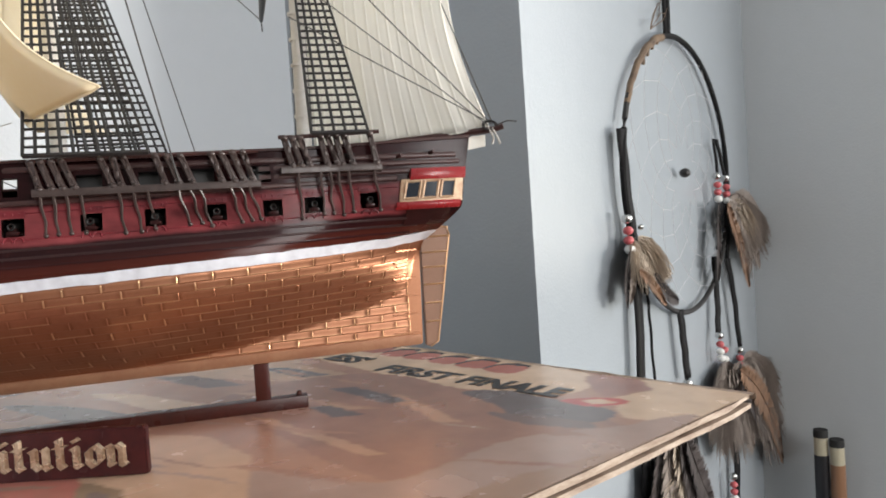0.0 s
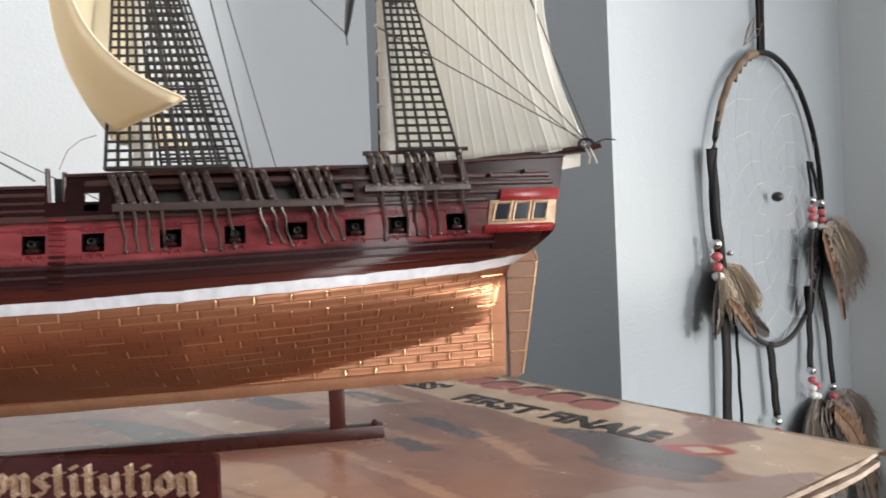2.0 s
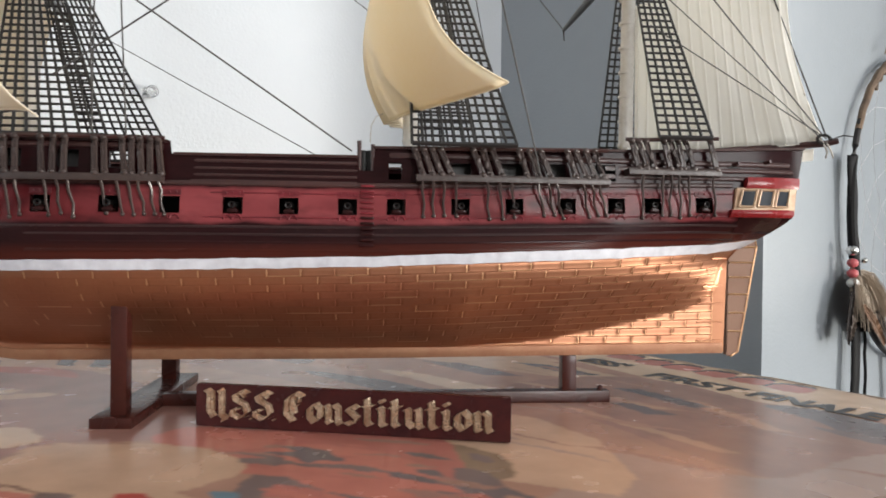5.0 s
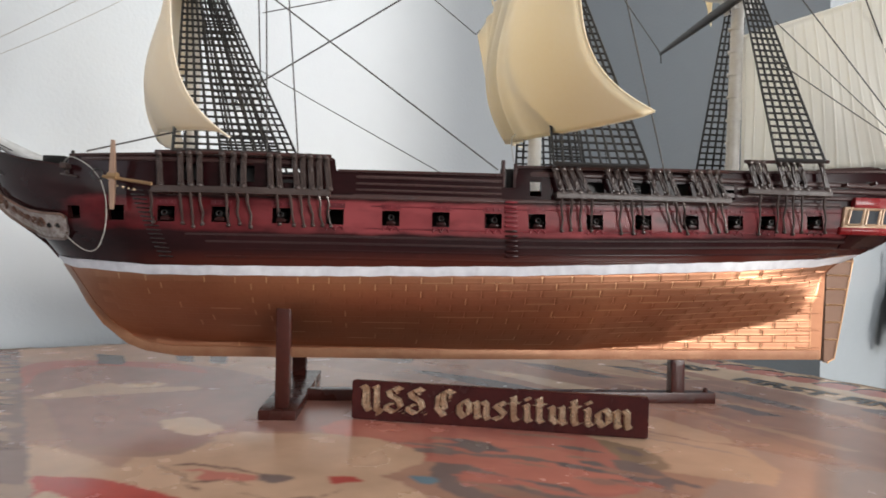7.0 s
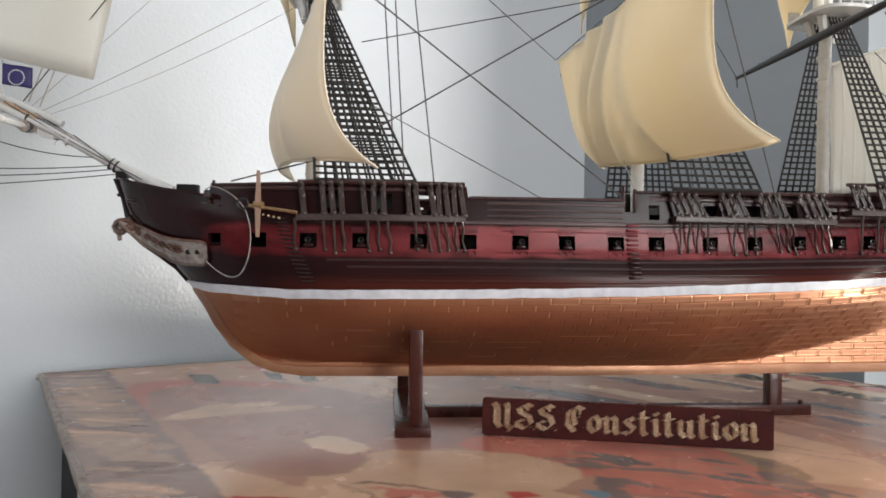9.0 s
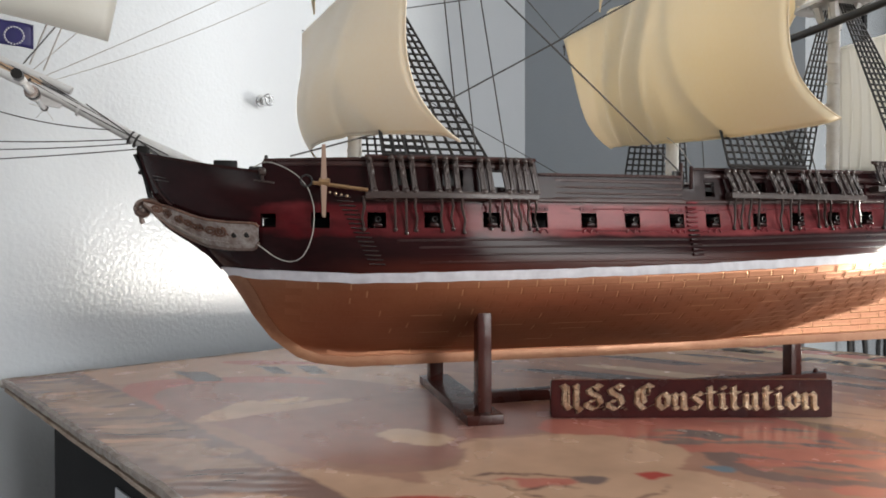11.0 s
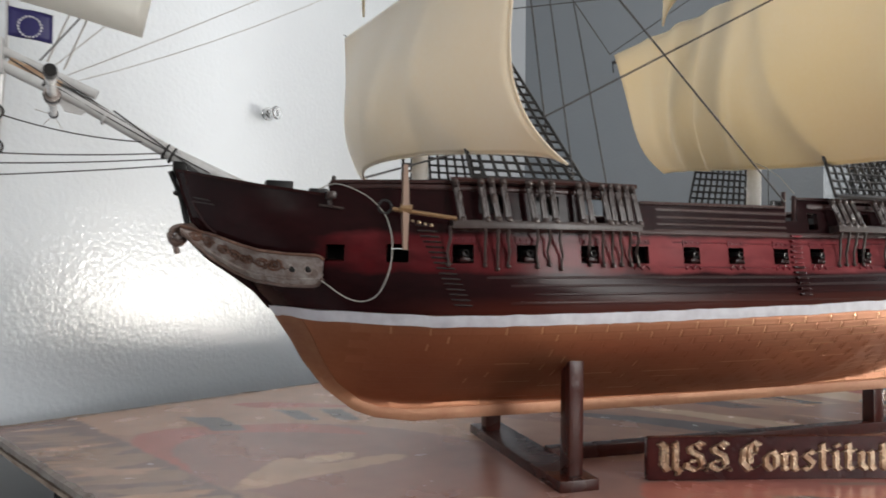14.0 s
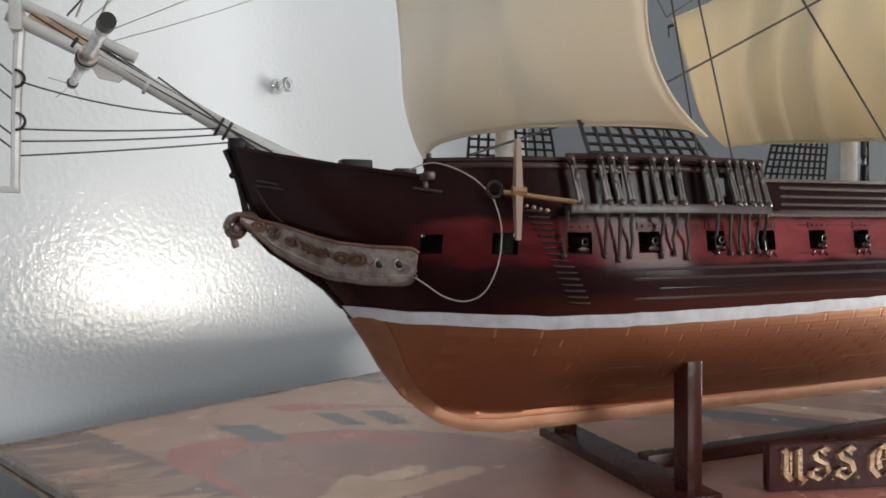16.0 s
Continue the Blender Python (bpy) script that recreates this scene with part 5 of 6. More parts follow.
# ---- masts, tops, yards ----
MASTS = (("foremast", -0.0875), ("mainmast", 0.0255), ("mizzenmast", 0.0945))
for name, x in MASTS:
    bm = bmesh.new()
    tube(bm, [(x, 0, 0.055), (x + 0.0005, 0, 0.10), (x + 0.001, 0, 0.160)], 0.0023, 14, 0.0021)
    tube(bm, [(x - 0.002, 0, 0.145), (x - 0.0015, 0, 0.26)], 0.0019, 10, 0.0012)
    mast = part(name, bm, MAST, ship, "cream-white painted mast with bands")
    for k in range(9):
        bm = bmesh.new()
        z = 0.074 + k * 0.0078
        tube(bm, [(x + 0.0002, 0, z - 0.0004), (x + 0.0002, 0, z + 0.0004)], 0.00245, 14)
        part("mast_band", bm, MAST, mast)


def fighting_top(x, z, w, d):
    bm = bmesh.new()
    slab(bm, rounded([(-d, -w), (d * 0.8, -w), (d, 0), (d * 0.8, w), (-d, w), (-d * 1.3, 0)], 4), 0, 0.0012, pose(x, 0, z))
    top = part("fighting_top", bm, CLEAR, ship, "white platform on the mast")
    for s in (-1, 1):
        bm = bmesh.new()
        for k in range(5):
            tube(bm, [(x - d + 2 * d * k / 4, s * w * 0.9, z), (x - d + 2 * d * k / 4, s * w * 0.9, z + 0.006)], 0.0005, 6)
        box(bm, (x, s * w * 0.9, z + 0.0045), (2 * d, 0.0008, 0.0030), bevel=0.0002)
        part("top_railing", bm, CLEAR, top)
        for a, c in ((-0.004, -0.006), (0.003, 0.005)):
            bm = bmesh.new()
            tube(bm, [(x + a, s * 0.003, z - 0.008), (x + c, s * 0.004, z)], 0.0012, 6, 0.0018)
            part("bracket", bm, CLEAR, top)


fighting_top(-0.0865, 0.1415, 0.013, 0.0075)
fighting_top(0.0265, 0.1620, 0.015, 0.009)
fighting_top(0.0970, 0.1425, 0.013, 0.0085)


def yard(a, b, r, m=BLACK, label="black yard"):
    bm = bmesh.new()
    a, b = Vector(a), Vector(b)
    n = 12
    rings = [(a.lerp(b, i / n), r * (1 - 0.55 * abs(2 * i / n - 1) ** 1.6)) for i in range(n + 1)]
    d = (b - a).normalized()
    flat = d.cross(Vector((0, 0, 1))).normalized()
    up = flat.cross(d)
    circles = [[bm.verts.new(p + flat * (q * math.cos(k * math.tau / 10)) + up * (q * math.sin(k * math.tau / 10))) for k in range(10)] for p, q in rings]
    for c0, c1 in zip(circles, circles[1:]):
        for k in range(10):
            bm.faces.new((c0[k], c0[(k + 1) % 10], c1[(k + 1) % 10], c1[k]))
    bm.faces.new(circles[0])
    bm.faces.new(circles[-1])
    y = part("yard", bm, m, ship, label)
    bm = bmesh.new()
    for i in range(1, 12):
        blob(bm, a.lerp(b, i / 12) + Vector((0, 0, r * (1 - 0.5 * abs(2 * i / 12 - 1) ** 1.6))), 0.0004, 6, 4)
    part("eye_bolts", bm, m, y)
    bm = bmesh.new()
    tube(bm, [a, a + Vector((0.0002, 0, -0.004))], 0.00025, 5)
    part("yard_rope", bm, ROPE, y)


# shrouds with ratlines
def shroud(bottom, top, legs, rungs, r=0.00044, s=-1, dark=BLACK):
    """A rope net from the bottom pair of points to the top pair."""
    (b0, b1), (t0, t1) = [[Vector(p) for p in pair] for pair in (bottom, top)]
    bm = bmesh.new()
    for i in range(legs):
        t = i / (legs - 1)
        tube(bm, [b0.lerp(b1, t), t0.lerp(t1, t)], r, 6, r * 0.8)
    for k in range(rungs):
        t = k / rungs
        a, c = b0.lerp(t0, t), b1.lerp(t1, t)
        tube(bm, [a, c], r * (1.5 if k == 0 else 0.85), 5)
    return part("shroud", bm, dark, ship, "moulded black rope ladder shroud")


for x0, x1, y, z, tx, tz, legs, rungs in ((-0.0870, -0.0540, 0.0315, 0.0775, -0.0865, 0.142, 10, 31), (0.0180, 0.0535, 0.0325, 0.0778, 0.0262, 0.160, 11, 37), (0.0945, 0.1100, 0.0290, 0.0805, 0.0965, 0.142, 6, 28)):
    for s in (-1, 1):
        x0, z = {11: (0.0250, 0.0767), 10: (-0.0838, 0.0770)}.get(legs, (x0, z)) if s < 0 else (x0, z)
        shroud(((x0, s * y, z), (x1, s * y, z)), ((tx - 0.0025, s * 0.004, tz), (tx + 0.0035, s * 0.004, tz)), legs, rungs, s=s)


# sails
def sail(tl, tr, bl, br, belly, foot, name, label, m=SAIL, folds=0, flare=0.0, roach=0.0, n=28, out=Vector((-1, 0, 0)), fold_depth=0.0008, skew=1.0, arch=0.6, fold_at=0.40, lean=1.0, late=5):
    """A sail between four corners, bellied along out, with its foot arched and soft folds."""
    tl, tr, bl, br = (Vector(p) for p in (tl, tr, bl, br))
    grid = []
    for i in range(n + 1):
        v = i / n
        row = []
        for j in range(n + 1):
            u = j / n
            p = tl.lerp(tr, u).lerp(bl.lerp(br, u), v)
            full = (math.sin(math.pi * u ** lean) ** 0.7) * math.sin(math.pi * 0.86 * v ** 1.25)
            p = p + out * (belly * full)
            p.z += foot * math.sin(math.pi * u ** skew) ** arch * v ** 2
            pull = (abs(2 * u - 1) ** 2.5) * v ** late
            p -= out * (flare * pull * (1 if u > 0.5 else 0.6))
            inward = (tl.lerp(bl, v) - tr.lerp(br, v)) * (0.5 - u)
            p -= inward * roach * math.sin(math.pi * v) * abs(2 * u - 1)
            if folds:
                p += out * (fold_depth * math.sin(u * math.pi * folds + 1.1 * v) * math.exp(-((u - fold_at - 0.06 * v) / 0.16) ** 2) * (0.45 + v * 0.55))
            row.append(p)
        grid.append(row)
    bm = bmesh.new()
    sheet(bm, grid)
    ob = part(name, bm, m, ship, label)
    so = ob.modifiers.new("thickness", "SOLIDIFY")
    so.thickness, so.offset = 0.00035, 0
    bm = bmesh.new()
    tube(bm, grid[-1], 0.00035, 5)
    tube(bm, [r[0] for r in grid], 0.0003, 5)
    tube(bm, [r[-1] for r in grid], 0.0003, 5)
    part("bolt_rope", bm, m, ob)
    return ob, grid


fore, fg = sail((-0.1000, 0.0440, 0.1300), (-0.0800, -0.0520, 0.1310), (-0.1040, 0.0310, 0.0800), (-0.0810, -0.0440, 0.0795), 0.0085, 0.0042, "fore_course",
                "bellied cream plastic fore sail", SAIL_FORE, folds=9, flare=0.0155, roach=0.06, fold_depth=0.0009, arch=0.35, fold_at=0.62, n=40)
main, mg = sail((0.0130, 0.0630, 0.1410), (0.0215, -0.0660, 0.1440), (0.0210, 0.0570, 0.0935), (0.0280, -0.0535, 0.0890), 0.010, -0.0040, "main_course",
                "bellied cream plastic main sail with folds", folds=15, flare=0.0190, roach=0.03, fold_depth=0.0030, skew=2.0, fold_at=0.32, n=56, lean=1.45, late=6.5)
yard((-0.0975, 0.0475, 0.1290), (-0.0765, -0.051, 0.1295), 0.0013)
yard((0.0155, 0.0685, 0.1395), (0.0330, -0.058, 0.1415), 0.0015)
yard((0.0860, 0.0460, 0.1320), (0.0865, -0.0600, 0.1335), 0.0016)

# gaff sail on the mizzen
def spanker(x0, z0, x1, y1, z1, xp, yp, zp, xt, zt):
    bm = bmesh.new()
    n, k = 180, 20
    grid = []
    for i in range(k + 1):
        v = i / k
        row = []
        for j in range(n + 1):
            u = j / n
            a = Vector((xt, 0, zt)).lerp(Vector((xp, yp, zp)), u)
            c = Vector((x0, 0, z0)).lerp(Vector((x1, y1, z1)), u) + Vector((0, 0, -0.001 * math.sin(math.pi * u)))
            p = a.lerp(c, v)
            p.y += -0.004 * math.sin(math.pi * u) * math.sin(math.pi * v) - 0.0004 * max(0, math.sin(u * math.pi * 30 + 0.7 * math.sin(9 * u))) ** 8 - 0.0007 * math.sin(u * 14 + v * 3) * v - 0.0004 * math.sin(u * 31 - v * 5) * v
            p.x -= 0.004 * u * math.sin(math.pi * v)
            row.append(p)
        grid.append(row)
    sheet(bm, grid)
    ob = part("spanker", bm, SAIL_PALE, ship, "ivory gaff sail with vertical seams")
    so = ob.modifiers.new("thickness", "SOLIDIFY")
    so.thickness, so.offset = 0.00035, 0
    bm = bmesh.new()
    tube(bm, [r[-1] for r in grid], 0.0004, 5)
    tube(bm, grid[-1], 0.0003, 5)
    part("bolt_rope", bm, SAIL_PALE, ob)
    bm = bmesh.new()
    tube(bm, [(x0 - 0.002, 0, z0 - 0.0015), (x1 + 0.001, y1, z1 - 0.0005), (x1 + 0.004, y1 - 0.0015, z1 + 0.0002)], 0.0012, 8, 0.0008)
    part("boom", bm, BROWN, ship, "dark brown boom")
    bm = bmesh.new()
    tube(bm, [(xt - 0.002, 0.001, zt), (xp + 0.001, yp + 0.001, zp)], 0.0007, 8, 0.0005)
    part("gaff", bm, SAIL_PALE, ship)


spanker(0.0975, 0.0795, 0.1480, -0.0208, 0.0815, 0.1390, -0.0150, 0.1390, 0.0975, 0.1255)
bm = bmesh.new()
tube(bm, [(0.148 + 0.0018 * math.cos(a) * (1 + a / 40), -0.0215, 0.0822 + 0.0013 * math.sin(a)) for a in [k * 0.5 for k in range(26)]], 0.0004, 5)
tube(bm, [(0.1495, -0.0220, 0.082), (0.1530, -0.0230, 0.0832), (0.1556, -0.0240, 0.0828)], 0.0002, 5)
part("rope_coil", bm, ROPE, ship)
bm = bmesh.new()
for d in (0, 0.0012):
    tube(bm, [(0.1475 + d, -0.0215, 0.0815), (0.1488 + d, -0.0220, 0.0785), (0.1482 + d * 2, -0.0222, 0.0765)], 0.00032, 5)
part("rope_end", bm, PALE_ROPE, ship)
bm = bmesh.new()
slab(bm, [(0.1415, 0.0755), (0.1478, 0.0765), (0.1480, 0.0800), (0.1415, 0.0795)], 0.016, 0.0166, pose(0, 0, 0, 90))
part("stern_boat_flap", bm, SAIL_PALE, ship)
# upper sails, whose lower corners hang into view
sail((-0.1000, 0.036, 0.205), (-0.0860, -0.040, 0.205), (-0.0970, 0.030, 0.1330), (-0.0790, -0.036, 0.1400), 0.016, 0.010, "fore_topsail", "cream plastic topsail", roach=0.10)
sail((0.0140, 0.044, 0.225), (0.0270, -0.044, 0.225), (0.0150, 0.034, 0.1440), (0.0330, -0.045, 0.1540), 0.016, 0.010, "main_topsail", "cream plastic topsail", roach=0.10)
sail((0.0860, 0.034, 0.195), (0.0870, -0.040, 0.195), (0.0995, 0.030, 0.1390), (0.0870, -0.048, 0.1430), 0.012, 0.010, "mizzen_topsail", "cream plastic topsail", roach=0.10)

# bowsprit, its caps and the dolphin striker
bm = bmesh.new()
tube(bm, [(-0.133, 0, 0.0748), (-0.150, 0, 0.0826), (-0.170, 0, 0.0935), (-0.190, 0, 0.1025)], 0.0020, 12, 0.0013)
bowsprit = part("bowsprit", bm, CLEAR, ship, "greyish white bowsprit")
for t, dark in ((0.02, 1), (0.06, 1), (0.40, 0), (0.72, 1)):
    c = Vector((-0.150, 0, 0.0822)).lerp(Vector((-0.190, 0, 0.1040)), t)
    d = Vector((-0.040, 0, 0.0218)).normalized()
    bm = bmesh.new()
    tube(bm, [c - d * 0.0003, c + d * 0.0003], 0.00215 - 0.0007 * t, 12)
    part("lashing", bm, ROPE if dark else CLEAR, bowsprit)
bm = bmesh.new()
tube(bm, [(-0.168, 0, 0.0962), (-0.190, 0, 0.1058), (-0.220, 0, 0.1215), (-0.245, 0, 0.134)], 0.0012, 10, 0.0008)
part("jib_boom", bm, CLEAR, ship, "white jib boom")
bm = bmesh.new()
box(bm, (-0.1885, 0, 0.1035), (0.0022, 0.0044, 0.0085), pose(0, 0, 0, 0, 0, 0), bevel=0.0006)
part("bowsprit_cap", bm, CLEAR, ship)
bm = bmesh.new()
box(bm, (0, 0, 0), (0.012, 0.0018, 0.0040), pose(-0.181, 0, 0.1002, 0, 26, 0), bevel=0.0005)
part("bowsprit_chock", bm, GILT, ship)
# spar slung under the bowsprit, its near end tipped with black
near, far = Vector((-0.1707, -0.0400, 0.0918)), Vector((-0.1828, 0.0320, 0.0964))
bm = bmesh.new()
tube(bm, [near, near.lerp(far, 0.5), far], 0.00105, 10, 0.0009)
spar = part("sprit_yard", bm, CLEAR, ship, "grey spar slung across under the bowsprit")
bm = bmesh.new()
tube(bm, [near.lerp(far, -0.025), near.lerp(far, -0.02), near.lerp(far, 0.016), near.lerp(far, 0.022)], 0.0012, 12, 0.0013)
part("end_cap", bm, GUN, spar, "black painted tip")
for t, r, m in ((0.42, 0.0017, SILVERY), (0.46, 0.0019, BLACK), (0.52, 0.0017, SILVERY), (0.97, 0.0012, BLACK)):
    bm = bmesh.new()
    tube(bm, [near.lerp(far, t - 0.018), near.lerp(far, t + 0.018)], r, 12)
    part("lashing_ring", bm, m, spar)
for dy, dz, dx in ((0.006, -0.0022, -0.004), (0.004, -0.0032, 0.0015), (0.003, 0.0018, -0.0052)):
    bm = bmesh.new()
    tube(bm, [far, far + Vector((dx, dy, dz))], 0.0001, 4)
    part("rope_end", bm, PALE_ROPE, spar)
bm = bmesh.new()
slab(bm, [(-0.1765, 0.0945), (-0.1748, 0.0918), (-0.1712, 0.0912), (-0.1690, 0.0932), (-0.1700, 0.0948)], -0.0006, 0.0006, pose(0, 0, 0, 90))
part("sprit_bracket", bm, CLEAR, ship, "clear plastic bracket")
bm = bmesh.new()
tube(bm, [(-0.1880, 0, 0.1010), (-0.1888, 0, 0.0860), (-0.1892, 0, 0.0700)], 0.0010, 8, 0.0008)
box(bm, (-0.1900, 0, 0.0698), (0.0032, 0.0012, 0.0012), bevel=0.0003)
part("dolphin_striker", bm, CLEAR, ship, "white dolphin striker spar")
for z in (0.0905, 0.0825):
    bm = bmesh.new()
    tube(bm, [(-0.1888 + 0.0016 * math.cos(a), -0.0012, z + 0.0016 * math.sin(a)) for a in [-1.6 + k * 0.35 for k in range(10)]], 0.00028, 5)
    part("hook", bm, ROPE, ship)
# small flag
bm = bmesh.new()
rows = []
for i in range(7):
    rows.append([Vector((-0.1868 + 0.0092 * j / 8, -0.0005 + 0.0004 * math.sin(j * 0.9), 0.1085 + 0.0068 * i / 6 - 0.0012 * j / 8)) for j in range(9)])
sheet(bm, rows)
jack = part("flag", bm, FLAG_BLUE, ship, "small navy blue flag with a ring of white stars")
jack.modifiers.new("thickness", "SOLIDIFY").thickness = 0.0002
for k in range(20):
    a = k * math.tau / 20
    bm = bmesh.new()
    blob(bm, (-0.1822 + 0.0024 * math.cos(a), -0.0011, 0.1113 + 0.0024 * math.sin(a) - 0.0006), 0.00028, 6, 4, (1, 0.9, 1))
    part("star", bm, PAPER_WHITE, jack)
bm = bmesh.new()
tube(bm, [(-0.1870, 0, 0.1050), (-0.1870, 0, 0.1165)], 0.0004, 6)
part("flagstaff", bm, CLEAR, ship)
# head sails
for (a, c, d), y in ((((-0.1580, -0.002, 0.1105), (-0.1990, -0.001, 0.1190), (-0.140, 0, 0.200)), 0.0),):
    bm = bmesh.new()
    a, c, d = Vector(a), Vector(c), Vector(d)
    grid = []
    for i in range(15):
        v = i / 14
        grid.append([a.lerp(c, u / 14).lerp(d + (c - a) * 0.12 * u / 14, v) + Vector((0, -0.006 * math.sin(math.pi * u / 14) * math.sin(math.pi * min(v + 0.1, 1)), 0)) for u in range(15)])
    sheet(bm, grid)
    ob = part("jib", bm, SAIL_PALE, ship, "ivory triangular head sail")
    ob.modifiers.new("thickness", "SOLIDIFY").thickness = 0.0003


# ---- rigging lines ----
def line(a, b, drop=0.0, r=0.00018, m=GREY_ROPE, name="rigging_line"):
    bm = bmesh.new()
    tube(bm, sag(a, b, drop, 8 if drop else 2), r, 5)
    part(name, bm, m, ship)


line((-0.157, -0.001, 0.0855), (-0.1885, -0.0005, 0.0902), 0.0012)
line((-0.1505, -0.0014, 0.0832), (-0.1885, -0.0005, 0.0812), 0.0005)
line((-0.1510, 0.0014, 0.0822), (-0.1887, 0.0005, 0.0790), 0.0004)
line((-0.1508, -0.0006, 0.0802), (-0.1889, 0, 0.0762), 0.0002)
for z0, z1 in ((0.0910, 0.1410), (0.0862, 0.1362), (0.0795, 0.1282), (0.0770, 0.1240)):
    line((-0.1889, 0, z0), (-0.2450, 0, z1))
line((-0.186, -0.001, 0.1028), (-0.142, -0.002, 0.0785), 0.0006)
line((-0.176, -0.001, 0.0995), (-0.140, 0.002, 0.0775), 0.0005)
for y, dz in ((-0.0016, 0.0022), (0.0004, 0.0028), (0.0018, 0.0020)):
    line((-0.1385, y, 0.0750 + dz), (-0.1870, y * 0.5, 0.1030 + dz * 0.8), 0.0004, 0.00018)
line((-0.1400, -0.0022, 0.0752), (-0.1640, -0.0014, 0.0925), 0.0, 0.0002)
# forestays
line((-0.174, 0, 0.0985), (-0.0875, 0, 0.1420), 0.003, 0.00010, PALE_ROPE)
line((-0.177, 0, 0.0990), (-0.0875, 0, 0.1490), 0.001, 0.00012, PALE_ROPE)
line((-0.180, 0, 0.0995), (-0.0885, 0, 0.1900), 0.0, 0.00012, PALE_ROPE)
line((-0.1785, -0.0006, 0.1030), (-0.152, -0.004, 0.170), 0.0, 0.00022, PALE_ROPE)
line((-0.1750, -0.0006, 0.1015), (-0.148, -0.004, 0.170), 0.0, 0.00022, PALE_ROPE)
line((-0.180, -0.001, 0.103), (-0.135, -0.006, 0.160), 0.0, 0.0002)
# braces and stays crossing between the masts
line((-0.1085, -0.0285, 0.0762), (-0.0790, -0.0195, 0.0858), 0.0, 0.00026)
line((0.0090, -0.0305, 0.0745), (-0.0795, -0.0560, 0.1320), 0.0, 0.00024)
line((0.0060, 0.0300, 0.0740), (-0.1000, 0.0470, 0.1320), 0.0, 0.00018)
line((-0.0665, -0.0335, 0.0920), (0.0290, -0.0610, 0.1450), 0.0, 0.00024)
line((-0.0723, 0.0397, 0.1387), (0.0154, 0.0139, 0.1507), 0.0, 0.00022)
line((0.0125, 0.0660, 0.1420), (-0.0300, 0.0400, 0.1650), 0.0, 0.0002)
line((0.0125, 0.0660, 0.1420), (0.0340, 0.0380, 0.1600), 0.0, 0.0002)
bm = bmesh.new()
tube(bm, [(0.0172, -0.0105, 0.0882), (0.0152, -0.0165, 0.0862), (0.0140, -0.0235, 0.0825), (0.0138, -0.0290, 0.0772)], 0.00014, 5)
part("sheet_rope", bm, PALE_ROPE, ship)
# backstays
line((-0.0600, -0.0255, 0.0775), (-0.0682, -0.0095, 0.2000), 0.0, 0.00022)
line((-0.0575, -0.0322, 0.0775), (-0.0643, -0.0105, 0.2000), 0.0, 0.00022)
line((-0.0487, -0.0328, 0.0770), (-0.0612, -0.0108, 0.2000), 0.0, 0.00022)
line((0.0601, -0.0320, 0.0690), (0.0325, -0.0170, 0.2000), 0.0, 0.00024)
line((0.0620, 0.0325, 0.0770), (0.0350, 0.0060, 0.1900), 0.0, 0.0002)
line((0.0860, 0.0460, 0.1320), (0.0320, 0.0030, 0.1700), 0.0, 0.0002)
# lines that come down to the boom end
line((0.1490, -0.0212, 0.0825), (0.0905, -0.0314, 0.1109), 0.0, 0.00018)
line((0.1475, -0.0214, 0.0822), (0.0920, -0.0305, 0.1220), 0.0, 0.00016)
line((0.1485, -0.0214, 0.0825), (0.0940, -0.0322, 0.1345), 0.0, 0.0002)
line((0.1488, -0.0214, 0.0830), (0.1310, -0.0150, 0.1360), 0.0, 0.00024)

# ---- stand ----
stand = thing("display_stand", "dark mahogany-red plastic stand on the record sleeve", "display stand", pose(0, 0, Z0))
bm = bmesh.new()
box(bm, (-0.0530, 0.0028, 0.0016), (0.0110, 0.0660, 0.0030), pose(0, 0, 0, 0, 0, -1), bevel=0.0004)
part("crossbar", bm, STAND, stand)
bm = bmesh.new()
box(bm, (0.0210, -0.0005, 0.0020), (0.1380, 0.0046, 0.0038), bevel=0.0005)
part("spine_bar", bm, STAND, stand)
for x, y, h, w in ((-0.0527, -0.0234, 0.0335, 0.0042), (-0.0540, 0.0280, 0.0330, 0.0050), (0.0768, 0.0, 0.0150, 0.0046)):
    bm = bmesh.new()
    box(bm, (x, y, 0.003 + (h - 0.003) / 2), (w, 0.0048, h - 0.003), bevel=0.0004)
    part("post", bm, STAND, stand)
    if h > 0.02:
        bm = bmesh.new()
        box(bm, (x, y * 0.93, h - 0.001), (w, 0.0030, 0.0022), pose(0, 0, 0), bevel=0.0004)
        part("cradle_pad", bm, STAND, stand)
bm = bmesh.new()
blob(bm, (0.0875, 0.0, 0.0042), 0.0010, 8, 5)
part("knob", bm, STAND, stand)

# ---- nameplate ----
ang = math.degrees(math.atan2(-0.0215, 0.0820))
plate = thing("nameplate", "maroon plastic nameplate with worn gold raised lettering, standing on the sleeve", "nameplate", pose(0.0090, -0.0362, Z0, 0, 0, ang))
bm = bmesh.new()
slab(bm, rounded([(-0.0423, 0.0006), (-0.0420, 0.0003), (0.0420, 0.0003), (0.0423, 0.0006), (0.0423, 0.0112), (0.0420, 0.0116), (-0.0420, 0.0116), (-0.0423, 0.0112)], 1), -0.0012, 0.0012, pose(0, 0, 0, 90))
bmesh.ops.bevel(bm, geom=bm.edges[:], offset=0.0003, segments=2, affect="EDGES")
part("board", bm, PLATE, plate)
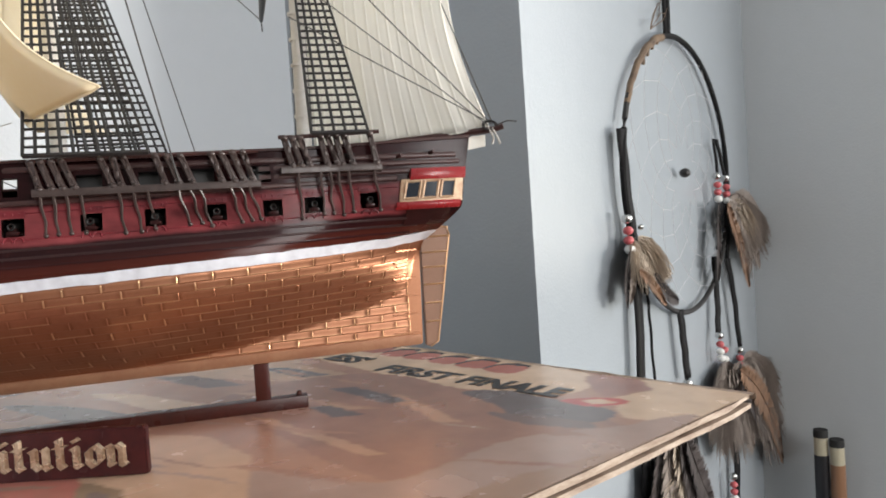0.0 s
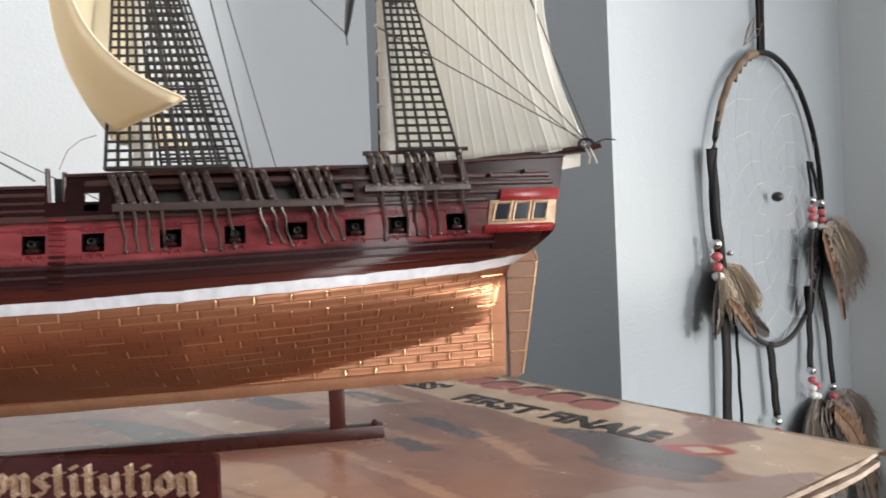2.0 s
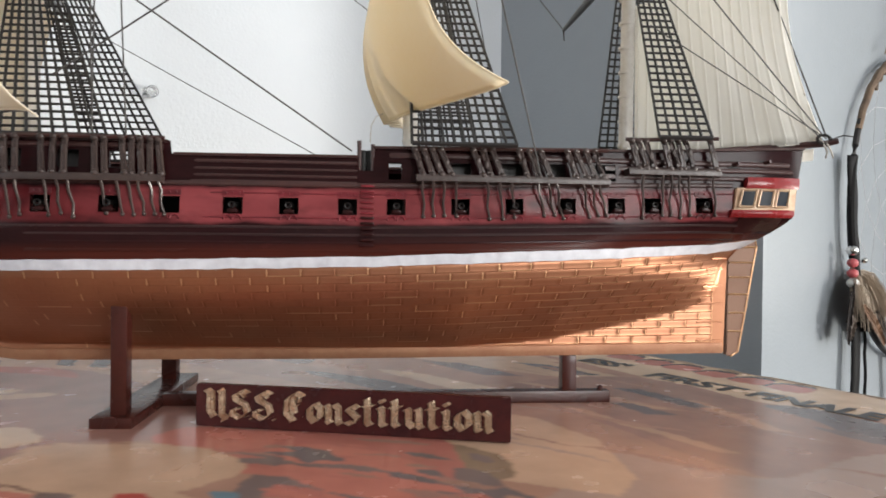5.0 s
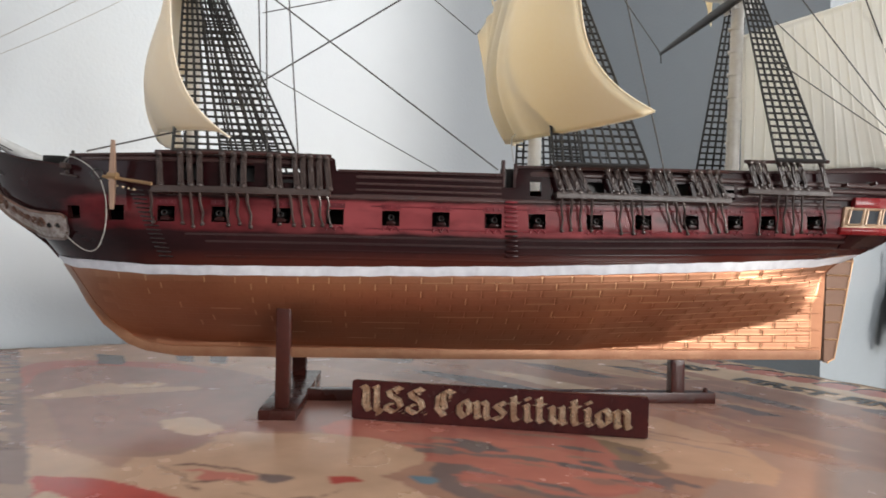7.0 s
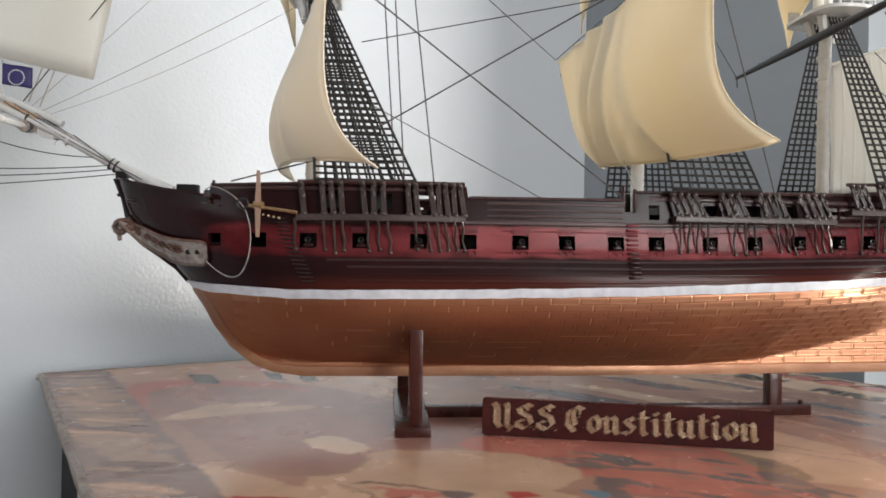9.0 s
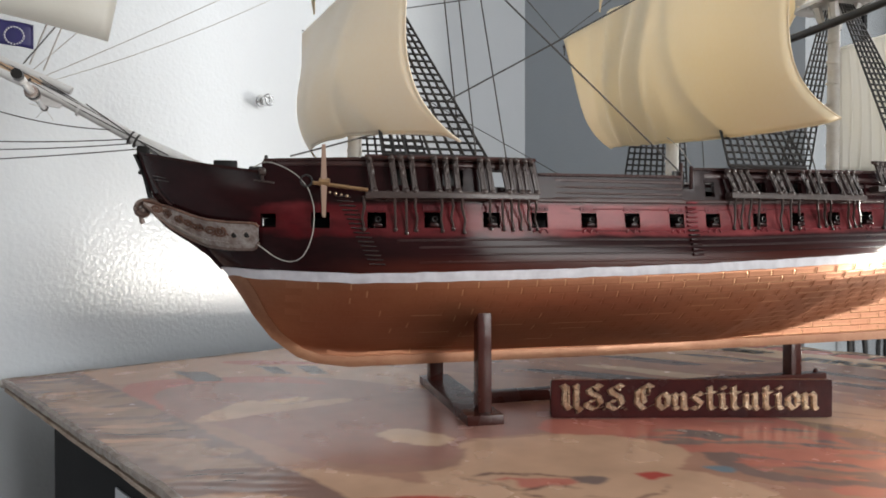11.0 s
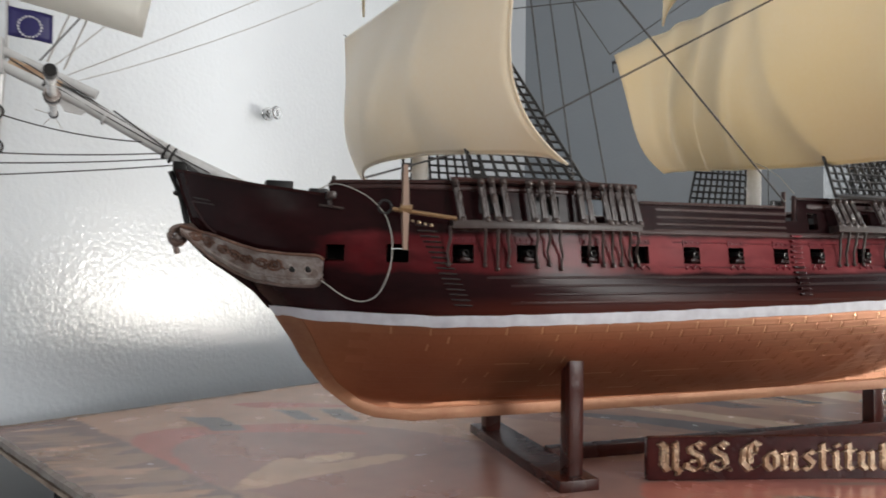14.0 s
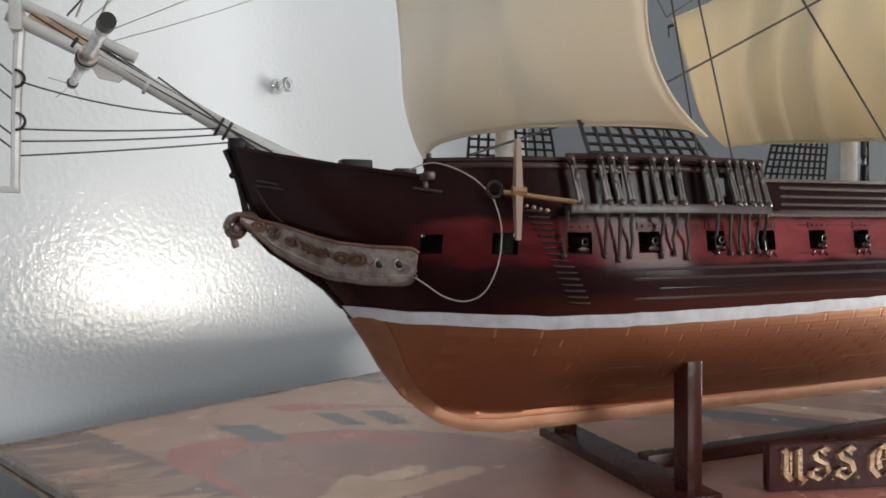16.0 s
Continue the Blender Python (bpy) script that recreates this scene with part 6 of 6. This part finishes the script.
# raised gothic letters drawn with a broad nib, each a part of its own
GLYPH = {
    "U": (0.95, [[(0.82, 0.04), (0.86, 0.0)], [(-0.04, 1.50), (0.10, 1.36), (0.08, 0.40), (0.28, 0.02), (0.58, 0.26)], [(0.52, 1.52), (0.60, 1.40), (0.60, 0.16), (0.74, 0.02), (0.70, -0.18)], [(0.24, 1.42), (0.26, 0.36)]]),
    "S": (0.95, [[(0.84, 0.04), (0.88, 0.0)], [(0.72, 1.36), (0.46, 1.52), (0.18, 1.28), (0.26, 1.0), (0.62, 0.76), (0.72, 0.36), (0.42, 0.0), (0.08, 0.22), (0.14, 0.52), (0.40, 0.50)], [(0.40, 1.44), (0.62, 1.16)], [(0.66, 0.10), (0.78, 0.16)]]),
    "C": (0.96, [[(0.74, 1.34), (0.44, 1.54), (0.12, 1.20), (0.08, 0.42), (0.36, 0.0), (0.74, 0.26)], [(0.40, 1.40), (0.32, 0.86), (0.40, 0.40)], [(0.62, 1.34), (0.62, 1.04)], [(0.40, 0.86), (0.60, 0.90)]]),
}
GLYPH["o"] = (0.74, [[(0.06, 0.28), (0.06, 0.76), (0.28, 1.02)], [(0.06, 0.28), (0.26, 0.0), (0.48, 0.24), (0.48, 0.74), (0.28, 1.02)]])
GLYPH["n"] = (0.80, [[(-0.04, 0.96), (0.07, 0.84), (0.07, 0.10), (0.15, 0.0)], [(0.07, 0.78), (0.30, 1.02), (0.46, 0.82), (0.46, 0.10), (0.56, -0.02)]])
GLYPH["s"] = (0.66, [[(0.42, 0.86), (0.22, 1.02), (0.05, 0.78), (0.42, 0.36), (0.22, 0.0), (0.0, 0.14)]])
GLYPH["t"] = (0.60, [[(0.10, 1.40), (0.14, 1.30), (0.14, 0.16), (0.26, 0.0), (0.40, 0.10)], [(-0.04, 1.02), (0.36, 1.02)]])
GLYPH["i"] = (0.46, [[(0.0, 0.98), (0.10, 0.86), (0.10, 0.12), (0.22, 0.0)], [(0.06, 1.36), (0.16, 1.24)]])
GLYPH["u"] = (0.82, [[(-0.02, 0.96), (0.08, 0.86), (0.08, 0.22), (0.26, 0.0), (0.47, 0.22)], [(0.40, 1.0), (0.48, 0.88), (0.48, 0.12), (0.58, -0.02)]])
at = 0.0
for ch in "USS Constitution":
    if ch == " ":
        at += 0.34
        continue
    step_on, strokes = GLYPH[ch]
    bm = bmesh.new()
    for k, pts in enumerate(strokes):
        thin = 0.5 if ch in "USC" and len(pts) == 2 else 1.0
        nib, top_nib = Vector((0.150, 0.100)) * thin, Vector((0.085, 0.058)) * thin
        rows = []
        for u, w in pts:
            c = Vector((at + u, w))
            rows.append([Vector((p.x * 0.0068, d, p.y * 0.0049)) for p, d in ((c - nib, 0.0), (c - top_nib, -0.0007 - 0.00005 * k), (c + top_nib, -0.0007 - 0.00005 * k), (c + nib, 0.0))])
        vs = sheet(bm, rows)
        for j in (0, -1):
            bm.faces.new(vs[j])
    letter = part("letter", bm, GOLD, plate, "worn raised gold letter", smooth=False)
    letter.location = (-0.0388, -0.0012, 0.0029)
    at += step_on

# ---- dreamcatcher on the chimney breast ----
catcher = thing("dreamcatcher", "black leather dreamcatcher with beads and brown feathers hanging on the wall", "dreamcatcher")


def dc(u, z, off=0.006):
    """A point off the wall; things that stand off further sit nearer to the wall's free corner."""
    return room(u - (off - 0.0048) * (u + 0.07) / 0.208, V_FRONT - off, z)


CU, CZ, RX, RZ = 0.5555, 0.981, 0.130, 0.1185
hoop_at = lambda a, off=0.007, k=1.0: dc(CU + RX * k * math.cos(a), CZ + RZ * k * math.sin(a), off)
bm = bmesh.new()
tube(bm, [hoop_at(math.radians(d)) for d in range(-25, 109, 4)], 0.0024, 9)
part("hoop", bm, LEATHER, catcher, "hoop wrapped in black leather")
bm = bmesh.new()
tube(bm, [hoop_at(math.radians(d)) + Vector((0, 0, 0.001 * math.sin(d))) for d in range(106, 158, 4)], 0.0032, 9, 0.0024)
for k in range(4):
    a = math.radians(112 + 6 * k)
    tube(bm, [hoop_at(a), hoop_at(a, 0.008, 0.96 - 0.008 * k)], 0.0034, 6, 0.001)
part("suede_wrap", bm, SUEDE, catcher, "torn brown suede wrap")
bm = bmesh.new()
tube(bm, [hoop_at(math.radians(d)) for d in range(148, 336, 4)], 0.0022, 9)
part("hoop", bm, BARK, catcher, "hoop wrapped in dark grey leather")
bm = bmesh.new()
tube(bm, [hoop_at(math.radians(d), 0.0085) for d in range(164, 222, 4)], 0.0025, 9, 0.0034)
part("leather_wrap", bm, LEATHER, catcher, "thick black leather wrap")
bm = bmesh.new()
rings = [[hoop_at(math.radians(d + 15 * (k % 2)), 0.007, 1 - 0.13 * k) for d in range(0, 360, 30)] for k in range(7)]
for k in range(6):
    for i in range(12):
        for j in (0, -1 if k % 2 == 0 else 1):
            tube(bm, [rings[k][i], rings[k + 1][(i + j) % 12]], 0.00016, 4)
part("web", bm, WEB, catcher, "thin pale sinew web")
bm = bmesh.new()
blob(bm, dc(CU + 0.004, CZ + 0.002, 0.009), 0.0048, 14, 10, (1, 1, 0.85))
part("bead", bm, BLACK, catcher, "dark wooden bead in the web")
for a, c in (((0.536, 1.098), (0.545, 1.30)), ((0.529, 1.098), (0.533, 1.30))):
    bm = bmesh.new()
    tube(bm, [dc(*a, 0.006), dc(*c, 0.004)], 0.0022, 6)
    part("hanging_cord", bm, LEATHER, catcher)
bm = bmesh.new()
for k in range(5):
    tube(bm, [dc(0.495, 1.096, 0.008), dc(0.503 + 0.006 * k, 1.108 + 0.004 * (k % 2), 0.010), dc(0.510 + 0.007 * k, 1.112 + 0.006 * (k % 3), 0.012)], 0.0004, 4)
part("frayed_threads", bm, SUEDE, catcher)


def strap(pts, w, name="strap"):
    bm = bmesh.new()
    rows = [[], []]
    for u, z in pts:
        rows[0].append(dc(u - w * 0.72, z, 0.0075))
        rows[1].append(dc(u + w * 0.72, z, 0.0095))
    n = []
    for k in range(len(pts) - 1):
        for i in range(6):
            n.append((k, i / 6))
    n.append((len(pts) - 2, 1.0))
    grid = [[r[k].lerp(r[k + 1], t) + V * (0.0003 * math.sin(9 * (k + t))) for k, t in n] for r in rows]
    sheet(bm, grid)
    ob = part(name, bm, LEATHER, catcher)
    ob.modifiers.new("thickness", "SOLIDIFY").thickness = 0.0012


strap([(0.424, 1.013), (0.430, 0.96), (0.440, 0.915), (0.436, 0.83), (0.434, 0.70)], 0.010)
strap([(0.424, 0.985), (0.440, 0.93), (0.455, 0.89)], 0.007)
strap([(0.458, 0.895), (0.460, 0.87), (0.463, 0.824), (0.466, 0.72)], 0.004)
strap([(0.646, 1.017), (0.655, 0.98)], 0.006)
strap([(0.655, 1.017), (0.672, 0.99), (0.683, 0.96), (0.672, 0.90)], 0.007)
strap([(0.628, 0.905), (0.632, 0.86), (0.628, 0.832)], 0.010)
strap([(0.672, 0.900), (0.688, 0.86), (0.699, 0.807)], 0.010)
strap([(0.527, 0.868), (0.532, 0.84), (0.537, 0.808)], 0.010)
strap([(0.540, 0.790), (0.548, 0.70), (0.550, 0.62)], 0.012)
strap([(0.664, 0.78), (0.668, 0.70), (0.662, 0.640)], 0.012)


def bead(u, z, m, r=0.0037, off=0.012):
    bm = bmesh.new()
    blob(bm, dc(u, z, off), r, 12, 8, (1, 1, 0.85))
    part("bead", bm, m, catcher)


for u, z in ((0.427, 0.948), (0.652, 0.981), (0.681, 0.979), (0.634, 0.831), (0.699, 0.806), (0.538, 0.806), (0.655, 0.69)):
    bead(u, z, STEEL, 0.0042)
    bead(u + 0.001, z - 0.0085, BEAD_RED)
    bead(u + 0.001, z - 0.0155, BEAD_RED if z > 0.9 or u > 0.65 else BEAD_WHITE)
    bead(u + 0.002, z - 0.022, BEAD_WHITE, 0.004)
bead(0.648, 0.815, BEAD_RED)
bead(0.649, 0.806, BEAD_WHITE)
bead(0.452, 0.941, STEEL, 0.0024)


def feather(base, tip, w, m, seed, curl=0.004, off=0.014, split=0.25):
    """A feather: quill and a vane of barbs that part here and there."""
    rng = random.Random(seed)
    n = 84
    b0, t0 = Vector((base[0], 0, base[1])), Vector((tip[0], 0, tip[1]))
    along = t0 - b0
    across = Vector((-along.z, 0, along.x)).normalized()
    bend = rng.uniform(-0.12, 0.12) * along.length
    spine = [b0 + along * (i / n) + across * (bend * math.sin(math.pi * i / n)) for i in range(n + 1)]
    put = lambda p, d: dc(p.x, p.z, off + d)
    bm = bmesh.new()
    tube(bm, [put(p, 0.001) for p in spine], 0.0007, 5, 0.0002)
    for sgn in (-1, 1):
        gap = 0.0
        for i in range(1, n):
            t = i / n
            if rng.random() < 0.06:
                gap = rng.uniform(0, split)
            width = w * (math.sin(math.pi * min(t * 0.9 + 0.08, 1)) ** 0.6) * rng.uniform(0.92, 1.04) * (1 - gap * rng.random())
            a, c = spine[i], spine[min(i + 3, n)]
            lean = along.normalized() * width * rng.uniform(0.45, 0.75)
            e = across * sgn * width
            d = curl * rng.uniform(-0.3, 1)
            v = [bm.verts.new(q) for q in (put(a, 0), put(c, 0), put(c + e * 0.55 + lean * 0.55, d * 0.5), put(a + e + lean, d), put(a + e * 0.5 + lean * 0.4, d * 0.5))]
            bm.faces.new(v)
    part("feather", bm, m, catcher, "", smooth=False)


def down(u, z, r, n, seed, m=DOWN, fall=0.02):
    """A puff of loose downy barbs."""
    rng = random.Random(seed)
    bm = bmesh.new()
    for _ in range(n):
        a = rng.uniform(0, math.tau)
        l = r * rng.uniform(0.4, 1.0)
        p = Vector((u, z))
        q = p + Vector((math.cos(a) * l * 0.8, math.sin(a) * l * 0.7 - fall * rng.random()))
        o = rng.uniform(0.008, 0.022)
        mid = (p + q) / 2 + Vector((rng.uniform(-1, 1), rng.uniform(-1, 1))) * r * 0.12
        tube(bm, [dc(p.x, p.y, 0.012), dc(mid.x, mid.y, o), dc(q.x, q.y, o)], 0.0006, 3, 0.00015, caps=False)
    tagged(part("down", bm, m, catcher, "downy tan plume"), kind="stuff")


def plume(base, tips, n, seed, m, r=0.0006, off=0.012, label="fluffy grey-brown plume"):
    """Many fine drooping barbs fanned between a base and a row of tips."""
    rng = random.Random(seed)
    bm = bmesh.new()
    for _ in range(n):
        k = rng.uniform(0, len(tips) - 1.001)
        i = int(k)
        tip = Vector(tips[i]).lerp(Vector(tips[i + 1]), k - i)
        b0 = Vector(base) + Vector((rng.uniform(-1, 1), rng.uniform(-1, 1))) * 0.006
        reach = rng.uniform(0.45, 1.0) ** 0.6
        q = b0.lerp(tip, reach) + Vector((rng.uniform(-1, 1), rng.uniform(-1, 1))) * 0.006
        o0, o1 = off * 0.5, off + rng.uniform(-0.007, 0.007)
        pts = []
        for j in range(5):
            t = j / 4
            p = b0.lerp(q, t) + Vector((0.0, 0.010 * math.sin(math.pi * t)))
            pts.append(dc(p.x, p.y, o0 + (o1 - o0) * t))
        tube(bm, pts, r, 3, r * 0.3, caps=False)
    tagged(part("plume", bm, m, catcher, label), kind="stuff")


# plumes at the hoop's near side, its far side and on the long thongs
feather((0.431, 0.926), (0.420, 0.886), 0.006, FEATHER_DARK, 1, off=0.014)
feather((0.433, 0.926), (0.424, 0.888), 0.007, FEATHER, 2, off=0.012)
feather((0.438, 0.924), (0.512, 0.902), 0.008, DOWN, 3, off=0.012)
feather((0.435, 0.925), (0.498, 0.892), 0.009, DOWN, 8, off=0.014)
feather((0.475, 0.905), (0.527, 0.879), 0.008, FEATHER_DARK, 4, off=0.016)
feather((0.446, 0.911), (0.498, 0.880), 0.006, FEATHER_RUST, 5, off=0.018)
plume((0.434, 0.927), [(0.427, 0.908), (0.450, 0.896), (0.486, 0.893), (0.512, 0.897), (0.524, 0.902)], 420, 95, DOWN, off=0.014)
for k, (tip, w, m) in enumerate((((0.815, 0.934), 0.013, FEATHER), ((0.862, 0.918), 0.016, FEATHER), ((0.848, 0.902), 0.017, FEATHER), ((0.800, 0.883), 0.017, FEATHER), ((0.752, 0.867), 0.014, FEATHER_RUST))):
    feather((0.684, 0.954), tip, w, m, 20 + k, off=0.010 + 0.002 * k)
feather((0.655, 0.955), (0.640, 0.883), 0.010, FEATHER_DARK, 27)
plume((0.690, 0.953), [(0.770, 0.946), (0.850, 0.928), (0.868, 0.916), (0.846, 0.898), (0.790, 0.883), (0.750, 0.875)], 1000, 91, FEATHER, off=0.016)
plume((0.690, 0.951), [(0.780, 0.938), (0.810, 0.924), (0.780, 0.910)], 260, 92, DOWN, off=0.020)
for k, (tip, w, m) in enumerate((((0.588, 0.745), 0.018, FEATHER), ((0.630, 0.722), 0.022, FEATHER), ((0.735, 0.700), 0.024, FEATHER), ((0.850, 0.735), 0.022, FEATHER), ((0.905, 0.715), 0.022, FEATHER), ((0.895, 0.682), 0.022, FEATHER_DARK), ((0.865, 0.660), 0.020, FEATHER_RUST))):
    feather((0.640 + 0.010 * k, 0.795), tip, w, m, 40 + k, off=0.010 + 0.002 * k)
plume((0.650, 0.795), [(0.585, 0.765), (0.595, 0.740), (0.640, 0.715), (0.720, 0.700), (0.790, 0.705)], 900, 93, FEATHER, off=0.016)
plume((0.710, 0.788), [(0.800, 0.775), (0.875, 0.755), (0.915, 0.725), (0.900, 0.685), (0.860, 0.662), (0.790, 0.680)], 1100, 94, FEATHER, off=0.020)
for k, (tip, w, m) in enumerate((((0.440, 0.660), 0.022, FEATHER_DARK), ((0.480, 0.660), 0.026, FEATHER), ((0.530, 0.672), 0.022, DOWN), ((0.560, 0.700), 0.020, FEATHER_DARK), ((0.590, 0.700), 0.018, FEATHER_DARK))):
    feather((0.470 + 0.015 * k, 0.775), tip, w, m, 60 + k, off=0.014 + 0.003 * k)
down(0.500, 0.745, 0.045, 120, 70)
plume((0.470, 0.790), [(0.430, 0.665), (0.480, 0.660), (0.530, 0.668), (0.570, 0.690)], 500, 96, FEATHER_DARK)
# ---- cue butts by the side wall ----
for k, (v, top, m, label) in enumerate(((-0.0728, 0.7060, CUE_DARK, "charcoal cue butt with cream band and black bumper"), (-0.0880, 0.6975, CUE_WOOD, "light brown cue butt with cream band and black bumper"))):
    cue = thing("cue_stick", label, "cue stick", Matrix.Translation(room(0.765, v, 0)), group="cues standing by the wall")
    r = 0.0076
    for name, z0, z1, q, mm in (("bumper", top - 0.008, top, 0.96, RUBBER), ("band", top - 0.027, top - 0.008, 0.93, CREAM_BAND), ("shaft", 0.0, top - 0.027, 1.0, m)):
        bm = bmesh.new()
        tube(bm, [(0, 0, z0), (0, 0, z0 + (z1 - z0) * 0.9), (0, 0, z1)], r * q, 16, r * q * 0.97)
        part(name, bm, mm, cue)

# ---- push pin in the wall ----
pin = thing("push_pin", "clear plastic push pin in the wall", "push pin", Matrix.Translation(Vector((-0.1135, 0.1912, 1.032))))
bm = bmesh.new()
prof = [(0.0, 0.0034), (0.0010, 0.0036), (0.0018, 0.0022), (0.0042, 0.0018), (0.0058, 0.0022), (0.0063, 0.0033), (0.0074, 0.0034), (0.0080, 0.0028)]
ringsv = []
for d, r in prof:
    c = -V * (d + 0.0008)
    ringsv.append([bm.verts.new(c + U * (r * math.cos(a)) + Vector((0, 0, r * math.sin(a)))) for a in [i * math.tau / 18 for i in range(18)]])
for a, c in zip(ringsv, ringsv[1:]):
    for i in range(18):
        bm.faces.new((a[i], a[(i + 1) % 18], c[(i + 1) % 18], c[i]))
bm.faces.new(ringsv[0])
bm.faces.new(ringsv[-1])
part("head", bm, PIN_GLASS, pin)
bm = bmesh.new()
tube(bm, [V * 0.004, -V * 0.004], 0.0005, 8)
part("needle", bm, STEEL, pin)

# ---- copper plating on the side towards the room ----
ROWS_N, PITCH, AFT = 12, 0.0088, 0.1238


def plate_z(x, t):
    low = keel_z(x) + 0.0031
    return low + (stripe_z(x) - 0.0003 - low) * t


for r in range(ROWS_N):
    x = AFT - (PITCH / 2 if r % 2 else 0)
    edges = [AFT] + [x - PITCH * k for k in range(1 if r % 2 == 0 else 0, 27)]
    for n_plate, (xb, xa) in enumerate(zip(edges, edges[1:])):
        low_x = max(stem_x(plate_z(-0.11, r / ROWS_N)) + 0.0075, -0.113)
        if xb - xa < 0.001 or xa < low_x:
            continue
        rng = random.Random(round(xb * 1e5) + 977 * r)
        g = float(np.interp(xb, [-0.10, -0.03, 0.03, 0.09], [0.20, 0.25, 0.45, 1.0])) * rng.uniform(0.75, 1.1)
        w = min(0.00055 / (xb - xa), 0.3)
        bm = bmesh.new()
        grid = []
        for t, lift in ((0.0, -0.00006), (0.05, 0.00006), (0.11, 0.00015), (0.18, 0.00012), (0.26, 0.00003), (0.6, 0.00002), (0.94, 0.00002), (1.0, -0.00006)):
            row = []
            for k in range(14):
                q = (0.0, 0.01, 0.1, 0.2, 0.3, 0.4, 0.5, 0.6, 0.7, 0.8, 1 - w * 1.2, 1 - w * 0.8, 1 - w * 0.3, 1.0)[k]
                up = lift
                if lift > 0.00005:
                    up = lift * (0.75 + 0.35 * (k % 2))
                if k in (11, 12) and 0.1 < t < 0.97:
                    up = 0.00013
                if k in (0, 13) or lift < 0:
                    up = -0.00006
                px = xa + (xb - xa) * q
                row.append(side(px, plate_z(px, (r + t) / ROWS_N), 0.00003 + g * up))
            grid.append(row)
        # worn: end ribs given paler copper in place of a glint
        worn = rng.random() < float(np.interp(xb, [-0.09, 0.0, 0.05, 0.09], [0.1, 0.15, 0.35, 1.0])) + (0.5 if r > ROWS_N - 3 else 0)
        # lower ribs, whose glint is likewise set by paler copper
        bright_rows = rng.random() < float(np.interp(xb, [-0.05, 0.02, 0.08], [0.05, 0.15, 0.7]))
        sheet(bm, grid, lambda i, j: 1 if (worn and j in (11, 12) and 1 <= i <= 5) or (bright_rows and i in (1, 2)) else 0)
        part("copper_plate", bm, [COPPER_PLATE, COPPER_BRIGHT], lower_hull)
